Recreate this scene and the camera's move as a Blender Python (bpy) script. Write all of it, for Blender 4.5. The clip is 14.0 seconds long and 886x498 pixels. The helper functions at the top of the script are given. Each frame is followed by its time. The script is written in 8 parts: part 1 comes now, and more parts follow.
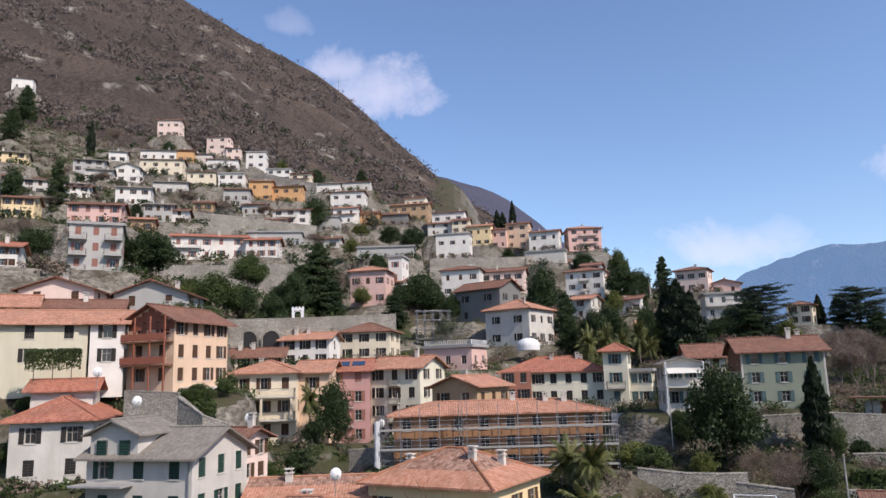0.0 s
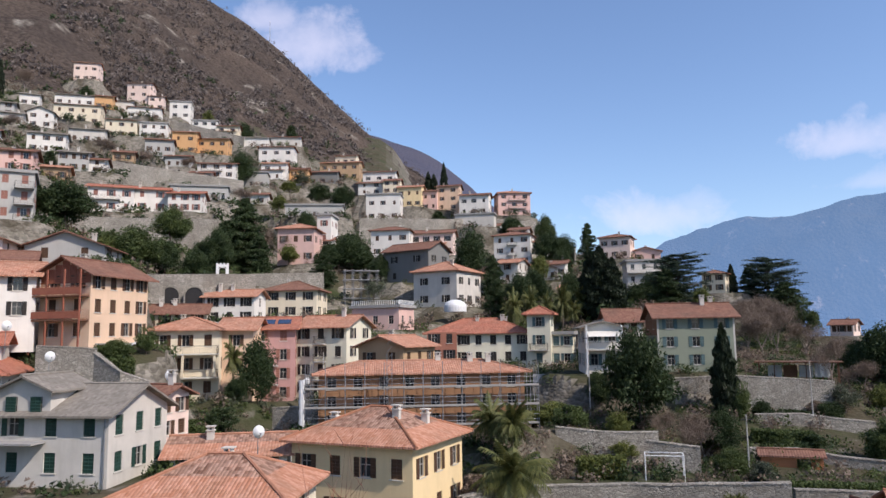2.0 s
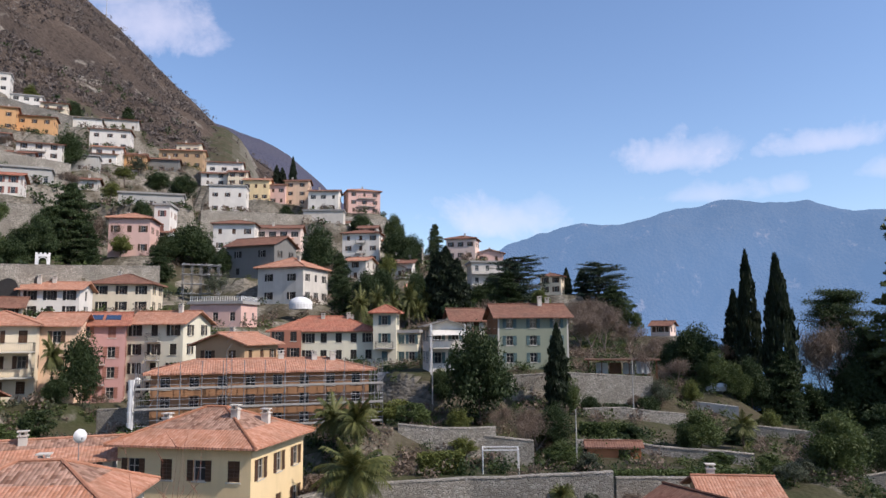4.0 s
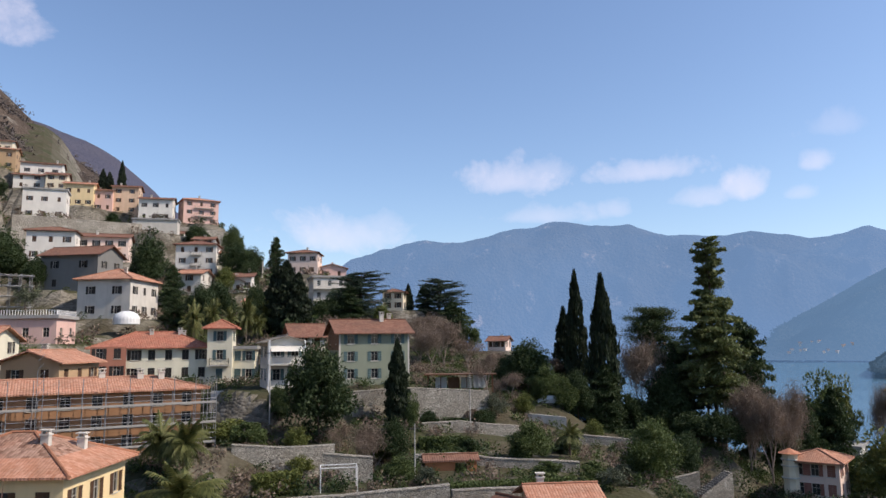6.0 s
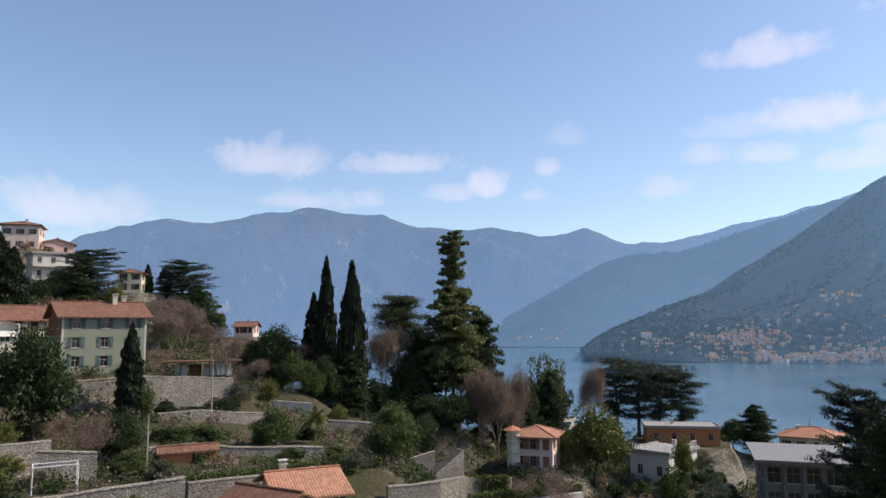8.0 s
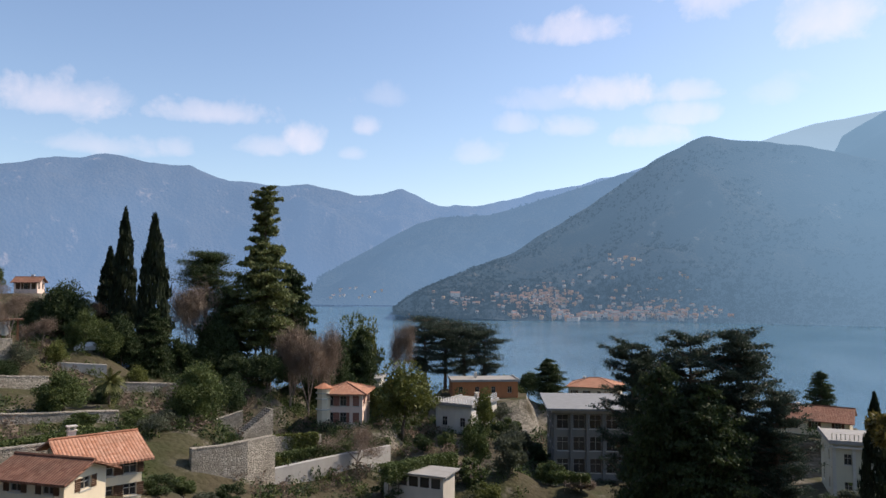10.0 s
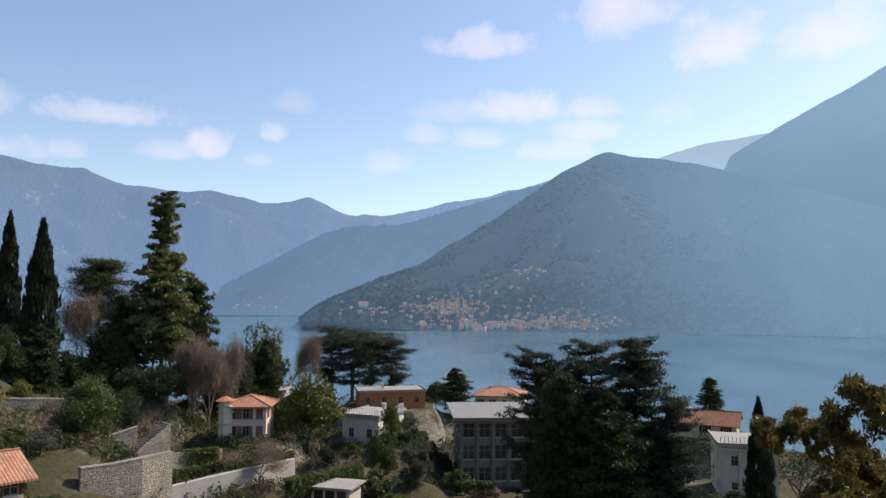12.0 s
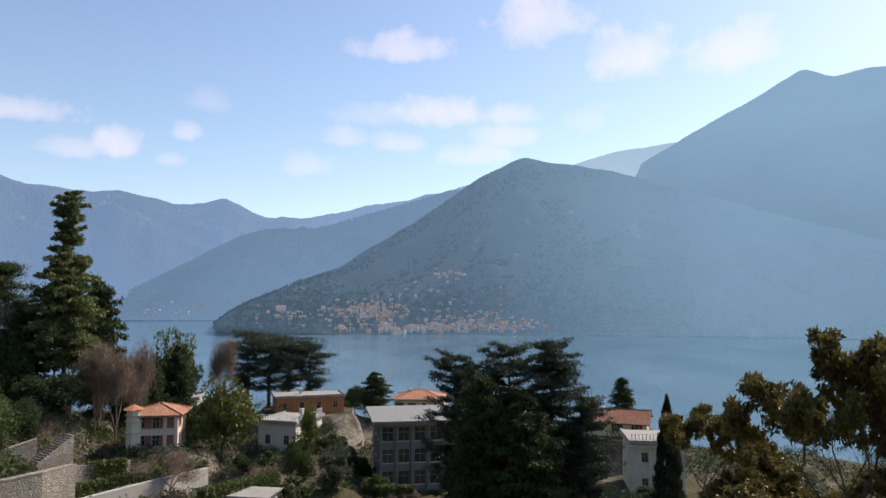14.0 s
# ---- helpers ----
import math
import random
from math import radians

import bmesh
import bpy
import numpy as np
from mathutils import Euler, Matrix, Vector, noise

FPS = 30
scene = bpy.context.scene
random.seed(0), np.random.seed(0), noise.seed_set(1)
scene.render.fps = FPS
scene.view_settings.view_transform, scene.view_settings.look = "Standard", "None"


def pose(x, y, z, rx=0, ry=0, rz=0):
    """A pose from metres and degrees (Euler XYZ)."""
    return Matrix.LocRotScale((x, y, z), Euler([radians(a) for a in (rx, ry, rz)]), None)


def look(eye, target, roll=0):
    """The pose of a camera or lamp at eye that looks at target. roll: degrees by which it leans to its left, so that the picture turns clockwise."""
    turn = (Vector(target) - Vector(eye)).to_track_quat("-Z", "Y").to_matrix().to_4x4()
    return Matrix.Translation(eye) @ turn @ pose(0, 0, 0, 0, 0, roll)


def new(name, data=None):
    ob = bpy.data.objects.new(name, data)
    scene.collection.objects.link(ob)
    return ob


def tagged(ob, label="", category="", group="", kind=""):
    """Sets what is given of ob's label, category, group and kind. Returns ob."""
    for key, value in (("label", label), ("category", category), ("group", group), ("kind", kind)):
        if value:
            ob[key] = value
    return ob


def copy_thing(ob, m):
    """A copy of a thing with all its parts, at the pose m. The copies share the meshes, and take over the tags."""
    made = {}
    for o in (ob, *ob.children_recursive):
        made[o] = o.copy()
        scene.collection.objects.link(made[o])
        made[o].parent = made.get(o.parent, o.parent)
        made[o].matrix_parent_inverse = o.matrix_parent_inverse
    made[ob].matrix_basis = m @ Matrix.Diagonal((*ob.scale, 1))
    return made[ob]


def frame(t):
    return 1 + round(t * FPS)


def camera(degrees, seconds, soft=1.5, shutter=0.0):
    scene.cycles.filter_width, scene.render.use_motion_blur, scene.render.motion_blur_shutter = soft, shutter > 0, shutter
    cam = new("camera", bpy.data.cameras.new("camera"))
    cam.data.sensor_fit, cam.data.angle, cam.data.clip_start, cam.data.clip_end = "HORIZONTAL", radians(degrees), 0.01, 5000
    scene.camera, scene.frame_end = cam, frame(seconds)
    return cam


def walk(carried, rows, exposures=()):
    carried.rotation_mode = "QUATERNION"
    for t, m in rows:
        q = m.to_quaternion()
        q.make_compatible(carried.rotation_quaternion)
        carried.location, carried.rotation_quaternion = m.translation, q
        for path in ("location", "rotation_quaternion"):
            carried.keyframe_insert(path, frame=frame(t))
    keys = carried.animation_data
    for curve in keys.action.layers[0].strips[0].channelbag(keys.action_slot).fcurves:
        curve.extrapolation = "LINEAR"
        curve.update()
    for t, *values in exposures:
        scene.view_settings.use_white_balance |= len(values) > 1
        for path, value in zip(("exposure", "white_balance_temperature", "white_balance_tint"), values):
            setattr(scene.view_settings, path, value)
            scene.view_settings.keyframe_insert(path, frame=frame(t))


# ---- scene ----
EYE = Vector((0, 0, 70))


def aim(azimuth, rise, lean):
    """A pose at the eye: degrees to the right of north, above the horizon, and of lean."""
    a, e = radians(azimuth), radians(rise)
    return look(EYE, EYE + Vector((math.sin(a) * math.cos(e), math.cos(a) * math.cos(e), math.sin(e))), lean)


cam = camera(63.2, 14.0, soft=1.5)
PATH = [
    (0.0, aim(0.00, 10.07, -1.74)),
    (0.5, aim(3.72, 9.33, -2.64)),
    (1.0, aim(5.58, 7.88, -1.68)),
    (1.5, aim(6.11, 7.14, -0.95)),
    (2.0, aim(5.57, 6.85, -0.84)),
    (2.5, aim(6.22, 6.15, -0.69)),
    (3.0, aim(10.49, 5.41, -0.76)),
    (3.2, aim(12.39, 5.48, -0.60)),
    (5.3, aim(24.19, 8.29, -0.78)),
    (5.5, aim(25.66, 8.26, -0.68)),
    (6.0, aim(30.18, 7.67, -0.75)),
    (6.5, aim(35.26, 7.49, -0.62)),
    (7.0, aim(40.62, 6.83, -0.72)),
    (7.5, aim(45.70, 6.48, -0.75)),
    (8.0, aim(49.72, 6.40, -0.38)),
    (8.5, aim(53.31, 5.84, -0.26)),
    (9.0, aim(56.45, 4.48, 0.34)),
    (9.2, aim(58.24, 3.89, 0.23)),
    (11.3, aim(69.96, 3.82, 0.25)),
    (11.5, aim(70.47, 3.80, 0.15)),
    (12.0, aim(71.62, 3.91, 0.24)),
    (12.5, aim(73.27, 3.90, 0.17)),
    (13.0, aim(74.35, 4.55, -0.04)),
    (13.5, aim(76.46, 4.52, 0.05)),
    (14.0, aim(78.00, 4.19, -0.00)),
]
walk(cam, PATH, exposures=[(0.0, 0.2, 6100, 16), (3.0, 0.2, 6100, 16), (6.5, 0.2, 6450, 14), (14.0, 0.32, 7000, 14)])

# ---- daylight ----
SUN_AZ, SUN_EL = 132.0, 44.0
world = bpy.data.worlds.new("sky")
scene.world = world
world.use_nodes = True
wn, wl = world.node_tree.nodes, world.node_tree.links
wn.clear()


def polar(azimuth, rise=0.0):
    a, e = radians(azimuth), radians(rise)
    return Vector((math.sin(a) * math.cos(e), math.cos(a) * math.cos(e), math.sin(e)))


# clouds: azimuth, rise, half width, half height, density
CLOUDS = [
    (-5.0, 22.3, 4.6, 2.6, 1.0), (-8.0, 24.0, 2.6, 1.8, 0.9), (-12.5, 27.0, 2.2, 1.2, 0.4),
    (22.6, 8.6, 5.6, 1.9, 0.8), (25.0, 9.4, 2.4, 1.3, 0.5),
    (35.8, 12.8, 4.2, 1.9, 1.0), (38.2, 13.4, 2.4, 1.3, 0.6), (46.4, 13.0, 4.2, 1.2, 0.85),
    (38.0, 10.0, 4.6, 1.0, 0.6), (44.0, 10.2, 1.6, 1.0, 0.55), (53.4, 11.3, 1.6, 1.2, 0.9),
    (50.2, 10.8, 2.4, 0.9, 0.6), (58.4, 12.6, 1.1, 0.9, 0.7), (59.6, 14.9, 2.2, 1.1, 0.3),
    (57.1, 10.5, 1.2, 0.7, 0.5), (67.0, 10.5, 2.2, 1.1, 0.5),
    (74.9, 19.6, 4.0, 1.2, 0.8), (77.5, 14.9, 3.4, 1.5, 0.9), (70.1, 12.8, 2.0, 0.8, 0.5),
    (74.2, 12.4, 2.0, 0.9, 0.6), (83.4, 14.6, 2.4, 0.9, 0.7), (82.9, 12.9, 2.6, 0.9, 0.6),
    (80.8, 11.4, 2.4, 1.0, 0.6), (85.5, 21.4, 4.2, 3.0, 1.0), (92.7, 18.4, 4.4, 2.4, 1.0),
    (100.5, 18.0, 5.0, 2.2, 0.9), (73.0, 14.6, 3.6, 1.0, 0.35), (89.6, 14.0, 2.2, 1.2, 0.3),
]


def wnode(kind, **values):
    n = wn.new(kind)
    for key, v in values.items():
        n.inputs[key].default_value = v
    return n


def wmath(op, a, b=None, c=None):
    n = wn.new("ShaderNodeMath")
    n.operation = op
    for i, v in enumerate((a, b, c)):
        if v is None:
            continue
        if isinstance(v, (int, float)):
            n.inputs[i].default_value = v
        else:
            wl.new(v, n.inputs[i])
    return n.outputs[0]


def wdot(vec, d):
    n = wn.new("ShaderNodeVectorMath")
    n.operation = "DOT_PRODUCT"
    wl.new(vec, n.inputs[0])
    n.inputs[1].default_value = d
    return n.outputs["Value"]


sky_tex = wn.new("ShaderNodeTexSky")
sky_tex.sky_type = "NISHITA"
sky_tex.sun_disc = False
sky_tex.sun_elevation, sky_tex.sun_rotation = radians(SUN_EL), radians(SUN_AZ)
sky_tex.air_density, sky_tex.dust_density, sky_tex.ozone_density = 1.0, 0.7, 2.5
coord = wn.new("ShaderNodeTexCoord")
direction = coord.outputs["Generated"]
puffs = wnode("ShaderNodeTexNoise", Scale=11.0, Detail=9.0, Roughness=0.62, Distortion=0.35)
wl.new(direction, puffs.inputs["Vector"])
wisps = wnode("ShaderNodeTexNoise", Scale=34.0, Detail=6.0, Roughness=0.6)
wl.new(direction, wisps.inputs["Vector"])
rough_edge = wmath("ADD", wmath("MULTIPLY_ADD", puffs.outputs["Fac"], 5.2, -2.75), wmath("MULTIPLY_ADD", wisps.outputs["Fac"], 1.8, -0.9))
cover = None
for az, el, hw, hh, dense in CLOUDS:
    c = polar(az, el)
    right = polar(az + 90)
    up = right.cross(c)
    sx = wmath("MULTIPLY", wdot(direction, right), 1 / math.radians(hw))
    sy = wmath("MULTIPLY", wdot(direction, up), 1 / math.radians(hh))
    sy = wmath("MAXIMUM", wmath("MULTIPLY", sy, 0.85), wmath("MULTIPLY", sy, -1.5))
    r2 = wmath("ADD", wmath("MULTIPLY", sx, sx), wmath("MULTIPLY", sy, sy))
    front = wmath("GREATER_THAN", wdot(direction, c), 0.5)
    v = wmath("ADD", wmath("SUBTRACT", 1.25, r2), wmath("MULTIPLY", rough_edge, wmath("MINIMUM", wmath("MULTIPLY_ADD", r2, 1.2, 0.25), 1.0)))
    v = wmath("MULTIPLY", wmath("MULTIPLY", wmath("MINIMUM", wmath("MAXIMUM", wmath("MULTIPLY", v, 0.5), 0.0), 1.0), dense), front)
    cover = v if cover is None else wmath("MAXIMUM", cover, v)
cover = wmath("MULTIPLY", wmath("SMOOTH_MIN", cover, 1.0, 0.3), 0.78)
mix = wn.new("ShaderNodeMix")
mix.data_type = "RGBA"
wl.new(cover, mix.inputs[0])
wl.new(sky_tex.outputs[0], mix.inputs[6])
mix.inputs[7].default_value = (6.0, 5.6, 6.1, 1)
background = wnode("ShaderNodeBackground", Strength=0.15)
wl.new(mix.outputs[2], background.inputs[0])
wl.new(background.outputs[0], wn.new("ShaderNodeOutputWorld").inputs[0])

sun = new("sun", bpy.data.lights.new("sun", "SUN"))
sun.data.energy, sun.data.angle, sun.data.color = 4.1, radians(0.55), (1.0, 0.90, 0.76)
sun.matrix_world = look(polar(SUN_AZ, SUN_EL) * 300, (0, 0, 0))
tagged(sun, "the sun", "sun")

# ---- materials ----
class Nodes:
    """Short hand for one material's node tree."""

    def __init__(self, name):
        self.mat = bpy.data.materials.new(name)
        self.mat.use_nodes = True
        self.t = self.mat.node_tree
        self.bsdf = self.t.nodes["Principled BSDF"]
        self.out = self.t.nodes["Material Output"]

    def add(self, kind, **values):
        n = self.t.nodes.new(kind)
        for key, v in values.items():
            if hasattr(v, "is_output"):
                self.t.links.new(v, n.inputs[0 if key == "Vector" and kind == "ShaderNodeVectorMath" else key])
            else:
                n.inputs[key].default_value = v
        return n

    def math(self, op, *args, clamp=False):
        n = self.t.nodes.new("ShaderNodeMath")
        n.operation, n.use_clamp = op, clamp
        for i, v in enumerate(args):
            if hasattr(v, "is_output"):
                self.t.links.new(v, n.inputs[i])
            else:
                n.inputs[i].default_value = v
        return n.outputs[0]

    def mix(self, fac, a, b, blend="MIX"):
        n = self.t.nodes.new("ShaderNodeMix")
        n.data_type, n.blend_type = "RGBA", blend
        for slot, v in ((0, fac), (6, a), (7, b)):
            if hasattr(v, "is_output"):
                self.t.links.new(v, n.inputs[slot])
            elif slot == 0:
                n.inputs[slot].default_value = v
            else:
                n.inputs[slot].default_value = (*v[:3], 1)
        return n.outputs[2]

    def place(self, sx=1.0, sy=1.0, sz=1.0):
        g = self.t.nodes.new("ShaderNodeNewGeometry")
        m = self.add("ShaderNodeMapping", Vector=g.outputs["Position"], Scale=(sx, sy, sz))
        return m.outputs[0]

    def noise(self, scale, vec=None, detail=4.0, rough=0.6):
        return self.add("ShaderNodeTexNoise", Vector=vec or self.place(), Scale=scale, Detail=detail, Roughness=rough).outputs["Fac"]

    def ramp(self, v, lo, hi):
        n = self.add("ShaderNodeMapRange", Value=v)
        n.inputs["From Min"].default_value, n.inputs["From Max"].default_value = lo, hi
        return n.outputs[0]

    def rnd(self):
        return self.t.nodes.new("ShaderNodeObjectInfo").outputs["Random"]

    def done(self, colour, rough=0.8, bump=None, strength=0.3, dist=0.05, metal=0.0, spec=0.3):
        for key, v in (("Base Color", colour), ("Roughness", rough), ("Metallic", metal), ("Specular IOR Level", spec)):
            if hasattr(v, "is_output"):
                self.t.links.new(v, self.bsdf.inputs[key])
            elif key == "Base Color":
                self.bsdf.inputs[key].default_value = (*v[:3], 1)
            else:
                self.bsdf.inputs[key].default_value = v
        if bump is not None:
            b = self.add("ShaderNodeBump", Height=bump, Strength=strength, Distance=dist)
            self.t.links.new(b.outputs[0], self.bsdf.inputs["Normal"])
        return self.mat


def scaled(c, k):
    return tuple(min(1.0, v * k) for v in c)


def plaster(name, c, wear=0.35):
    """Lime plaster: broad stains, streaks down the wall, fine grain."""
    n = Nodes(name)
    stains = n.ramp(n.noise(0.35, detail=6), 0.35, 0.7)
    streak = n.ramp(n.noise(1.0, n.place(1.1, 1.1, 0.16), 6), 0.48, 0.8)
    grain = n.noise(9.0, detail=5)
    base = n.mix(n.math("MULTIPLY", stains, wear), c, scaled(c, 0.66))
    base = n.mix(n.math("MULTIPLY", streak, wear * 0.7), base, (c[0] * 0.5, c[1] * 0.48, c[2] * 0.44))
    base = n.mix(n.math("MULTIPLY", grain, 0.15), base, scaled(c, 1.15))
    return n.done(base, 0.9, grain, 0.25, 0.03, spec=0.15)


def tiles(name, c1, c2, c3, upper=None, ridge=1.0):
    """Barrel tiles: a ridge every 0.24 m, a course every 0.36 m, every tile of its own shade."""
    n = Nodes(name)
    uv = n.t.nodes.new("ShaderNodeUVMap").outputs[0]
    sep = n.add("ShaderNodeSeparateXYZ", Vector=uv)
    cu, cv = n.math("DIVIDE", sep.outputs[0], 0.24), n.math("DIVIDE", sep.outputs[1], 0.36)
    iu, iv = n.math("FLOOR", cu), n.math("FLOOR", cv)
    cell = n.add("ShaderNodeCombineXYZ", X=iu, Y=iv, Z=n.rnd())
    wn_ = n.t.nodes.new("ShaderNodeTexWhiteNoise")
    n.t.links.new(cell.outputs[0], wn_.inputs["Vector"])
    shade = wn_.outputs["Value"]
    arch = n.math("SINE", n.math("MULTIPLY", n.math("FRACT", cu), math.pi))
    step = n.math("SUBTRACT", 1.0, n.math("FRACT", cv))
    height = n.math("ADD", n.math("MULTIPLY", arch, ridge), n.math("MULTIPLY", step, 0.5))
    moss = n.ramp(n.noise(0.45, detail=6), 0.45, 0.72)
    col = n.mix(shade, c1, c2)
    if upper:
        old = n.mix(shade, upper[0], upper[1])
        col = n.mix(n.math("GREATER_THAN", sep.outputs[1], upper[2]), col, old)
    col = n.mix(n.math("MULTIPLY", moss, 0.55), col, c3)
    col = n.mix(n.math("MULTIPLY", n.ramp(n.noise(3.2, detail=6), 0.45, 0.75), 0.5), col, scaled(c1, 0.5))
    col = n.mix(n.math("MULTIPLY", n.ramp(n.noise(1.1, detail=5), 0.5, 0.7), 0.35), col, scaled(c2, 1.2))
    # troughs between the ridges darkened in the colour itself
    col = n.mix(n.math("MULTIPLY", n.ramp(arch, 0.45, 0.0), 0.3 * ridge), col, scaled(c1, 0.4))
    return n.done(col, 0.9, height, 0.55, 0.07, spec=0.1)


def grainy(name, c1, c2, scale=3.0, rough=0.7, strength=0.3, dist=0.03, metal=0.0, spec=0.3):
    n = Nodes(name)
    a, b = n.noise(scale, detail=6), n.noise(scale * 7, detail=3)
    col = n.mix(n.ramp(a, 0.3, 0.7), c1, c2)
    col = n.mix(n.math("MULTIPLY", b, 0.3), col, scaled(c1, 0.6))
    col = n.mix(n.math("MULTIPLY", n.rnd(), 0.25), col, c2)
    return n.done(col, rough, b, strength, dist, metal, spec)


def masonry(name, c1, c2, joint, size=0.45):
    """Rubble stone: cells with recessed joints."""
    n = Nodes(name)
    vec = n.place(1, 1, 1.6)
    warp = n.add("ShaderNodeTexNoise", Vector=vec, Scale=1.5, Detail=3.0)
    vec2 = n.add("ShaderNodeVectorMath")
    n.t.links.new(vec, vec2.inputs[0])
    sc = n.add("ShaderNodeVectorMath")
    sc.operation = "SCALE"
    n.t.links.new(warp.outputs["Color"], sc.inputs[0])
    sc.inputs["Scale"].default_value = 0.5
    n.t.links.new(sc.outputs[0], vec2.inputs[1])
    edge = n.add("ShaderNodeTexVoronoi", Vector=vec2.outputs[0], Scale=1 / size)
    edge.feature = "DISTANCE_TO_EDGE"
    cell = n.add("ShaderNodeTexVoronoi", Vector=vec2.outputs[0], Scale=1 / size)
    tone = n.add("ShaderNodeSeparateColor", Color=cell.outputs["Color"]).outputs[0]
    stone = n.mix(tone, c1, c2)
    stone = n.mix(n.math("MULTIPLY", n.ramp(n.noise(0.3, detail=6), 0.4, 0.7), 0.6), stone, scaled(c1, 0.5))
    face = n.ramp(edge.outputs["Distance"], 0.0, 0.14)
    col = n.mix(face, joint, stone)
    return n.done(col, 0.95, n.math("ADD", face, n.math("MULTIPLY", n.noise(6.0), 0.4)), 0.8, 0.08, spec=0.1)


def foliage(name, c1, c2, rough=0.6):
    n = Nodes(name)
    isl = n.t.nodes.new("ShaderNodeNewGeometry").outputs["Random Per Island"]
    col = n.mix(isl, c1, c2)
    col = n.mix(n.math("MULTIPLY", n.rnd(), 0.35), col, scaled(c1, 0.6))
    col = n.mix(n.math("MULTIPLY", n.ramp(n.noise(0.8), 0.4, 0.7), 0.4), col, scaled(c2, 1.2))
    m = n.done(col, rough, spec=0.25)
    thin = n.add("ShaderNodeBsdfTranslucent", Color=col)
    both = n.add("ShaderNodeMixShader")
    both.inputs[0].default_value = 0.28
    n.t.links.new(n.bsdf.outputs[0], both.inputs[1])
    n.t.links.new(thin.outputs[0], both.inputs[2])
    n.t.links.new(both.outputs[0], n.out.inputs[0])
    return m


def glass():
    n = Nodes("window_glass")
    return n.done(n.mix(n.rnd(), (0.012, 0.014, 0.018), (0.05, 0.05, 0.05)), 0.12, spec=0.6)


def terrain_mat(name, grass, earth, stone, terraces=True):
    n = Nodes(name)
    g = n.t.nodes.new("ShaderNodeNewGeometry")
    up = n.add("ShaderNodeSeparateXYZ", Vector=g.outputs["True Normal"]).outputs[2]
    a, b = n.noise(0.06, detail=8), n.noise(0.7, detail=6)
    soil = n.mix(n.ramp(a, 0.36, 0.54), grass, earth)
    soil = n.mix(n.math("MULTIPLY", b, 0.5), soil, scaled(grass, 0.5))
    soil = n.mix(n.ramp(n.noise(0.25, detail=7), 0.58, 0.7), soil, scaled(stone, 0.8))
    vor = n.add("ShaderNodeTexVoronoi", Vector=n.place(1, 1, 1.7), Scale=1.6)
    tone = n.add("ShaderNodeSeparateColor", Color=vor.outputs["Color"]).outputs[0]
    rock = n.mix(tone, scaled(stone, 0.55), scaled(stone, 1.25))
    rock = n.mix(n.ramp(n.noise(0.12, detail=6), 0.5, 0.68), rock, scaled(earth, 0.8))
    col = n.mix(n.ramp(up, 0.76, 0.5), soil, rock)
    hgt = n.math("ADD", b, n.math("MULTIPLY", vor.outputs["Distance"], -0.6))
    return n.done(col, 0.95, hgt, 0.8, 0.25, spec=0.1)


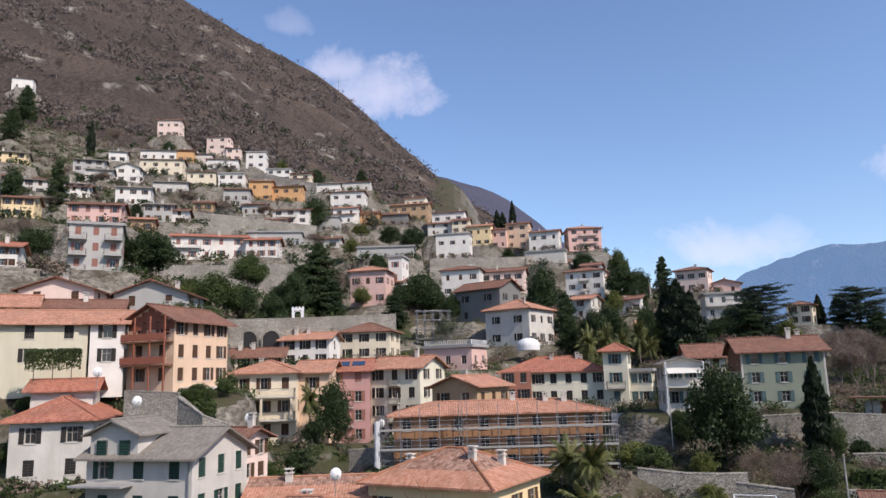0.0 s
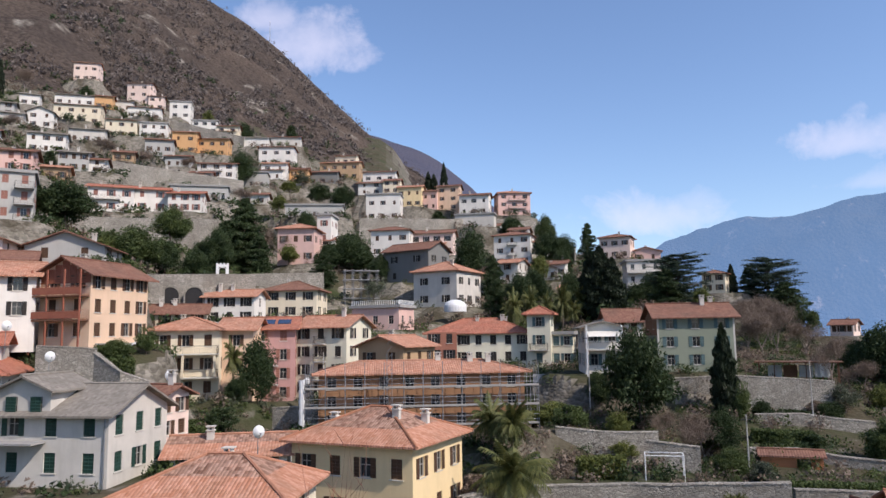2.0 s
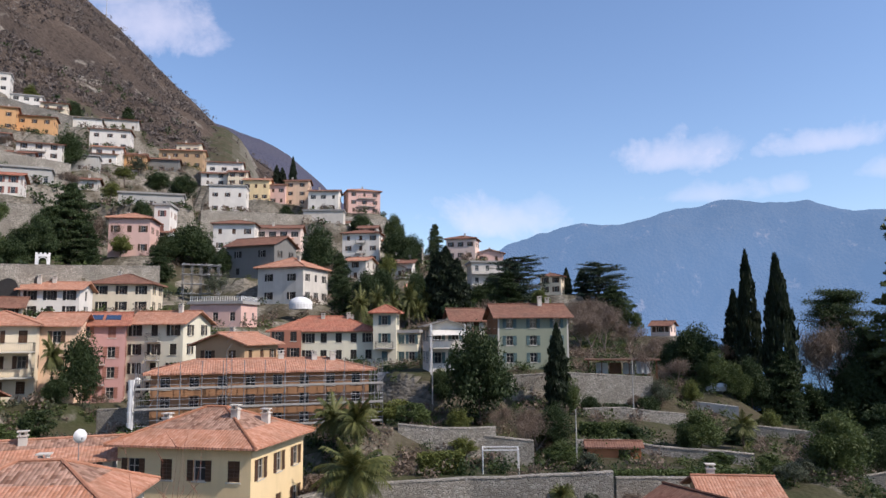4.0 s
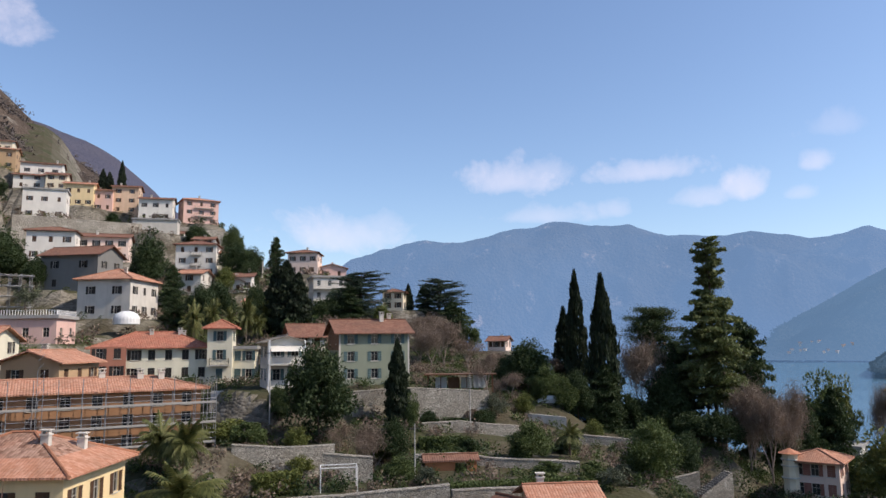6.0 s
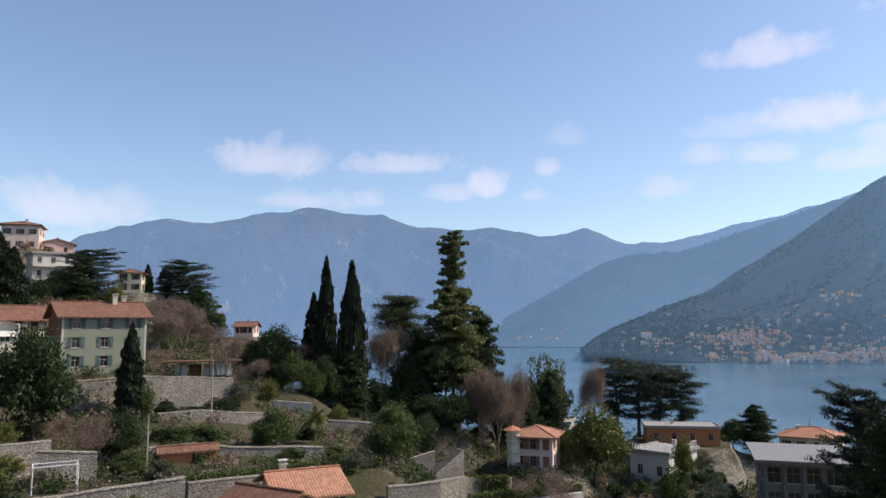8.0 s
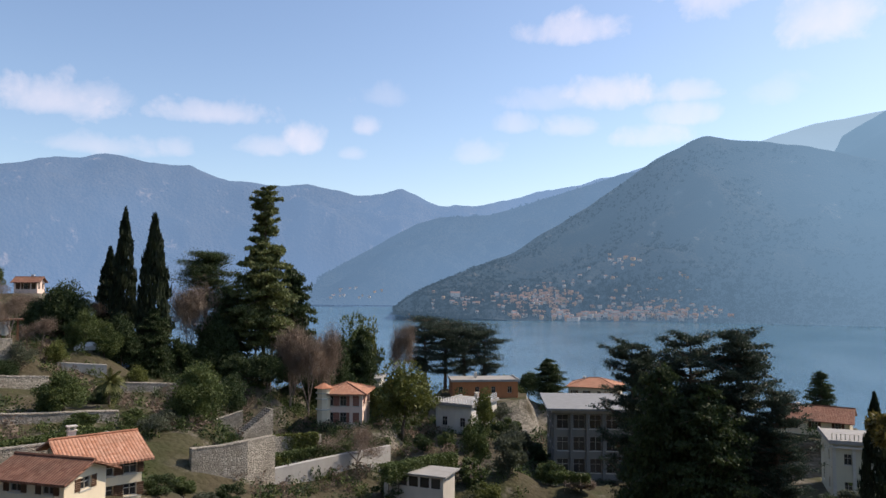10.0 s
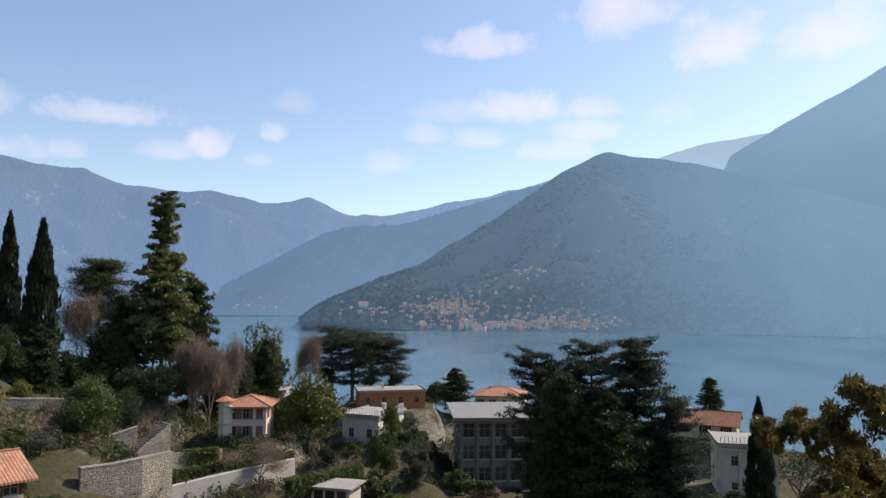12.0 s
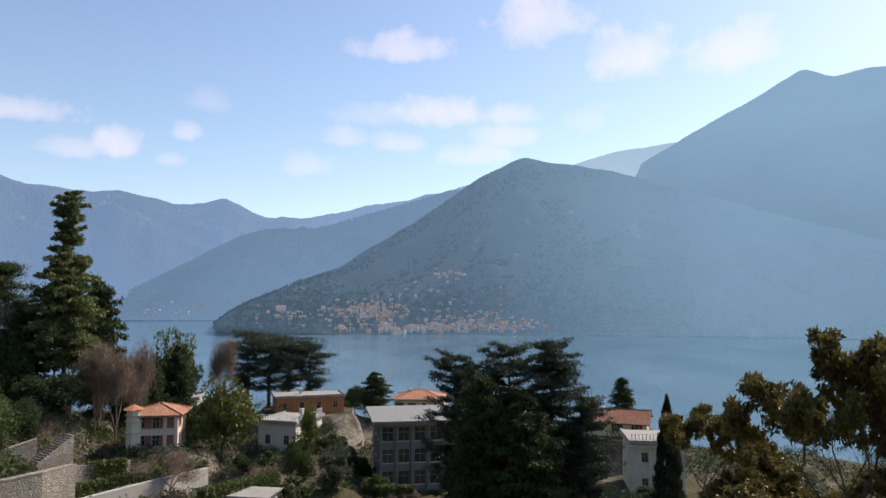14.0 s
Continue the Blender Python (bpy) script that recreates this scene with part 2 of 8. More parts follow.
def woods(name, c1, c2, rock, rocky=0.6, haze=None, fac=0.0, far=1.0, merge=None, lower=0.16, deep=0.0):
    """Bare woodland seen from far off: crowns, ravines, outcrops; with haze painted on as emission where it is miles
    away.
    """
    n = Nodes(name)
    vec = n.place(1, 1, 0.8)
    crowns = n.add("ShaderNodeTexVoronoi", Vector=vec, Scale=0.22 / far)
    speck = n.noise(0.5 / far, vec, 6)
    broad = n.noise(0.012 / far, vec, 8)
    gully = n.noise(0.02 / far, n.place(1.4, 1.4, 0.25), 6)
    col = n.mix(n.ramp(broad, 0.35, 0.65), c1, c2)
    col = n.mix(n.math("MULTIPLY", n.ramp(speck, 0.35, 0.7), 0.75), col, scaled(c1, 0.4))
    cliffs = n.math("MULTIPLY", n.ramp(gully, rocky, rocky + 0.08), n.ramp(n.noise(0.09 / far, vec, 6), 0.42, 0.6))
    col = n.mix(cliffs, col, rock)
    hgt = n.math("ADD", n.math("MULTIPLY", crowns.outputs["Distance"], -0.8), n.math("MULTIPLY", speck, 0.6))
    n.done(col, 0.95, hgt, 1.0, 3.0 * far, spec=0.0)
    # haze painted as emission on the slope, brighter sunward, varied with height
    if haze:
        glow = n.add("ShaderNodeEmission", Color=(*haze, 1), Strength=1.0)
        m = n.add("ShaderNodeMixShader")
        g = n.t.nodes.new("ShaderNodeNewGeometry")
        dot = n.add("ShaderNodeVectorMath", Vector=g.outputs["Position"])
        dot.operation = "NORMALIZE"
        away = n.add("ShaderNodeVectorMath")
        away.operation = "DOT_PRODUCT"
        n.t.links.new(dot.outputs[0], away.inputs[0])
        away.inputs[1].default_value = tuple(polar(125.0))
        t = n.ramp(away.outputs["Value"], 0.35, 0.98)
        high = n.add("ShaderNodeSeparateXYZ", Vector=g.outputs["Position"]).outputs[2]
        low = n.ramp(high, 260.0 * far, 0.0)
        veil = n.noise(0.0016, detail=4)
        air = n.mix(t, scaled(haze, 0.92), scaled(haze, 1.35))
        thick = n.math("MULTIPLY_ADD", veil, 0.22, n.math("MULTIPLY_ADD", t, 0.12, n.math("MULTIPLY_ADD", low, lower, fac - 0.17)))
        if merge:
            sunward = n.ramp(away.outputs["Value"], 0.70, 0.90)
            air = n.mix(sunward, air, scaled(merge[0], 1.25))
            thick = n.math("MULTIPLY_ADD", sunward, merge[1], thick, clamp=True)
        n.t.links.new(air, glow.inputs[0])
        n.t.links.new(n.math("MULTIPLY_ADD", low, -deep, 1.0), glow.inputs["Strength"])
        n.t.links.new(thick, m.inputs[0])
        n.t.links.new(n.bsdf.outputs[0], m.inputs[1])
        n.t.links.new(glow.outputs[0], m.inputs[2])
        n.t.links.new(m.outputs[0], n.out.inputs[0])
    return n.mat


def lake_mat():
    n = Nodes("lake_water")
    fine = n.noise(0.9, n.place(1, 1, 1), 4)
    swell = n.noise(0.05, n.place(1, 1, 1), 4)
    bands = n.noise(0.004, n.place(1, 2.5, 1), 3)
    col = n.mix(n.ramp(bands, 0.4, 0.65), (0.060, 0.140, 0.205), (0.085, 0.175, 0.245))
    return n.done(col, n.math("MULTIPLY_ADD", bands, 0.2, 0.08), n.math("ADD", fine, swell), 0.5, 0.4, spec=0.5)


WALLS = {
    "white": plaster("white_plaster", (0.76, 0.71, 0.63), 0.45),
    "grey": plaster("grey_plaster", (0.44, 0.42, 0.38)),
    "pale": plaster("pale_grey_plaster", (0.60, 0.555, 0.485), 0.6),
    "cream": plaster("cream_plaster", (0.74, 0.64, 0.47)),
    "ivory": plaster("ivory_plaster", (0.70, 0.65, 0.50)),
    "yellow": plaster("yellow_plaster", (0.78, 0.60, 0.34)),
    "ochre": plaster("ochre_plaster", (0.46, 0.31, 0.18)),
    "peach": plaster("peach_plaster", (0.72, 0.51, 0.35), 0.45),
    "orange": plaster("orange_plaster", (0.62, 0.36, 0.17)),
    "rust": plaster("rust_plaster", (0.50, 0.20, 0.09), 0.5),
    "pink": plaster("pink_plaster", (0.68, 0.45, 0.38)),
    "rose": plaster("rose_plaster", (0.50, 0.29, 0.26)),
    "blush": plaster("blush_plaster", (0.78, 0.60, 0.50)),
    "brown": plaster("red_brown_plaster", (0.34, 0.15, 0.10)),
    "green": plaster("sage_green_plaster", (0.255, 0.275, 0.205), 0.3),
    "olive": plaster("olive_cream_plaster", (0.58, 0.53, 0.39), 0.3),
    "sheeted": plaster("brown_render", (0.31, 0.172, 0.095), 0.5),
    "dark": plaster("dark_grey_plaster", (0.19, 0.185, 0.17)),
}
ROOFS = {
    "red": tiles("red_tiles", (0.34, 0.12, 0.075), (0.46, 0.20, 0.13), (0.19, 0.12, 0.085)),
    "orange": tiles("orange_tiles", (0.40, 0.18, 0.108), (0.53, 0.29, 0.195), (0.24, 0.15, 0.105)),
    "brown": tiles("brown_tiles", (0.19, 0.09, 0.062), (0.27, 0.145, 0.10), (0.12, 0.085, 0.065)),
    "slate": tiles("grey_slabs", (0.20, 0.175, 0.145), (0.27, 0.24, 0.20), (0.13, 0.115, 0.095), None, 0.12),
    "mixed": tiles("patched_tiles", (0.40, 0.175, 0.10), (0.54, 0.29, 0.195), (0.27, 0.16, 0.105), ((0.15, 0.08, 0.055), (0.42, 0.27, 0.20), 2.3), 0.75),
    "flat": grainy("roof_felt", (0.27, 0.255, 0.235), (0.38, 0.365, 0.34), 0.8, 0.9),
}
SHUT = {
    "green": grainy("dark_green_paint", (0.016, 0.045, 0.034), (0.025, 0.06, 0.045), 4, 0.5),
    "teal": grainy("grey_green_paint", (0.07, 0.12, 0.12), (0.10, 0.15, 0.15), 4, 0.5),
    "brown": grainy("brown_paint", (0.07, 0.038, 0.022), (0.11, 0.06, 0.035), 4, 0.5),
    "black": grainy("near_black_paint", (0.025, 0.022, 0.02), (0.04, 0.035, 0.03), 4, 0.5),
    "rust": grainy("rust_red_paint", (0.26, 0.11, 0.08), (0.33, 0.16, 0.12), 4, 0.6),
}
GLASS = glass()
WHITE = grainy("white_paint", (0.78, 0.77, 0.74), (0.70, 0.69, 0.66), 3, 0.5)
FRAME = grainy("window_frame_paint", (0.46, 0.43, 0.38), (0.36, 0.33, 0.29), 3, 0.6)
TRIM = grainy("stone_trim", (0.62, 0.58, 0.50), (0.5, 0.47, 0.41), 2, 0.85)
WOOD = grainy("brown_timber", (0.13, 0.065, 0.035), (0.20, 0.10, 0.055), 3, 0.7)
IRON = grainy("dark_iron", (0.035, 0.033, 0.032), (0.06, 0.055, 0.05), 5, 0.5, metal=0.4)
STEEL = grainy("galvanised_steel", (0.24, 0.24, 0.24), (0.34, 0.34, 0.34), 5, 0.5, metal=0.5)
CONCRETE = grainy("concrete", (0.46, 0.44, 0.40), (0.36, 0.34, 0.31), 0.9, 0.9)
BRICK = grainy("brick_red", (0.40, 0.16, 0.09), (0.5, 0.24, 0.14), 2, 0.9)
STONE = masonry("rubble_stone", (0.30, 0.27, 0.225), (0.50, 0.455, 0.385), (0.21, 0.19, 0.155), 0.30)
BARK = grainy("bark", (0.10, 0.075, 0.055), (0.16, 0.125, 0.095), 4, 0.9, 0.6, 0.05)
PALEBARK = grainy("grey_bark", (0.22, 0.17, 0.14), (0.30, 0.25, 0.21), 4, 0.9, 0.6, 0.05)
TWIG = grainy("twigs", (0.15, 0.10, 0.08), (0.22, 0.16, 0.125), 4, 0.9)
LEAF = {
    "dark": foliage("dark_evergreen_leaves", (0.024, 0.042, 0.017), (0.068, 0.095, 0.033)),
    "mid": foliage("green_leaves", (0.045, 0.068, 0.022), (0.115, 0.145, 0.045)),
    "bright": foliage("yellow_green_leaves", (0.09, 0.11, 0.025), (0.17, 0.18, 0.05)),
    "cypress": foliage("cypress_green", (0.014, 0.022, 0.012), (0.035, 0.048, 0.022)),
    "cedar": foliage("cedar_blue_green", (0.022, 0.038, 0.026), (0.055, 0.078, 0.05)),
    "fir": foliage("fir_green", (0.075, 0.10, 0.034), (0.19, 0.21, 0.075)),
    "olive": foliage("olive_grey_green", (0.07, 0.085, 0.05), (0.13, 0.14, 0.09)),
    "palm": foliage("palm_green", (0.06, 0.075, 0.022), (0.17, 0.17, 0.055)),
    "magnolia": foliage("bronze_green_leaves", (0.035, 0.045, 0.014), (0.25, 0.20, 0.058), 0.4),
    "dry": foliage("dry_brown_twigs", (0.16, 0.115, 0.085), (0.26, 0.20, 0.15)),
}
LEAF_WOOD = foliage("winter_woodland", (0.115, 0.092, 0.08), (0.19, 0.155, 0.133))

# ---- the village: where the houses stand ----
HOMES = []


def home(*a, **k):
    HOMES.append((a, k))


home(-1.85, 56, -14.1, 10.6, 9.0, 6.1, -32, name='house', storeys=2, cols=4, side=3, roof='hip', tile='mixed', wall='yellow', shut='brown', pitch=23, chimneys=3, closed=0.5, sill=0.7, key='near')
home(-12.82, 44, -11.9, 9.3, 7.0, 2.9, -25, storeys=1, cols=2, side=1, roof='hip', tile='mixed', wall='cream', shut='brown', pitch=24, chimneys=1)
home(-22.66, 62, -10.6, 9.5, 7.8, 5.3, -38, storeys=2, cols=3, side=3, roof='gable', tile='slate', wall='pale', shut='green', pitch=24, chimneys=0, closed=0.7, key='greyhouse')
home(-28.25, 78, -8.8, 7.1, 12, 5.8, -15, storeys=2, cols=2, side=2, roof='hip', tile='red', wall='pale', shut='black', pitch=26, chimneys=1, key='redroof')
home(-29.96, 90, 2.1, 11.4, 9, 5.0, -6, storeys=2, cols=3, side=2, roof='gable', tile='orange', wall='olive', shut='black', pitch=20, chimneys=0)
home(-25.08, 89, 1.9, 3.5, 9, 5.2, -6, storeys=2, cols=1, side=2, roof='gable', tile='orange', wall='white', shut='black', pitch=20, chimneys=0, closed=0)
home(-22.17, 88, -0.4, 6.5, 9.5, 7.7, -42, storeys=3, cols=2, side=4, roof='front', tile='brown', wall='peach', shut='brown', pitch=27, chimneys=1, over=0.9, key='ornate')
home(-28.51, 108, 10.5, 9.5, 9, 2.5, -20, storeys=1, cols=2, side=2, roof='front', tile='brown', wall='blush', shut='brown', pitch=18, chimneys=1)
home(-22.33, 110, 10.5, 10.3, 8, 2.4, -20, storeys=1, cols=2, side=2, roof='front', tile='brown', wall='grey', shut='brown', pitch=20, chimneys=1)
home(-26.17, 140, 20.1, 8.7, 10, 8.5, -4, name='apartment_block', storeys=3, cols=3, side=2, roof='flat', wall='grey', shut='rust', chimneys=1, closed=0.6, key='block')
home(-14.06, 98, -7.7, 8.3, 10, 8.8, -12, storeys=3, cols=3, side=2, roof='hip', tile='orange', wall='cream', shut='brown', pitch=19, chimneys=1, key='balcony')
home(-10.43, 99, -8.1, 4.4, 9, 9.3, -12, storeys=3, cols=1, side=2, roof='gable', tile='orange', wall='peach', shut='brown', pitch=18, chimneys=0)
home(-7.78, 104, -9.1, 6.2, 9, 10.4, -6, storeys=4, cols=2, side=2, roof='gable', tile='red', wall='rose', shut='rust', pitch=19, chimneys=1, closed=0.1, key='rose')
home(-4.10, 105, -8.6, 8.1, 8.5, 10.1, -28, storeys=4, cols=3, side=2, roof='gable', tile='orange', wall='ivory', shut='black', pitch=20, chimneys=1, key='ivory')
home(0.54, 92, -4.4, 6.5, 9, 3.2, -30, storeys=1, cols=2, side=3, roof='front', tile='orange', wall='ochre', shut='brown', pitch=20, chimneys=1)
home(3.82, 76, -9.6, 21.4, 8, 5.7, 3, name='scaffolded_building', storeys=3, cols=8, side=3, roof='hip', tile='orange', wall='sheeted', shut='', pitch=13, chimneys=3, over=0.7, key='scaffold')
home(5.37, 114.4, -4.5, 4.7, 0.5, 5.0, -4, storeys=2, cols=2, side=0, roof='none', tile='red', wall='brown', shut='black', pitch=20, chimneys=0)
home(8.26, 115, -5.0, 16.3, 11, 5.2, -4, storeys=2, cols=7, skip=((0, 0), (1, 0), (0, 1), (1, 1)), side=2, roof='hip', tile='red', wall='ivory', shut='black', pitch=21, chimneys=3, key='long')
home(13.00, 113, -5.3, 3.6, 4.2, 8.3, -8, name='tower_house', storeys=3, cols=1, side=1, roof='hip', tile='red', wall='ivory', shut='teal', pitch=26, chimneys=0, over=0.7, key='tower')
home(14.73, 114, -5.4, 3.3, 5, 5.3, -8, storeys=2, cols=2, side=1, roof='flat', wall='ivory', shut='teal', chimneys=0)
home(17.89, 95, -5.0, 4.6, 8, 5.8, 8, storeys=2, cols=2, side=2, roof='front', tile='slate', wall='white', shut='teal', pitch=16, chimneys=0, closed=0, key='awning')
home(24.70, 100, -5.0, 9.8, 9.5, 7.0, 12, storeys=3, cols=3, side=2, roof='gable', tile='brown', wall='green', shut='teal', pitch=20, chimneys=2, closed=0, wh=1.3, key='green')
home(19.65, 113, -0.6, 4.9, 8, 2.4, 10, storeys=1, cols=2, side=1, roof='gable', tile='brown', wall='white', shut='brown', pitch=24, chimneys=0)
home(-6.42, 135, 3.2, 9.6, 9, 5.4, -15, storeys=2, cols=3, side=2, roof='hip', tile='brown', wall='cream', shut='black', pitch=20, chimneys=1, closed=0)
home(-10.98, 125, 2.3, 8.3, 7, 4.7, -18, storeys=2, cols=3, side=1, roof='gable', tile='orange', wall='white', shut='black', pitch=18, chimneys=2)
home(-14.98, 122, 1.6, 9.8, 8, 2.5, -8, storeys=1, cols=4, side=1, roof='gable', tile='brown', wall='cream', shut='brown', pitch=20, chimneys=3)
home(0.13, 128, 1.2, 9.1, 7, 3.8, -25, storeys=1, cols=3, side=2, roof='flat', wall='pink', shut='', chimneys=0, key='terrace')
home(4.88, 150, 5.9, 10.4, 11, 7.4, -30, storeys=2, cols=2, side=3, roof='hip', tile='orange', wall='pale', shut='black', pitch=22, chimneys=1)
home(2.56, 165, 12.1, 12.6, 9, 7.5, -35, storeys=2, cols=2, side=2, roof='gable', tile='brown', wall='dark', shut='black', pitch=24, chimneys=0)
home(-6.08, 170, 17.2, 8.6, 9, 8.1, -15, storeys=2, cols=3, side=2, roof='hip', tile='orange', wall='pink', shut='brown', pitch=18, chimneys=1)
home(-3.88, 180, 23.0, 3.5, 7, 7.2, -15, storeys=2, cols=1, side=2, roof='flat', wall='white', shut='rust', chimneys=0)
home(-19.49, 185, 29.9, 10.0, 9, 6.2, -4, storeys=2, cols=3, side=2, roof='gable', tile='red', wall='white', shut='rust', pitch=15, chimneys=1, key='row1')
home(-16.77, 187, 30.7, 8.2, 9, 5.8, -4, storeys=2, cols=2, side=2, roof='gable', tile='red', wall='white', shut='rust', pitch=15, chimneys=1, key='row2')
home(-14.39, 184, 30.6, 7.8, 9, 4.8, -10, storeys=2, cols=3, side=2, roof='gable', tile='red', wall='white', shut='rust', pitch=15, chimneys=1)
home(1.33, 200, 21.9, 10.9, 9, 7.5, -12, storeys=2, cols=3, side=2, roof='hip', tile='brown', wall='white', shut='brown', pitch=16, chimneys=1)
home(4.66, 205, 22.5, 12.3, 9, 6.8, -8, storeys=2, cols=4, side=2, roof='gable', tile='brown', wall='blush', shut='black', pitch=16, chimneys=1)
home(11.09, 220, 20.8, 11.4, 10, 9.4, -12, storeys=3, cols=3, side=2, roof='hip', tile='brown', wall='white', shut='brown', pitch=16, chimneys=1, key='w4')
home(11.37, 280, 45.9, 12.7, 10, 9.3, 12, storeys=3, cols=3, side=2, roof='hip', tile='orange', wall='pink', shut='brown', pitch=15, chimneys=1, key='pinktop')
home(8.12, 275, 46.0, 11.5, 9, 7.9, -8, storeys=2, cols=3, side=2, roof='gable', tile='brown', wall='white', shut='black', pitch=15, chimneys=1)
home(6.00, 285, 49.6, 9.1, 9, 10.1, -10, storeys=3, cols=2, side=2, roof='gable', tile='brown', wall='peach', shut='brown', pitch=15)
home(4.53, 284, 49.8, 6.2, 8, 7.8, -10, storeys=2, cols=2, side=1, roof='gable', tile='brown', wall='pink', shut='brown', pitch=15)
home(2.90, 282, 50.7, 9.8, 9, 8.2, -10, storeys=2, cols=3, side=2, roof='gable', tile='orange', wall='yellow', shut='brown', pitch=16)
home(0.79, 262, 42.4, 12.6, 9, 9.5, -8, storeys=2, cols=3, side=2, roof='flat', wall='white', shut='brown', chimneys=0)
home(0.48, 300, 60.3, 13.8, 9, 8.9, -8, storeys=2, cols=3, side=2, roof='gable', tile='brown', wall='white', shut='black', pitch=14)
home(-2.69, 312, 68.2, 17.4, 9, 7.7, -12, storeys=2, cols=4, side=2, roof='gable', tile='orange', wall='ochre', shut='brown', pitch=15)
home(-2.20, 325, 78.0, 9.6, 8, 4.3, -12, storeys=1, cols=3, side=2, roof='gable', tile='brown', wall='cream', shut='brown', pitch=15)
home(-7.65, 300, 70.8, 14.5, 9, 7.9, -10, storeys=2, cols=3, side=2, roof='hip', tile='brown', wall='white', shut='brown', pitch=14)
home(-7.84, 280, 60.1, 9.4, 8, 6.9, -10, storeys=2, cols=2, side=2, roof='gable', tile='orange', wall='white', shut='brown', pitch=15)
home(-5.94, 285, 59.8, 6.9, 8, 6.1, -10, storeys=2, cols=2, side=2, roof='gable', tile='orange', wall='orange', shut='brown', pitch=15)
home(-4.66, 225, 36.6, 17.8, 8, 4.3, -5, storeys=1, cols=5, side=1, roof='flat', wall='grey', shut='', chimneys=0)
home(-12.16, 250, 50.8, 12.4, 9, 8.0, -10, storeys=3, cols=3, side=2, roof='gable', tile='brown', wall='white', shut='brown', pitch=14, key='w3')
home(-14.55, 300, 74.1, 9.2, 8, 8.7, -10, storeys=2, cols=2, side=2, roof='gable', tile='orange', wall='orange', shut='brown', pitch=15)
home(-12.53, 302, 73.9, 12.5, 8, 7.4, -14, storeys=2, cols=3, side=2, roof='gable', tile='brown', wall='orange', shut='brown', pitch=15)
home(-14.91, 345, 101.4, 9.3, 8, 7.9, -10, storeys=2, cols=2, side=2, roof='flat', wall='white', shut='black', chimneys=0)
home(-13.10, 335, 92.3, 11.3, 8, 6.0, -10, storeys=2, cols=3, side=2, roof='flat', wall='white', shut='black', chimneys=0)
home(-11.47, 325, 85.5, 7.7, 8, 5.9, -10, storeys=2, cols=2, side=2, roof='gable', tile='brown', wall='cream', shut='brown', pitch=15)
home(-17.90, 365, 112.1, 10.6, 9, 10.7, -20, storeys=3, cols=2, side=2, roof='gable', tile='brown', wall='blush', shut='brown', pitch=15)
home(-21.51, 378, 125.1, 11.1, 9, 9.1, -15, storeys=2, cols=3, side=2, roof='gable', tile='orange', wall='blush', shut='brown', pitch=16)
home(-21.96, 312, 85.3, 17.0, 9, 7.8, -12, storeys=2, cols=4, side=2, roof='gable', tile='brown', wall='cream', shut='brown', pitch=15)
home(-22.17, 330, 97.9, 15.1, 9, 4.7, -12, storeys=1, cols=4, side=2, roof='gable', tile='slate', wall='white', shut='brown', pitch=15)
home(-24.29, 290, 76.1, 8.7, 9, 6.2, -14, storeys=2, cols=2, side=2, roof='front', tile='slate', wall='white', shut='brown', pitch=22)
home(-18.99, 300, 78.4, 11.5, 9, 7.1, -10, storeys=2, cols=3, side=2, roof='gable', tile='brown', wall='cream', shut='brown', pitch=15)
home(-16.76, 298, 78.5, 10.4, 9, 6.2, -10, storeys=2, cols=3, side=2, roof='flat', wall='white', shut='brown', chimneys=0)
home(-23.82, 240, 55.5, 10.3, 9, 6.2, -8, storeys=2, cols=3, side=2, roof='gable', tile='slate', wall='white', shut='brown', pitch=16)
home(-22.03, 215, 45.2, 7.5, 9, 5.6, -8, storeys=2, cols=3, side=2, roof='gable', tile='slate', wall='grey', shut='brown', pitch=15)
home(-26.36, 168, 34.1, 10.6, 9, 4.7, -10, storeys=2, cols=4, side=2, roof='gable', tile='brown', wall='pink', shut='rust', pitch=15)
home(-31.21, 200, 41.0, 7.2, 9, 5.4, -12, storeys=2, cols=3, side=2, roof='gable', tile='brown', wall='yellow', shut='brown', pitch=16)
home(-32.21, 260, 70.5, 11.7, 9, 4.4, -12, storeys=2, cols=4, side=2, roof='gable', tile='slate', wall='yellow', shut='brown', pitch=16)
home(-31.50, 420, 156.1, 9.9, 8, 6.2, -12, storeys=1, cols=2, side=2, roof='gable', tile='brown', wall='white', shut='brown', pitch=16)
home(-23.45, 192, 37.8, 7.3, 8, 3.5, -8, storeys=1, cols=3, side=2, roof='gable', tile='orange', wall='ochre', shut='brown', pitch=15)
home(-27.71, 250, 59.1, 6.4, 8, 5.0, -8, storeys=2, cols=2, side=2, roof='gable', tile='slate', wall='white', shut='brown', pitch=16)
home(-31.98, 130, 18.7, 4.5, 8, 3.5, -10, storeys=2, cols=3, side=2, roof='gable', tile='red', wall='white', shut='brown', pitch=16)
home(19.07, 232, 23.0, 9.5, 9, 7.0, -10, storeys=2, cols=3, side=2, roof='hip', tile='brown', wall='blush', shut='brown', pitch=15)
home(21.35, 236, 22.2, 9.3, 9, 3.4, 5, storeys=1, cols=2, side=2, roof='front', tile='orange', wall='pink', shut='brown', pitch=16)
home(21.62, 190, 8.7, 11.4, 9, 9.4, 10, name='apartment_block', storeys=3, cols=4, side=2, roof='flat', wall='pale', shut='', chimneys=0, key='flats')
home(26.14, 200, 9.9, 5.8, 9, 5.0, -12, storeys=2, cols=2, side=2, roof='hip', tile='brown', wall='cream', shut='brown', pitch=16)
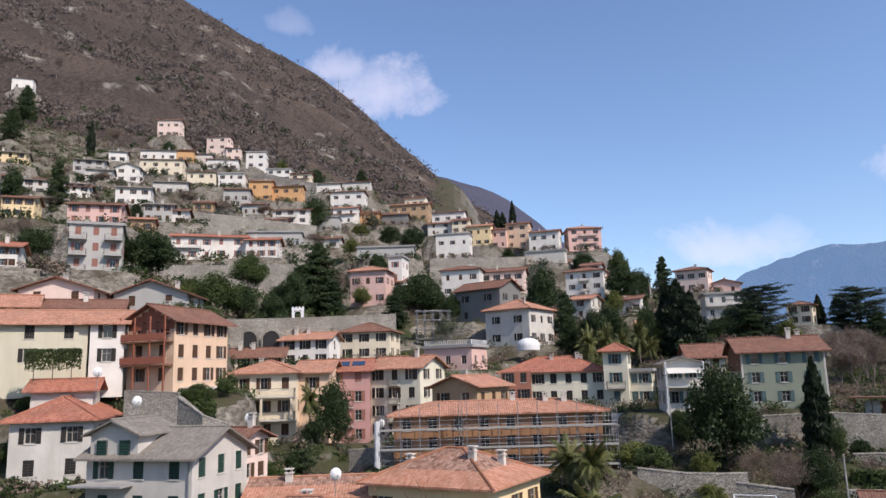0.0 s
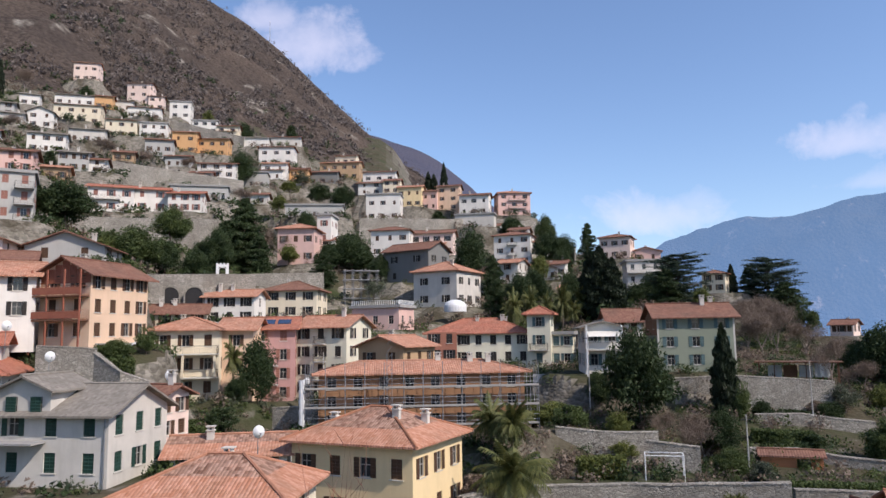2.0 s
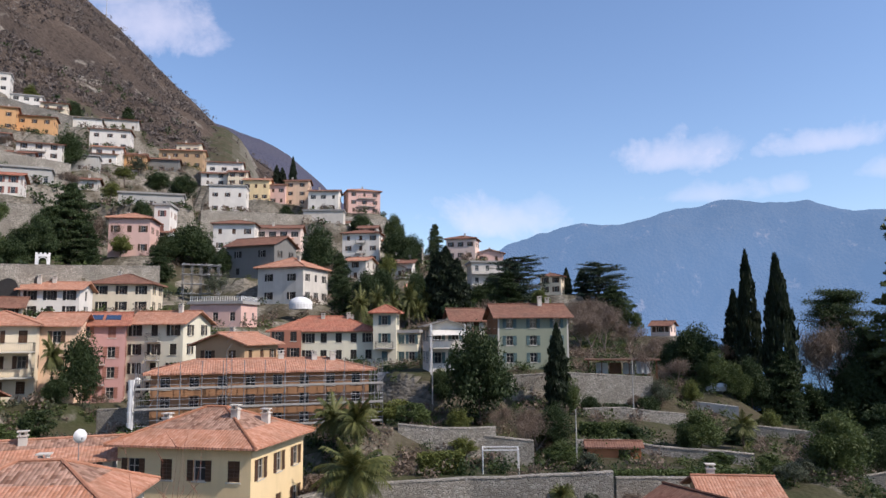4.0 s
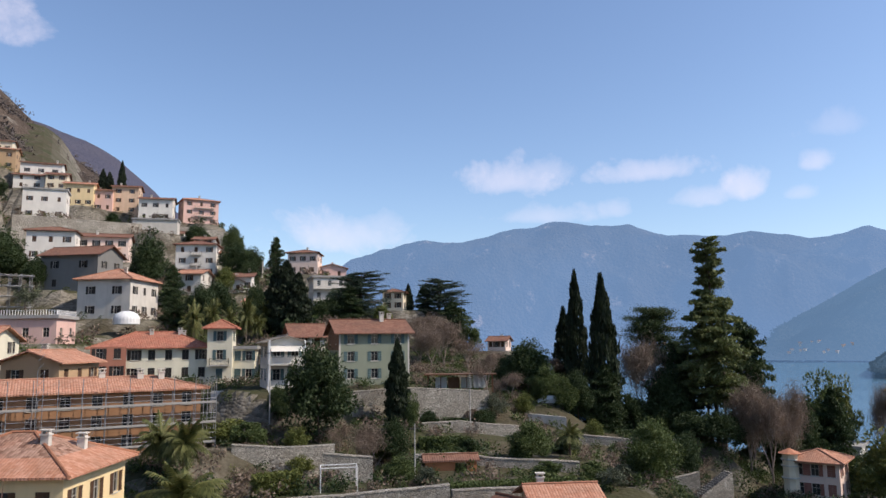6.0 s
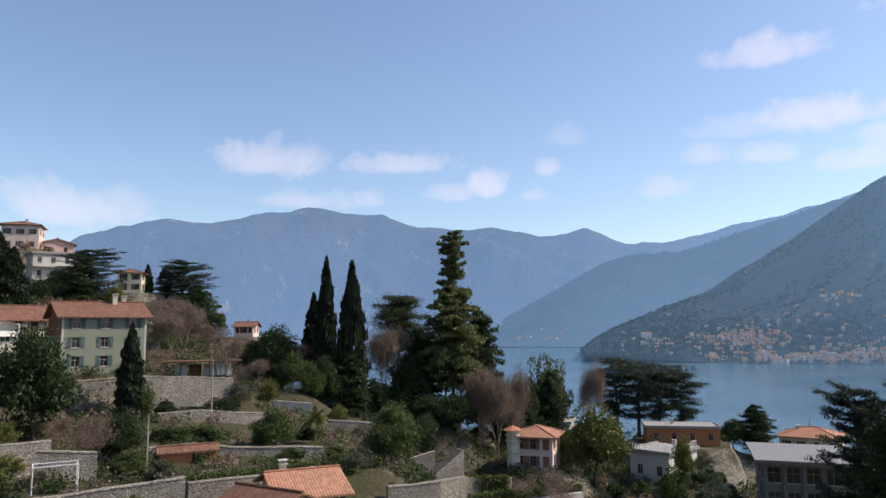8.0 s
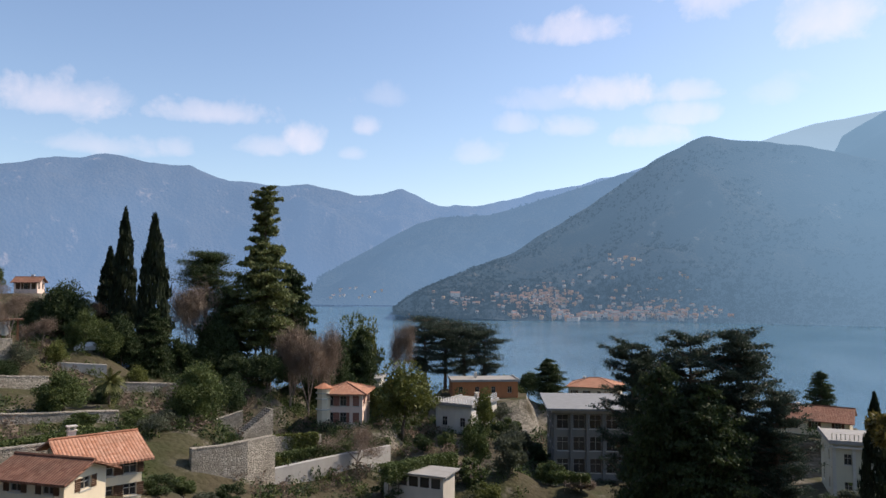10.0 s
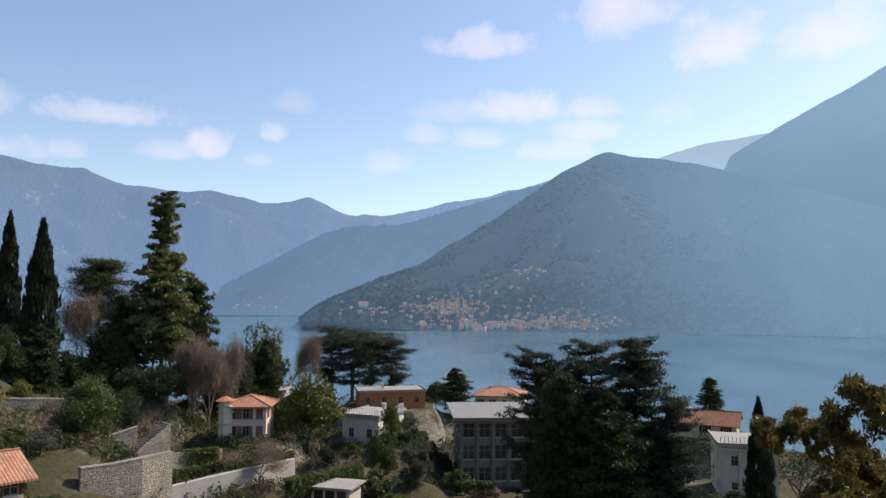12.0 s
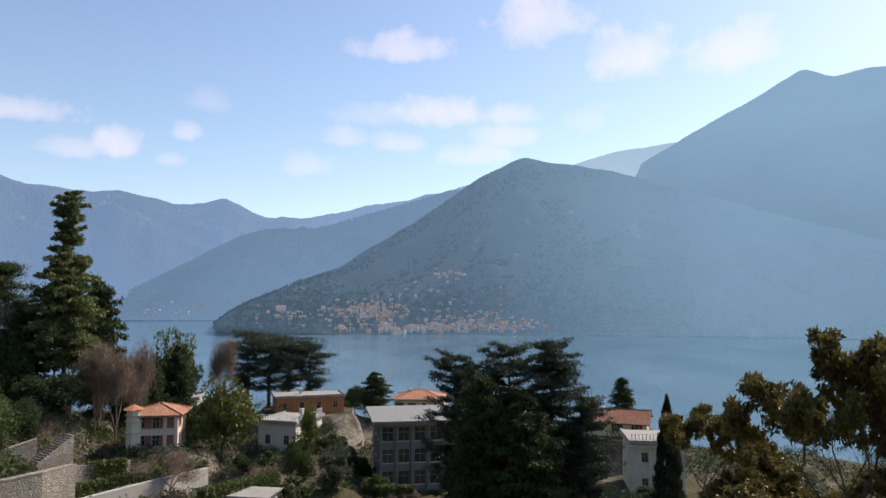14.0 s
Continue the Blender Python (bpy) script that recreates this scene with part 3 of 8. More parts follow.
home(13.82, 195, 14.1, 5.5, 8, 3.3, -15, storeys=1, cols=2, side=2, roof='front', tile='brown', wall='white', shut='brown', pitch=20)
home(15.67, 172, 7.4, 5.9, 8, 3.4, -15, storeys=1, cols=3, side=2, roof='gable', tile='orange', wall='cream', shut='brown', pitch=16)
home(34.30, 200, -1.4, 5.0, 8, 2.6, -12, storeys=1, cols=3, side=2, roof='gable', tile='brown', wall='blush', shut='brown', pitch=16)
home(39.68, 58, -15.7, 4.9, 7, 3.2, 15, storeys=2, cols=3, side=2, roof='gable', tile='orange', wall='cream', shut='brown', pitch=18, chimneys=1, key='lower')
home(38.36, 54, -13.8, 3.7, 5.2, 1.5, 48, storeys=1, cols=1, side=2, roof='front', tile='brown', wall='cream', shut='brown', pitch=22, chimneys=0)
home(56.55, 105, -19.9, 5.6, 6, 4.7, -12, storeys=2, cols=3, side=2, roof='hip', tile='orange', wall='blush', shut='rust', pitch=18, chimneys=0, key='turret')
home(57.52, 140, -23.6, 9.1, 9, 5.9, -10, storeys=2, cols=3, side=2, roof='flat', wall='pale', shut='', chimneys=1)
home(67.71, 165, -24.7, 14.9, 9, 3.5, 8, storeys=1, cols=4, side=2, roof='flat', wall='rust', shut='', chimneys=1)
home(65.2, 118, -23.3, 6.6, 9, 4.2, -30, storeys=1, cols=2, side=3, roof='flat', wall='white', shut='', chimneys=1, key='whiteterrace')
home(76.2, 112, -28.6, 12.3, 14, 9.8, 8, name='institute', storeys=3, cols=5, side=3, roof='flat', wall='dark', shut='', chimneys=0, ww=1.75, wh=2.1, key='institute')
home(76.02, 190, -28.7, 12.5, 10, 3.3, -8, storeys=1, cols=4, side=2, roof='hip', tile='orange', wall='cream', shut='brown', pitch=18)
home(94.35, 112, -28.2, 7.6, 10, 7.4, 10, name='villa', storeys=2, cols=2, side=2, roof='flat', wall='olive', shut='', chimneys=0, closed=0, key='villa')
home(91.4, 140, -24.9, 10.6, 9, 2.5, -5, storeys=1, cols=3, side=2, roof='gable', tile='brown', wall='cream', shut='brown', pitch=20)
home(-10.78, 60, -9.9, 8.9, 6, 1.0, -8, storeys=1, cols=4, side=1, roof='gable', tile='mixed', wall='white', shut='', pitch=18, chimneys=1)
home(-16.38, 69, -10.8, 2.2, 4.0, 5.9, -38, storeys=3, cols=1, side=2, roof='gable', tile='brown', wall='blush', shut='brown', pitch=20, chimneys=1)
home(-27.73, 84, -0.7, 5.7, 5, 0.6, -10, storeys=1, cols=0, side=0, roof='gable', tile='red', wall='pale', shut='', pitch=20, chimneys=0)
home(-31.73, 100, 7.6, 6.9, 9, 2.3, -6, storeys=1, cols=3, side=2, roof='gable', tile='orange', wall='ivory', shut='brown', pitch=20, chimneys=0)
home(-27.03, 102, 8.1, 9.9, 8, 1.9, -6, storeys=1, cols=3, side=2, roof='gable', tile='brown', wall='ivory', shut='brown', pitch=18, chimneys=1)
home(-9.57, 262, 53.3, 11.3, 8, 5.7, -8, storeys=1, cols=3, side=2, roof='flat', wall='grey', shut='', chimneys=0)
home(-14.51, 240, 48.0, 10.9, 8, 4.4, -8, storeys=1, cols=3, side=2, roof='gable', tile='brown', wall='pale', shut='brown', pitch=14)
home(-16.37, 275, 67.2, 9.3, 8, 5.0, -8, storeys=1, cols=3, side=2, roof='gable', tile='brown', wall='grey', shut='brown', pitch=16)
home(-19.40, 335, 99.1, 13.5, 8, 4.8, -8, storeys=1, cols=3, side=1, roof='gable', tile='slate', wall='pale', shut='brown', pitch=16)
home(-16.65, 362, 109.6, 6.9, 8, 6.8, -8, storeys=2, cols=2, side=1, roof='gable', tile='brown', wall='blush', shut='brown', pitch=16)
home(-25.99, 205, 39.4, 6.7, 8, 3.0, -8, storeys=1, cols=2, side=1, roof='gable', tile='slate', wall='grey', shut='brown', pitch=16)
home(-30.29, 235, 55.7, 11.5, 8, 4.6, -8, storeys=2, cols=4, side=1, roof='gable', tile='slate', wall='pale', shut='brown', pitch=16)
home(-21.27, 275, 68.8, 11.7, 8, 4.9, -8, storeys=1, cols=3, side=1, roof='gable', tile='slate', wall='pale', shut='brown', pitch=16)
home(-3.30, 235, 35.1, 6.6, 7, 4.3, -8, storeys=1, cols=2, side=1, roof='flat', wall='rust', shut='', chimneys=0)
home(13.24, 222, 21.4, 4.7, 8, 6.8, -8, storeys=2, cols=1, side=1, roof='gable', tile='brown', wall='white', shut='brown', pitch=16)
home(10.68, 185, 12.9, 5.6, 8, 5.4, -20, storeys=2, cols=1, side=2, roof='gable', tile='orange', wall='pale', shut='brown', pitch=16)
home(8.13, 248, 36.8, 13.6, 7, 4.9, -8, storeys=1, cols=0, side=0, roof='flat', wall='pale', shut='', chimneys=0)
home(-25.00, 318, 91.9, 6.9, 8, 4.9, -8, storeys=1, cols=2, side=1, roof='gable', tile='slate', wall='white', shut='brown', pitch=18)
home(-20.25, 328, 97.2, 7.1, 8, 5.7, -8, storeys=1, cols=2, side=1, roof='gable', tile='brown', wall='orange', shut='brown', pitch=18)
home(-17.47, 326, 94.0, 13.2, 8, 5.3, -8, storeys=1, cols=4, side=1, roof='gable', tile='brown', wall='white', shut='brown', pitch=16)
home(-18.80, 238, 54.4, 6.0, 6, 3.2, -8, storeys=1, cols=2, side=1, roof='gable', tile='brown', wall='ochre', shut='brown', pitch=18)
home(-29.64, 240, 56.0, 5.3, 8, 4.2, -8, storeys=2, cols=2, side=1, roof='gable', tile='slate', wall='pale', shut='brown', pitch=18)
home(-15.93, 232, 47.6, 6.6, 8, 4.0, -8, storeys=1, cols=2, side=1, roof='gable', tile='slate', wall='white', shut='brown', pitch=16)
home(-13.37, 212, 38.3, 15.5, 8, 4.7, -6, storeys=1, cols=6, side=1, roof='flat', wall='grey', shut='', chimneys=0)
home(1.46, 290, 57.6, 7.0, 8, 5.7, -8, storeys=2, cols=2, side=1, roof='gable', tile='brown', wall='cream', shut='brown', pitch=18)
home(-31.92, 238, 55.7, 3.4, 8, 4.5, -8, storeys=2, cols=2, side=1, roof='gable', tile='slate', wall='grey', shut='brown', pitch=18)
home(-26.22, 280, 73.1, 8.9, 8, 4.6, -8, storeys=1, cols=3, side=1, roof='gable', tile='slate', wall='pale', shut='brown', pitch=18)
home(-9.57, 322, 83.1, 14.1, 8, 5.3, -8, storeys=1, cols=3, side=1, roof='gable', tile='slate', wall='white', shut='brown', pitch=16)
home(-7.07, 335, 87.9, 14.8, 8, 5.0, -8, storeys=1, cols=4, side=1, roof='gable', tile='brown', wall='pale', shut='brown', pitch=16)
home(-4.02, 292, 61.6, 11.8, 8, 5.3, -8, storeys=1, cols=3, side=1, roof='gable', tile='brown', wall='dark', shut='brown', pitch=16)
home(-26.92, 289, 78.8, 10.5, 8, 4.8, -10, storeys=2, cols=3, side=2, roof='gable', tile='slate', wall='grey', shut='brown', pitch=16, over=0.8)
home(-15.00, 270, 61.1, 8.5, 8, 4.3, -10, storeys=1, cols=3, side=2, roof='gable', tile='brown', wall='grey', shut='brown', pitch=16, over=0.8)
home(-20.52, 215, 45.6, 4.1, 8, 3.7, -10, storeys=2, cols=1, side=2, roof='gable', tile='brown', wall='white', shut='brown', pitch=16, over=0.8)
home(-11.43, 325, 86.8, 9.6, 8, 7.0, -10, storeys=2, cols=2, side=2, roof='gable', tile='brown', wall='cream', shut='brown', pitch=16, over=0.8)
home(-0.22, 296, 58.2, 10.2, 8, 5.3, -10, storeys=2, cols=2, side=2, roof='gable', tile='brown', wall='white', shut='brown', pitch=16, over=0.8)
home(5.02, 204, 22.5, 4.5, 8, 3.6, -10, storeys=2, cols=1, side=2, roof='gable', tile='orange', wall='pink', shut='brown', pitch=16, over=0.8)
home(-27.45, 249, 59.0, 6.0, 8, 4.0, -10, storeys=2, cols=2, side=2, roof='gable', tile='brown', wall='white', shut='brown', pitch=16, over=0.8)
home(-31.87, 237, 56.8, 3.9, 8, 4.4, -10, storeys=2, cols=2, side=2, roof='gable', tile='brown', wall='grey', shut='brown', pitch=16, over=0.8)
home(-29.72, 237, 56.5, 4.7, 8, 4.8, -10, storeys=2, cols=2, side=2, roof='gable', tile='brown', wall='pale', shut='brown', pitch=16, over=0.8)
home(-5.89, 285, 61.7, 6.3, 8, 4.7, -10, storeys=1, cols=2, side=2, roof='gable', tile='brown', wall='peach', shut='brown', pitch=16, over=0.8)
home(-7.97, 279, 60.1, 7.9, 8, 4.1, -10, storeys=1, cols=2, side=2, roof='gable', tile='brown', wall='white', shut='brown', pitch=16, over=0.8)
home(-13.32, 243, 50.7, 6.5, 8, 3.1, -10, storeys=1, cols=3, side=2, roof='gable', tile='brown', wall='pale', shut='brown', pitch=16, over=0.8)
home(11.60, 227, 27.6, 5.5, 8, 5.3, -10, storeys=2, cols=2, side=2, roof='gable', tile='brown', wall='pale', shut='brown', pitch=16, over=0.8)
home(14.48, 195, 14.8, 5.0, 8, 3.9, -10, storeys=1, cols=2, side=2, roof='gable', tile='brown', wall='white', shut='brown', pitch=16, over=0.8)
home(-3.85, 179, 20.9, 3.1, 8, 2.8, -10, storeys=2, cols=1, side=2, roof='gable', tile='brown', wall='white', shut='brown', pitch=16, over=0.8)
home(-11.78, 244, 47.3, 6.6, 8, 3.1, -10, storeys=1, cols=3, side=2, roof='gable', tile='brown', wall='grey', shut='brown', pitch=16, over=0.8)
home(9.54, 255, 36.0, 4.9, 8, 2.6, -10, storeys=1, cols=2, side=2, roof='gable', tile='brown', wall='pale', shut='brown', pitch=16, over=0.8)
home(-9.24, 239, 43.1, 7.5, 8, 3.5, -10, storeys=1, cols=2, side=2, roof='gable', tile='brown', wall='pale', shut='brown', pitch=16, over=0.8)

# ---- trees and garden plants: where they stand ----
PLANTS = []


def plant(*a):
    PLANTS.append(a)


plant("round", 20.36, 84, -9.8, 10.6, 8.2, 0)
plant("cypress", 26.48, 92, -9.5, 10.4, 3.0, 0)
plant("bare", 24.79, 78, -14.2, 7.0, 6.7, 0)
plant("light", 27.60, 88, -9.9, 4.6, 2.8, 0)
plant("olive", 34.15, 98, -10.9, 4.8, 4.6, 0)
plant("round", 36.75, 82, -12.5, 4.4, 5.5, 1)
plant("bush", 29.69, 84, -12.0, 1.9, 3.3, 0)
plant("bush", 31.64, 84, -12.1, 1.9, 3.3, 1)
plant("round", 26.69, 72, -13.1, 2.9, 4.0, 1)
plant("light", 19.02, 74, -12.7, 2.6, 4.1, 1)
plant("bush", 14.23, 80, -9.7, 2.6, 4.4, 2)
plant("bush", 15.59, 79, -9.9, 2.5, 3.7, 0)
plant("bush", 17.46, 70, -13.1, 1.7, 4.9, 1)
plant("bush", 30.99, 95, -11.5, 2.5, 4.5, 1)
plant("bush", 32.31, 97, -10.0, 2.2, 3.0, 4)
plant("bush", 28.83, 70, -13.1, 2.0, 3.3, 3)
plant("palm", 39.72, 85, -12.4, 3.5, 3.3, 0)
plant("bush", 41.42, 78, -13.0, 2.3, 3.4, 0)
plant("round", 45.67, 80, -13.9, 6.1, 6.0, 1)
plant("bush", 43.76, 78, -13.6, 2.3, 3.7, 3)
plant("bush", 37.94, 74, -12.9, 2.2, 4.1, 0)
plant("olive", 42.88, 74, -14.0, 2.2, 4.1, 0)
plant("bush", 39.28, 90, -13.1, 2.0, 4.2, 1)
plant("cypress", 40.49, 122, -10.6, 22.9, 3.8, 0)
plant("cypress", 42.50, 118, -12.8, 23.7, 5.1, 1)
plant("cypress", 39.55, 126, -7.9, 14.3, 3.8, 1)
plant("conifer", 42.57, 116, -13.8, 10.9, 7.7, 0)
plant("round", 40.41, 114, -12.8, 9.0, 5.4, 0)
plant("bare", 45.37, 122, -13.3, 16.2, 11.5, 1)
plant("pine", 46.10, 135, -11.5, 18.3, 11.7, 0)
plant("fir", 50.47, 125, -15.3, 33.0, 11.8, 0)
plant("conifer", 52.60, 135, -15.3, 19.6, 11.7, 1)
plant("conifer", 47.68, 128, -14.7, 15.2, 11.1, 0)
plant("round", 47.04, 122, -14.9, 10.8, 8.6, 0)
plant("round", 44.49, 120, -14.7, 7.0, 5.7, 0)
plant("bare", 52.53, 115, -19.5, 15.2, 8.6, 2)
plant("bare", 55.09, 118, -20.7, 16.7, 7.8, 0)
plant("bare", 53.92, 112, -20.0, 14.6, 7.0, 1)
plant("conifer", 56.2, 130, -22.0, 13.0, 7.0, 1)
plant("round", 54.6, 124, -21.0, 8.0, 7.5, 0)
plant("round", 59.4, 132, -24.0, 7.0, 8.0, 0)
plant("light", 57.26, 140, -24.0, 20.0, 9.6, 0)
plant("conifer", 58.01, 138, -24.0, 16.5, 7.8, 0)
plant("bare", 61.43, 150, -24.7, 20.7, 7.5, 1)
plant("round", 50.75, 112, -14.0, 4.5, 7.0, 0)
plant("round", 48.70, 112, -14.0, 4.1, 6.2, 0)
plant("flatcedar", 63.02, 175, -23.7, 17.3, 13.7, 0)
plant("flatcedar", 64.53, 178, -24.2, 17.0, 16.1, 1)
plant("flatcedar", 66.06, 181, -24.7, 16.9, 16.3, 2)
plant("flatcedar", 67.59, 184, -25.1, 15.1, 13.7, 0)
plant("light", 61.17, 110, -23.0, 12.6, 13.0, 1)
plant("conifer", 72.69, 185, -26.8, 9.2, 10.9, 0)
plant("round", 71.13, 182, -26.3, 5.6, 6.4, 0)
plant("bush", 70.25, 180, -26.0, 4.8, 5.7, 0)
plant("cedar", 79.08, 80, -22.7, 17.6, 7.8, 0)
plant("cedar", 83.17, 76, -21.6, 17.7, 8.9, 1)
plant("cedar", 86.55, 74, -20.7, 16.9, 9.3, 2)
plant("conifer", 81.03, 71, -20.3, 13.6, 8.4, 1)
plant("cedar", 89.02, 72, -20.0, 11.3, 6.2, 0)
plant("conifer", 84.45, 69, -19.5, 11.1, 9.7, 0)
plant("cypress", 95.06, 58, -16.5, 9.3, 2.0, 0)
plant("conifer", 91.82, 205, -29.0, 8.7, 8.0, 1)
plant("magnolia", 98.23, 33, -9.4, 5.2, 4.9, 0)
plant("magnolia", 106.66, 28, -8.3, 7.6, 5.9, 1)
plant("magnolia", 111.16, 27, -7.7, 7.2, 4.9, 0)
plant("light", 104.23, 120, -21.4, 5.9, 8.5, 0)
plant("magnolia", 102.6, 30, -10.8, 4.6, 5.6, 1)
plant("magnolia", 109.0, 29, -10.8, 5.4, 6.2, 0)
plant("round", 102.5, 88, -25.5, 5.5, 7.5, 0)
plant("round", 92.2, 90, -26.5, 4.2, 5.0, 0)
plant("bush", 96.6, 74, -22.0, 3.0, 4.2, 1)
plant("bush", 97.8, 66, -20.0, 2.6, 4.0, 0)
plant("bush", 99.2, 70, -21.0, 3.2, 4.6, 1)
plant("bush", 100.6, 60, -18.0, 2.8, 4.2, 3)
plant("bush", 102.2, 64, -19.0, 3.0, 4.6, 1)
plant("bush", 104.0, 58, -18.0, 3.0, 4.2, 0)
plant("bush", 105.8, 62, -18.0, 3.4, 4.8, 1)
plant("bush", 107.8, 56, -18.0, 3.0, 4.4, 0)
plant("bush", 98.4, 52, -15.0, 2.2, 3.6, 1)
plant("bush", 101.4, 50, -15.0, 2.4, 3.6, 0)
plant("bush", 92.0, 66, -20.0, 2.6, 3.8, 1)
plant("bush", 67.3, 108, -23.0, 3.0, 4.2, 0)
plant("bush", 68.4, 112, -23.0, 3.4, 4.6, 1)
plant("bush", 69.6, 116, -23.0, 3.4, 4.8, 0)
plant("bush", 70.8, 120, -24.0, 3.6, 5.0, 3)
plant("bush", 72.0, 118, -24.0, 3.4, 4.8, 1)
plant("olive", 68.9, 124, -25.0, 6.0, 5.0, 0)
plant("bush", 43.2, 62, -18.0, 1.8, 3.0, 1)
plant("bush", 44.8, 66, -18.0, 2.0, 3.2, 0)
plant("bush", 46.4, 63, -19.0, 1.9, 3.2, 3)
plant("bush", 48.2, 66, -19.0, 2.0, 3.0, 1)
plant("bush", 45.6, 58, -19.0, 1.8, 2.8, 4)
plant("round", 45.80, 100, -16.8, 7.3, 7.8, 1)
plant("olive", 42.82, 78, -15.3, 2.9, 4.3, 0)
plant("bare", 52.77, 118, -18.2, 11.9, 7.4, 2)
plant("bare", 54.94, 122, -19.1, 12.5, 7.2, 1)
plant("light", 58.3, 150, -24.5, 19.5, 9.0, 1)
plant("bare", 57.67, 82, -19.6, 4.5, 7.1, 0)
plant("bush", 69.63, 92, -22.7, 5.6, 5.1, 3)
plant("light", 67.63, 108, -21.7, 7.4, 4.2, 1)
plant("olive", 69.63, 95, -23.5, 6.5, 4.8, 0)
plant("bush", 66.58, 82, -22.0, 3.7, 5.1, 0)
plant("bush", 67.89, 78, -21.6, 2.9, 3.7, 2)
plant("light", 67.00, 90, -22.2, 6.8, 4.9, 0)
plant("bush", 62.88, 100, -21.4, 2.6, 3.5, 1)
plant("bush", 64.59, 102, -21.6, 2.7, 3.2, 0)
plant("bush", 60.19, 74, -20.1, 2.4, 4.1, 1)
plant("bush", 62.28, 78, -20.1, 2.3, 4.3, 0)
plant("bush", 64.19, 82, -20.7, 2.8, 3.9, 1)
plant("bush", 89.44, 85, -22.1, 3.2, 4.0, 3)
plant("bush", 93.80, 95, -24.6, 3.5, 6.0, 3)
plant("bush", 72.71, 95, -24.9, 3.6, 4.5, 0)
plant("bush", 74.92, 92, -24.3, 2.4, 4.3, 4)
plant("bush", 51.38, 80, -19.6, 2.0, 3.1, 2)
plant("bush", 49.66, 90, -20.2, 2.8, 4.2, 0)
plant("round", -8.76, 94, -8.8, 9.2, 5.3, 0)
plant("palm", -10.62, 94, -5.9, 5.4, 2.7, 0)
plant("round", -10.33, 93, -8.6, 4.1, 3.6, 0)
plant("palm", 9.11, 66, -10.5, 4.7, 4.2, 0)
plant("palm", 10.77, 64, -11.2, 5.3, 4.0, 1)
plant("palm", 10.73, 58, -14.0, 5.2, 6.6, 0)
plant("conifer", -10.04, 172, 14.7, 18.1, 13.5, 0)
plant("conifer", -11.21, 170, 14.5, 12.9, 10.7, 1)
plant("bare", -7.93, 172, 14.8, 12.9, 8.1, 0)
plant("round", -12.72, 165, 14.4, 7.6, 7.8, 0)
plant("round", 7.69, 185, 14.4, 13.3, 10.2, 0)
plant("conifer", 9.55, 158, 7.2, 10.3, 6.2, 0)
plant("conifer", 17.00, 238, 23.9, 12.3, 6.7, 1)
plant("cypress", 17.87, 140, 3.5, 13.0, 6.6, 1)
plant("cypress", 17.06, 142, 3.6, 11.6, 5.0, 0)
plant("cypress", 18.79, 138, 3.4, 10.6, 4.9, 1)
plant("cedar", 23.57, 165, 5.8, 11.5, 14.2, 0)
plant("conifer", 22.82, 160, 5.7, 8.0, 7.5, 1)
plant("cedar", 29.77, 205, 6.1, 13.1, 16.1, 1)
plant("conifer", 28.58, 210, 6.5, 11.4, 6.6, 0)
plant("cypress", 27.37, 205, 6.5, 11.3, 2.9, 0)
plant("palm", 11.11, 130, -0.1, 7.8, 3.5, 0)
plant("palm", 12.38, 132, -0.1, 8.4, 3.5, 1)
plant("palm", 13.64, 134, -0.2, 7.5, 3.6, 0)
plant("palm", 14.89, 136, -0.3, 9.1, 3.6, 1)
plant("palm", 15.71, 138, -0.4, 7.1, 3.7, 0)
plant("palm", 16.32, 140, -0.4, 8.8, 3.7, 1)
plant("palm", 10.69, 142, -0.0, 6.4, 3.8, 0)
plant("palm", 14.26, 144, -0.3, 6.4, 3.8, 1)
plant("bare", 28.24, 125, -2.8, 7.5, 7.8, 0)
plant("bare", 29.17, 122, -4.4, 8.1, 7.7, 1)
plant("bare", 30.16, 130, -4.7, 10.2, 8.2, 2)
plant("bare", 28.71, 150, -0.4, 8.1, 9.4, 0)
plant("bare", 28.03, 150, -4.0, 11.6, 9.4, 1)
plant("bare", 29.80, 140, -3.8, 9.1, 8.8, 2)
plant("bare", 31.98, 135, -4.7, 7.2, 7.4, 0)
plant("bare", 29.37, 165, -1.9, 10.2, 10.4, 1)
plant("bare", 34.36, 130, -5.5, 4.9, 7.1, 2)
plant("bare", 37.13, 125, -6.3, 4.7, 5.9, 0)
plant("conifer", 30.94, 180, 0.6, 10.4, 11.3, 0)
plant("light", 32.24, 175, -2.1, 9.4, 6.9, 0)
plant("round", 36.72, 120, -7.6, 8.6, 8.2, 0)
plant("round", 34.99, 122, -6.1, 4.6, 4.8, 0)
plant("bare", 33.47, 100, -5.7, 5.7, 4.7, 0)
plant("bare", 38.81, 125, -6.3, 4.6, 5.9, 2)
plant("conifer", -31.12, 395, 129.0, 20.4, 12.4, 0)
plant("conifer", -28.85, 215, 49.9, 11.5, 6.8, 1)
plant("cypress", -26.85, 325, 97.3, 13.6, 3.6, 0)
plant("round", -10.35, 258, 54.6, 11.3, 11.1, 0)
plant("round", -22.44, 150, 22.0, 8.1, 11.8, 0)
plant("round", -24.38, 152, 23.3, 6.2, 6.0, 0)
plant("round", -15.30, 160, 21.4, 6.4, 8.8, 1)
plant("round", -17.76, 140, 13.9, 6.9, 9.9, 1)
plant("round", -19.39, 142, 14.6, 5.3, 7.8, 1)
plant("round", -5.22, 200, 28.1, 6.7, 6.3, 0)
plant("round", -1.67, 172, 16.4, 8.9, 10.8, 0)
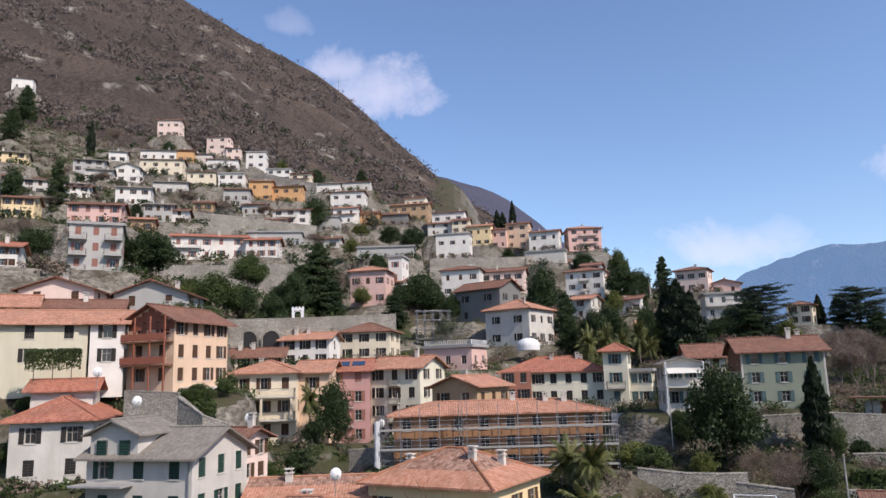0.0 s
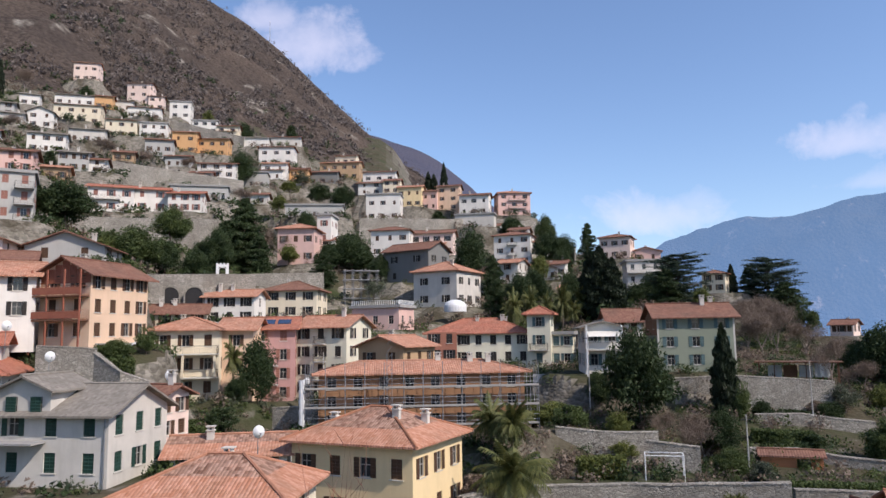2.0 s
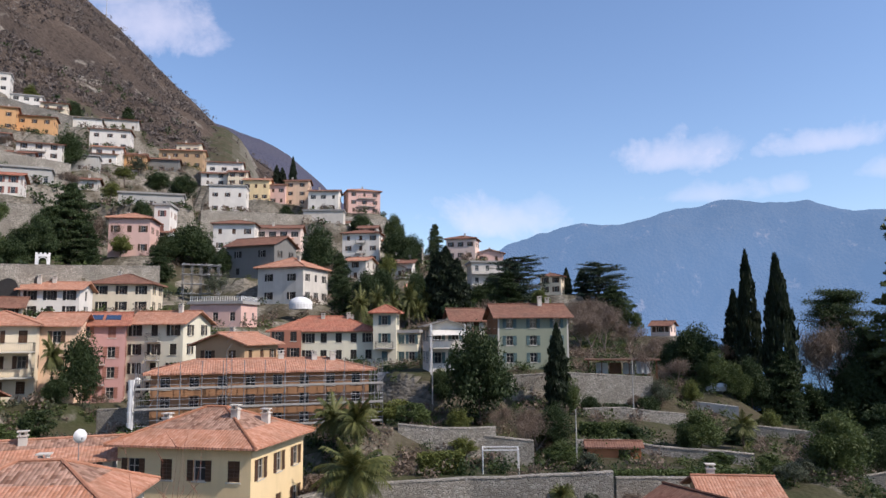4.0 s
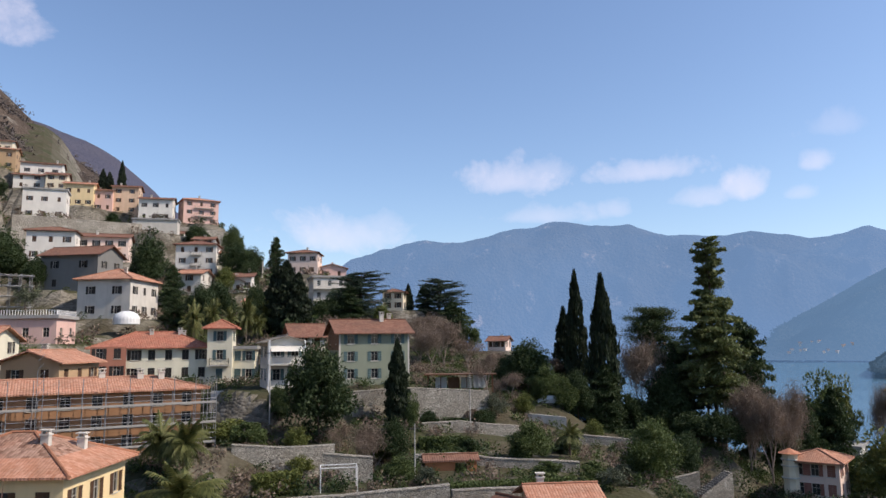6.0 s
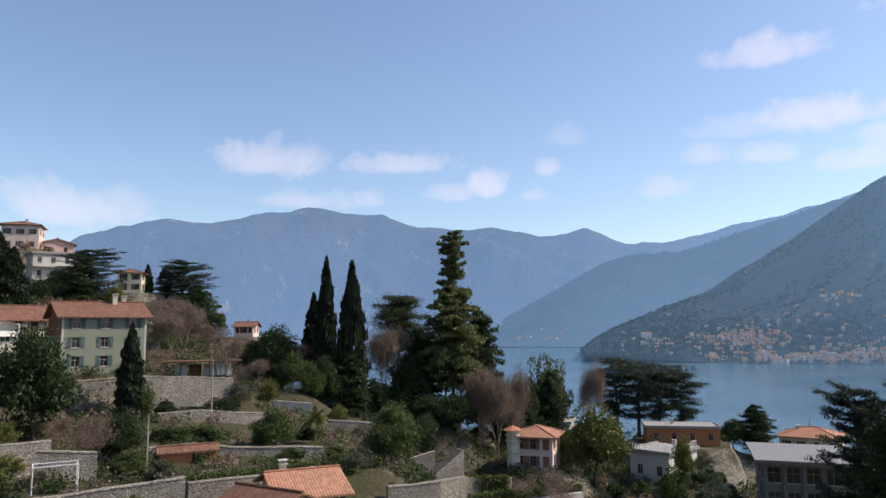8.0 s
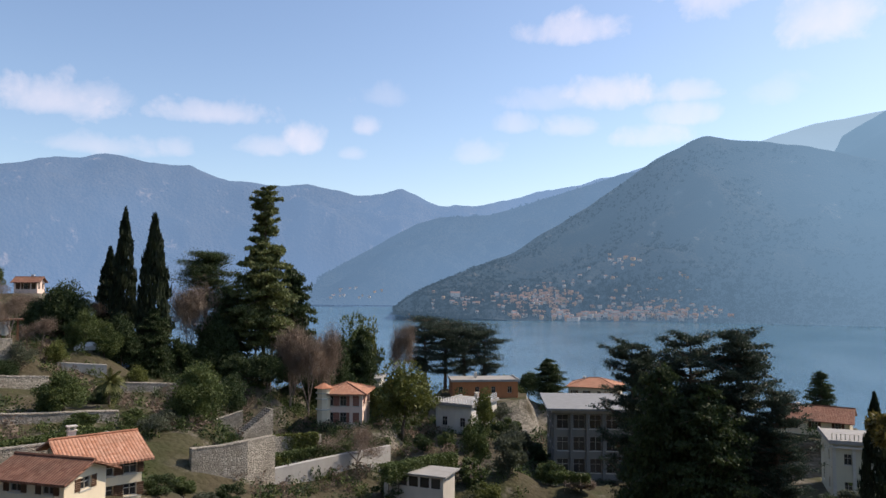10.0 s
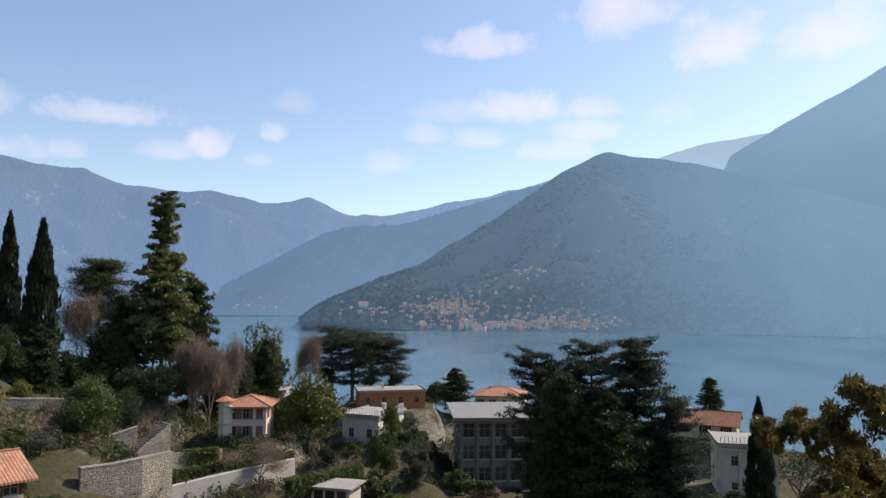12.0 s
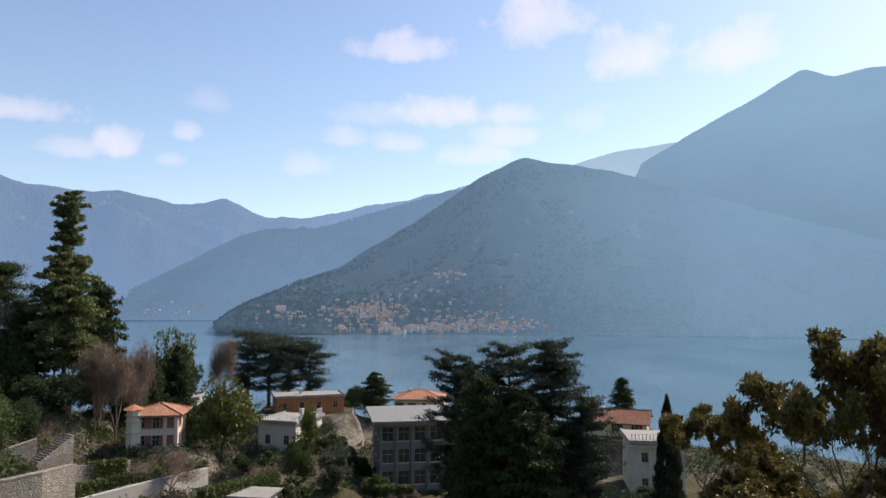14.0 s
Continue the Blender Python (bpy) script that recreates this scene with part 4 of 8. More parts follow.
plant("round", -3.25, 170, 15.0, 7.4, 8.0, 0)
plant("cypress", 4.45, 300, 61.9, 7.4, 3.1, 0)
plant("cypress", 4.90, 300, 61.8, 6.4, 3.1, 0)
plant("cypress", 5.72, 300, 61.5, 11.5, 3.1, 0)
plant("round", 11.17, 245, 32.7, 7.7, 9.6, 0)
plant("round", 13.86, 215, 22.3, 8.3, 10.1, 0)
plant("round", 15.13, 225, 23.0, 7.7, 8.8, 0)
plant("round", 13.74, 255, 32.4, 9.9, 8.0, 1)
plant("olive", -5.63, 280, 57.3, 8.0, 8.8, 0)
plant("round", 11.65, 145, 4.2, 8.3, 6.8, 0)
plant("round", 12.74, 160, 5.8, 8.5, 7.5, 0)
plant("olive", 0.05, 150, 7.7, 4.7, 5.9, 0)
plant("round", 0.56, 168, 13.9, 5.3, 5.3, 2)
plant("light", -16.75, 86, -4.1, 5.6, 3.4, 0)
plant("round", -18.74, 84, -3.9, 3.3, 4.0, 1)
plant("bush", -28.19, 88, 2.3, 2.4, 4.8, 0)
plant("bush", -29.55, 88, 2.3, 1.9, 4.1, 0)
plant("bush", -30.80, 82, 0.3, 2.4, 3.9, 0)
plant("bush", -13.43, 80, -10.0, 2.8, 3.8, 0)
plant("bush", -11.37, 84, -10.1, 3.6, 4.0, 1)
plant("bush", 12.99, 78, -8.6, 2.8, 4.3, 2)
plant("bush", 14.96, 76, -9.5, 2.7, 3.6, 0)
plant("round", 17.45, 90, -9.3, 5.1, 3.5, 0)
plant("bush", -14.82, 66, -10.5, 1.8, 3.1, 1)
plant("bush", 7.89, 62, -13.6, 2.3, 3.4, 4)
plant("palm", 26.55, 56, -14.0, 2.7, 2.0, 1)
plant("bush", 18.09, 56, -13.9, 2.3, 3.1, 1)
plant("bush", 29.43, 56, -13.4, 1.8, 2.4, 0)
plant("bare", 23.72, 78, -14.1, 6.3, 4.9, 1)
plant("round", 26.31, 78, -11.6, 4.1, 3.7, 0)
plant("bush", 28.89, 60, -14.3, 2.0, 2.4, 3)
plant("palm", 26.71, 60, -14.5, 2.4, 2.1, 1)
plant("bare", 31.72, 62, -15.2, 2.5, 3.4, 1)
plant("round", -11.86, 160, 14.0, 9.9, 6.9, 0)
plant("conifer", -8.81, 165, 13.0, 10.3, 7.8, 1)
plant("round", -13.56, 150, 11.4, 6.3, 7.1, 0)
plant("light", -6.60, 168, 14.4, 7.3, 6.6, 1)
plant("round", -15.68, 145, 12.7, 6.6, 6.8, 0)
plant("conifer", -3.94, 160, 11.7, 6.9, 6.9, 1)
plant("round", -0.79, 175, 14.6, 7.6, 6.2, 0)
plant("light", -19.78, 138, 13.2, 5.1, 6.5, 1)
plant("round", -31.64, 230, 53.2, 8.2, 7.2, 0)
plant("conifer", -31.93, 330, 102.2, 12.0, 10.4, 1)
plant("round", -21.37, 345, 103.9, 8.2, 8.1, 0)
plant("light", -12.82, 350, 99.9, 8.6, 8.2, 1)
plant("round", -10.13, 335, 90.5, 8.3, 7.9, 0)
plant("conifer", -6.50, 370, 98.6, 10.8, 8.7, 1)
plant("round", 15.00, 200, 14.4, 9.1, 6.3, 0)
plant("light", 13.28, 190, 12.5, 8.7, 6.7, 1)
plant("round", 15.67, 150, 5.1, 7.8, 5.9, 0)
plant("conifer", 9.72, 150, 4.6, 6.9, 5.9, 1)
plant("round", 20.48, 160, 4.9, 5.8, 6.3, 0)
plant("light", 25.37, 150, 4.0, 5.2, 5.3, 1)
plant("round", 21.68, 180, 6.6, 7.8, 6.4, 0)
plant("conifer", -23.55, 225, 46.3, 6.8, 6.2, 1)
plant("round", -30.03, 145, 23.6, 5.1, 6.8, 0)
plant("light", -26.41, 150, 21.7, 4.3, 4.7, 1)
plant("round", -19.24, 310, 81.9, 7.4, 6.1, 0)
plant("conifer", -16.68, 280, 65.7, 6.7, 8.8, 1)
plant("round", -4.28, 262, 49.3, 6.4, 10.3, 0)
plant("light", -6.54, 268, 52.8, 5.4, 9.5, 1)
plant("round", -2.46, 255, 45.8, 8.3, 10.0, 0)
plant("conifer", 5.22, 262, 39.5, 6.3, 8.2, 1)
plant("round", 7.89, 255, 36.8, 6.1, 8.0, 0)
plant("light", -7.45, 230, 39.7, 5.6, 7.2, 1)
plant("bare", -29.40, 450, 179.9, 13.8, 10.6, 0)
plant("bare", -25.35, 345, 106.4, 11.2, 10.8, 1)
plant("bare", -25.98, 270, 69.0, 6.1, 8.5, 2)
plant("bare", -17.52, 260, 58.8, 6.2, 10.2, 0)
plant("bare", -29.14, 215, 45.2, 6.2, 8.4, 1)
plant("bare", -10.13, 225, 40.7, 5.4, 8.8, 2)
plant("bare", -23.27, 290, 74.1, 5.6, 6.8, 0)
plant("bare", -14.09, 250, 56.0, 5.0, 7.8, 1)
plant("bare", -20.02, 262, 61.8, 6.1, 10.3, 2)
plant("bare", -31.10, 165, 29.0, 5.8, 7.8, 0)
plant("round", 38.05, 112, -7.9, 5.1, 5.3, 1)
plant("bare", 35.40, 112, -7.8, 4.3, 5.3, 0)
plant("light", 36.26, 106, -10.6, 4.0, 4.2, 1)
plant("round", 33.18, 96, -11.7, 3.6, 3.8, 0)
plant("round", 39.35, 112, -9.6, 5.1, 4.8, 1)
plant("bare", 44.43, 90, -14.3, 4.0, 4.2, 0)
plant("light", 41.47, 100, -13.0, 3.3, 3.9, 1)
plant("round", 48.19, 92, -15.2, 4.7, 4.3, 0)
plant("round", 25.40, 80, -11.9, 2.9, 3.8, 1)
plant("bare", 22.03, 82, -11.4, 3.6, 3.9, 0)
plant("light", 18.78, 80, -11.4, 3.4, 3.8, 1)
plant("round", 28.82, 92, -11.1, 3.4, 2.9, 0)

# ---- land, lake and mountains ----
def sheet(name, xyz, mat, smooth=True, wrap=False):
    """A grid of shape (rows, columns, 3) as one mesh object."""
    r, c, _ = xyz.shape
    idx = np.arange(r * c).reshape(r, c)
    if wrap:
        idx = np.concatenate([idx, idx[:, :1]], 1)
    q = np.stack([idx[:-1, :-1], idx[:-1, 1:], idx[1:, 1:], idx[1:, :-1]], -1).reshape(-1, 4)
    me = bpy.data.meshes.new(name)
    me.vertices.add(r * c)
    me.vertices.foreach_set("co", xyz.reshape(-1).astype(np.float32))
    me.loops.add(q.size)
    me.loops.foreach_set("vertex_index", q.reshape(-1).astype(np.int32))
    me.polygons.add(len(q))
    me.polygons.foreach_set("loop_start", np.arange(0, q.size, 4, dtype=np.int32))
    me.polygons.foreach_set("use_smooth", np.full(len(q), smooth))
    me.update(calc_edges=True)
    me.materials.append(mat)
    return new(name, me)


def value_noise(x, y, seed=0):
    """Smooth lattice noise in -1..1, for arrays."""
    xi, yi = np.floor(x).astype(np.int64), np.floor(y).astype(np.int64)
    fx, fy = x - xi, y - yi
    fx, fy = fx * fx * (3 - 2 * fx), fy * fy * (3 - 2 * fy)

    def h(a, b):
        v = (a * 374761393 + b * 668265263 + seed * 982451653) & 0x7FFFFFFF
        v = ((v ^ (v >> 13)) * 1274126177) & 0x7FFFFFFF
        return ((v ^ (v >> 16)) & 0xFFFF) / 32767.5 - 1

    return (h(xi, yi) * (1 - fx) + h(xi + 1, yi) * fx) * (1 - fy) + (h(xi, yi + 1) * (1 - fx) + h(xi + 1, yi + 1) * fx) * fy


def fbm(x, y, octaves=5, seed=0, ridged=False):
    s, a, f = 0.0, 1.0, 1.0
    for k in range(octaves):
        v = value_noise(x * f, y * f, seed + k)
        s = s + a * (1 - 2 * np.abs(v) if ridged else v)
        a, f = a * 0.5, f * 2.03
    return s


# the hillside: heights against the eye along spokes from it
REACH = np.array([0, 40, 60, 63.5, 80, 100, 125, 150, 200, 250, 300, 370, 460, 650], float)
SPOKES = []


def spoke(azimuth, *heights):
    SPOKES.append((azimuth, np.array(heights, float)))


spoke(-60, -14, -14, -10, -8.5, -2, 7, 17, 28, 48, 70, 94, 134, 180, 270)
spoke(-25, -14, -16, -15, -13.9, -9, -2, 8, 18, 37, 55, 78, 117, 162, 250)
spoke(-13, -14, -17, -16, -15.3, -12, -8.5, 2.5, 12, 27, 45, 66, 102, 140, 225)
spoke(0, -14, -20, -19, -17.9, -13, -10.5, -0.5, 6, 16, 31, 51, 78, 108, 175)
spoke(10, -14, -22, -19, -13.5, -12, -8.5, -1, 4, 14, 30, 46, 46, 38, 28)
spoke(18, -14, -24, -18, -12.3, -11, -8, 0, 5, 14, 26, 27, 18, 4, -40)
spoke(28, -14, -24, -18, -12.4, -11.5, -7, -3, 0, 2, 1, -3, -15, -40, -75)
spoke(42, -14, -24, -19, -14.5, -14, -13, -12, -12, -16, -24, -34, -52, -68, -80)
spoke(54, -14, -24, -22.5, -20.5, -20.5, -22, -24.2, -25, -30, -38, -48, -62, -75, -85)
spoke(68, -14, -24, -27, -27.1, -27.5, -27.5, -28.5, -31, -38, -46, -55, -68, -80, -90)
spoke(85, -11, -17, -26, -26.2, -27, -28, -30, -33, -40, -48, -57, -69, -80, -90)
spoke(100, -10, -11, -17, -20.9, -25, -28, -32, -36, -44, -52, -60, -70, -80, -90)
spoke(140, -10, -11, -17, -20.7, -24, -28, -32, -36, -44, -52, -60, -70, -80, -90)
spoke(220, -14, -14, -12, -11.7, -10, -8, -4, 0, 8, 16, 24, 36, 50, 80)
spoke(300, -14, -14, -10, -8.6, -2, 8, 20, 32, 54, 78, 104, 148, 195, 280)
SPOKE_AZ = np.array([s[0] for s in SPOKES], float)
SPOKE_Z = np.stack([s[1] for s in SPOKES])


PADS = []
for a, k in HOMES:
    p = polar(a[0]) * a[1]
    spin = radians(a[6] - a[0])
    half = a[4] / 2
    PADS.append((p.x - math.sin(spin) * half, p.y + math.cos(spin) * half, max(a[3], a[4]) * 0.5, a[2] - 0.12, 4.0))
for kind, azimuth, dist, foot, tall, wide, sort in PLANTS:
    if dist < 50:
        continue
    p = polar(azimuth) * dist
    PADS.append((p.x, p.y, 0.6, foot, 0.5))


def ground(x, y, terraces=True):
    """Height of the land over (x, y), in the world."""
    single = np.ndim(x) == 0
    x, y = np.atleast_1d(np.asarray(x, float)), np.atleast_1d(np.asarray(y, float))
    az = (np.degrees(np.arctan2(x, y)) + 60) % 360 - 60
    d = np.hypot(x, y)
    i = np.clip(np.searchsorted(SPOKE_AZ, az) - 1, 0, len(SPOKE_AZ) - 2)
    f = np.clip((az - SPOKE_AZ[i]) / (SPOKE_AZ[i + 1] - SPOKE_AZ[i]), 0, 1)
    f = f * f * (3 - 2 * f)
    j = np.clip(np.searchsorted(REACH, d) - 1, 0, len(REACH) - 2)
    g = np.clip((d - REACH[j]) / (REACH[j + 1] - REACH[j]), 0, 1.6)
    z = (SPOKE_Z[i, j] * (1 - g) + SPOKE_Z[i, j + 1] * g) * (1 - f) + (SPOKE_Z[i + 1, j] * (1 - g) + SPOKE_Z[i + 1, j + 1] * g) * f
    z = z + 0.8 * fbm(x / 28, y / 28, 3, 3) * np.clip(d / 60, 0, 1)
    num, den = np.zeros_like(z), np.zeros_like(z)
    for px_, py_, pr, pz, power in PADS:
        near = (np.abs(x - px_) < pr + 7) & (np.abs(y - py_) < pr + 7)
        if not near.any():
            continue
        wgt = np.clip(1 - (np.hypot(x[near] - px_, y[near] - py_) - pr) / 7.0, 0, 1)
        wgt = (wgt * wgt * (3 - 2 * wgt)) ** 2 * power
        num[near] += wgt * pz
        den[near] += wgt
    most = np.sqrt(np.minimum(den, 1.0))
    pad = num / np.maximum(den, 1e-6)
    if terraces:
        step = 2.6
        k = z / step
        fr = k - np.floor(k)
        riser = np.clip((fr - 0.80) / 0.16, 0, 1)
        cut = step * (np.floor(k) + 0.22 * fr + (1 - 0.22) * riser * riser * (3 - 2 * riser))
        share = np.clip((26 - az) / 6, 0, 1) * np.clip((d - 105) / 15, 0, 1)
        z = z * (1 - share) + cut * share
    z = z * (1 - most) + pad * most + EYE.z
    return z[0] if single else z


GROUND = terrain_mat("hillside_ground", (0.050, 0.058, 0.024), (0.085, 0.070, 0.046), (0.215, 0.192, 0.155))
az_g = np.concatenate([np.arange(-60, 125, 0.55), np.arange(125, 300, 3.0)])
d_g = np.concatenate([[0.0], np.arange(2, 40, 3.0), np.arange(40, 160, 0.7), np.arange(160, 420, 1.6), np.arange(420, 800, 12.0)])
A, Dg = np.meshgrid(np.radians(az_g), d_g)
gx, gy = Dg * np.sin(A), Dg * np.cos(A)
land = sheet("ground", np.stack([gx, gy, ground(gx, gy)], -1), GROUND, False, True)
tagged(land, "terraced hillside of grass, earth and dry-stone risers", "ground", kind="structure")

lake_r = np.array([150.0, 300, 600, 1000, 1600, 2600, 3800, 4900])
la = np.radians(np.arange(0, 360, 6.0))
LA, LR = np.meshgrid(la, lake_r)
lake = sheet("water", np.stack([LR * np.sin(LA), LR * np.cos(LA), 0 * LR], -1), lake_mat(), True, True)
tagged(lake, "calm blue lake water with faint ripples", "lake", kind="structure")


SLOPES = {}


def ridge(name, label, mat, skyline, foot, near, far, relief=30.0, seed=1, bow=1.0, cell=220.0, step=0.25, jag=0.07):
    """A mountainside that climbs from its foot (rise at the near distance) to the skyline (azimuth, rise) at the far distance."""
    az = np.arange(skyline[0][0], skyline[-1][0], step)
    sky_el = np.interp(az, [p[0] for p in skyline], [p[1] for p in skyline])
    sky_el = np.convolve(np.pad(sky_el, 1, "edge"), np.ones(3) / 3, "valid")
    sky_el = sky_el + jag * fbm(az / 1.6, az * 0 + seed, 4, seed + 3)
    foot_el = np.interp(az, [p[0] for p in foot], [p[1] for p in foot])
    rows = np.linspace(0, 1, 90)
    az2, v = np.meshgrid(np.radians(az), rows)
    d = near + (far - near) * v
    top = np.tan(np.radians(sky_el)) * far
    bot = np.tan(np.radians(foot_el)) * near
    z = bot + (top - bot) * v ** bow
    x, y = d * np.sin(az2), d * np.cos(az2)
    amp = relief * np.minimum(v * 4, 1) * (1 - v) ** 0.7
    z = z + amp * fbm(x / cell, y / cell, 5, seed, True) * 0.7
    z = np.minimum(z, d * np.tan(np.radians(sky_el)[None, :])) + EYE.z
    SLOPES[name] = np.stack([x, y, z], -1)
    back = np.stack([x[-1] * 1.2, y[-1] * 1.2, z[-1] * 0 - 5], -1)[None]
    ob = sheet(name, np.concatenate([np.stack([x, y, z], -1), back]), mat)
    return tagged(ob, label, "mountain", kind="structure")


BARE = woods("bare_woodland", (0.082, 0.066, 0.057), (0.135, 0.104, 0.083), (0.30, 0.27, 0.225), 0.58)
ridge("backdrop_hillside", "steep brown wooded mountainside with pale rock outcrops", BARE,
      [(-62, 27), (-41.5, 28.3), (-33.5, 29.0), (-28, 29.1), (-21, 28.1), (-17.4, 26.7), (-13.8, 25.2), (-10.1, 23.7), (-7.4, 21.9), (-4.1, 19.1), (-1.8, 17.1), (0.9, 14.8), (2.7, 13.4), (5.4, 11.7), (9, 9.5), (13, 6.0)],
      [(-62, 15), (-25, 15), (-13, 12.5), (0, 8.5), (6, 4), (13, 0)], 330.0, 900.0, 20.0, 2, 1.05, 110.0, 0.2)
FAR_A = woods("wooded_ridge_purple_haze", (0.10, 0.08, 0.075), (0.13, 0.105, 0.09), (0.3, 0.27, 0.25), 0.7, (0.13, 0.17, 0.31), 0.45, 2.0)
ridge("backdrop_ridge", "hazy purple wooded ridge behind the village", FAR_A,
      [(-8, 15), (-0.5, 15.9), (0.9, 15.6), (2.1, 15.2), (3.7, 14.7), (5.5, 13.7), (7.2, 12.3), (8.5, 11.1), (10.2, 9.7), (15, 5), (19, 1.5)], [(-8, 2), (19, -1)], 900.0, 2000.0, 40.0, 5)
FAR_B = woods("far_mountains_blue_haze", (0.09, 0.085, 0.07), (0.13, 0.115, 0.09), (0.50, 0.37, 0.28), 0.60, (0.20, 0.34, 0.58), 0.67, 4.0)
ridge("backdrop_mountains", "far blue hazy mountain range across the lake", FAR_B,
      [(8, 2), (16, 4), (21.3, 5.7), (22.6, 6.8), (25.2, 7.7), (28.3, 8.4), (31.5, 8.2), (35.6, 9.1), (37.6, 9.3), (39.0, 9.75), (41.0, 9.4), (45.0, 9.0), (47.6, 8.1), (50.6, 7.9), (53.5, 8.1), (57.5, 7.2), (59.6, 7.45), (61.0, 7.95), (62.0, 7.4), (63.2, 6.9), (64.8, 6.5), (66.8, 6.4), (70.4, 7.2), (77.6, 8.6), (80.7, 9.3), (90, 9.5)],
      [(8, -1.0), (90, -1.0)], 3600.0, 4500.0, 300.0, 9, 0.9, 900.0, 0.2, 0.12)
FAR_C = woods("spur_blue_haze", (0.05, 0.055, 0.05), (0.08, 0.08, 0.065), (0.2, 0.2, 0.19), 0.75, (0.155, 0.275, 0.45), 0.64, 3.0)
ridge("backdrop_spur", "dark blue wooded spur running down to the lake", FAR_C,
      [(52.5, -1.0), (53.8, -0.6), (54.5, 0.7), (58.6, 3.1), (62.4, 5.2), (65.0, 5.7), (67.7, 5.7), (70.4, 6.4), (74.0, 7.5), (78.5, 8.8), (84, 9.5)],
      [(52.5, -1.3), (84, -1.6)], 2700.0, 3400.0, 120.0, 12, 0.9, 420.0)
FAR_E = woods("back_ridge_pale_haze", (0.06, 0.065, 0.06), (0.09, 0.09, 0.08), (0.2, 0.2, 0.2), 0.75, (0.29, 0.43, 0.58), 0.80, 3.0)
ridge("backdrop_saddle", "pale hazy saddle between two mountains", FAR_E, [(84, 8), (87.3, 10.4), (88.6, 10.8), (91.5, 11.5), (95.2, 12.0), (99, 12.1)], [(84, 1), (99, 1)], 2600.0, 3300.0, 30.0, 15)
FAR_F = woods("high_mountain_pale_haze", (0.05, 0.06, 0.055), (0.08, 0.085, 0.07), (0.2, 0.2, 0.19), 0.75, (0.170, 0.298, 0.445), 0.78, 3.0, None, 0.04, 0.38)
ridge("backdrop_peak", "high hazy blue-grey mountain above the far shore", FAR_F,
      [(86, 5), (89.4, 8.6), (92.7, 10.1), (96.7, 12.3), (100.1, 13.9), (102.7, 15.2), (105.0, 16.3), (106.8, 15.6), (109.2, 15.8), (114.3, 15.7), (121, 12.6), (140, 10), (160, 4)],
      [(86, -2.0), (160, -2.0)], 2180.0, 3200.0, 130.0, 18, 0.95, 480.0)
# haze colour toward the sun, merged into the emission of hill and trees
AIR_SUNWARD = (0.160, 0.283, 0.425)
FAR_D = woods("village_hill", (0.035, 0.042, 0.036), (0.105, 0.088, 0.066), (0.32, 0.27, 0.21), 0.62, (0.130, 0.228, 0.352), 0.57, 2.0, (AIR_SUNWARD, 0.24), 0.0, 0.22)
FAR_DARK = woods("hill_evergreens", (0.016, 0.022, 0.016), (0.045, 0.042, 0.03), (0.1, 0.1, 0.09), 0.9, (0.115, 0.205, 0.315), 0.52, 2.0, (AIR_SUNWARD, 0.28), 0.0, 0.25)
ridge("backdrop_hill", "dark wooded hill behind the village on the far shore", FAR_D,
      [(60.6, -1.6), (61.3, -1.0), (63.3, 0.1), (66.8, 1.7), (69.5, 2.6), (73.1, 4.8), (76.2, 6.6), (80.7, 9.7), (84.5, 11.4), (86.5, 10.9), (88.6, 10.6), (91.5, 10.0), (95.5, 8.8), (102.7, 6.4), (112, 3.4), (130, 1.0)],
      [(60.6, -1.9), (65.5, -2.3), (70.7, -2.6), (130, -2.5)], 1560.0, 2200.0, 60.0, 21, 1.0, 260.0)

# ---- builders ----
def part(name, bm, material, parent=None, label=""):
    """Links a bmesh, or a ready mesh, as one object under a thing or a part."""
    if isinstance(bm, bmesh.types.BMesh):
        me = bpy.data.meshes.new(name)
        bm.to_mesh(me)
        bm.free()
        for m in material if isinstance(material, (list, tuple)) else [material]:
            me.materials.append(m)
    else:
        me = bm
    ob = new(name, me)
    ob.parent = parent
    if label:
        tagged(ob, label)
    return ob


def box(bm, lo, hi, mat=0):
    x0, y0, z0 = lo
    x1, y1, z1 = hi
    v = [bm.verts.new(p) for p in ((x0, y0, z0), (x1, y0, z0), (x1, y1, z0), (x0, y1, z0), (x0, y0, z1), (x1, y0, z1), (x1, y1, z1), (x0, y1, z1))]
    for f in ((3, 2, 1, 0), (4, 5, 6, 7), (0, 1, 5, 4), (1, 2, 6, 5), (2, 3, 7, 6), (3, 0, 4, 7)):
        bm.faces.new([v[i] for i in f]).material_index = mat
    return v


def tube(bm, a, b, r0, r1=None, sides=6, mat=0):
    a, b = Vector(a), Vector(b)
    r1 = r0 if r1 is None else r1
    w = (b - a).normalized()
    u = w.orthogonal().normalized()
    v = w.cross(u)
    ra, rb = [], []
    for k in range(sides):
        c = math.cos(2 * math.pi * k / sides) * u + math.sin(2 * math.pi * k / sides) * v
        ra.append(bm.verts.new(a + c * r0))
        rb.append(bm.verts.new(b + c * r1))
    for k in range(sides):
        j = (k + 1) % sides
        bm.faces.new((ra[k], ra[j], rb[j], rb[k])).material_index = mat
    bm.faces.new(ra[::-1]).material_index = mat
    bm.faces.new(rb).material_index = mat


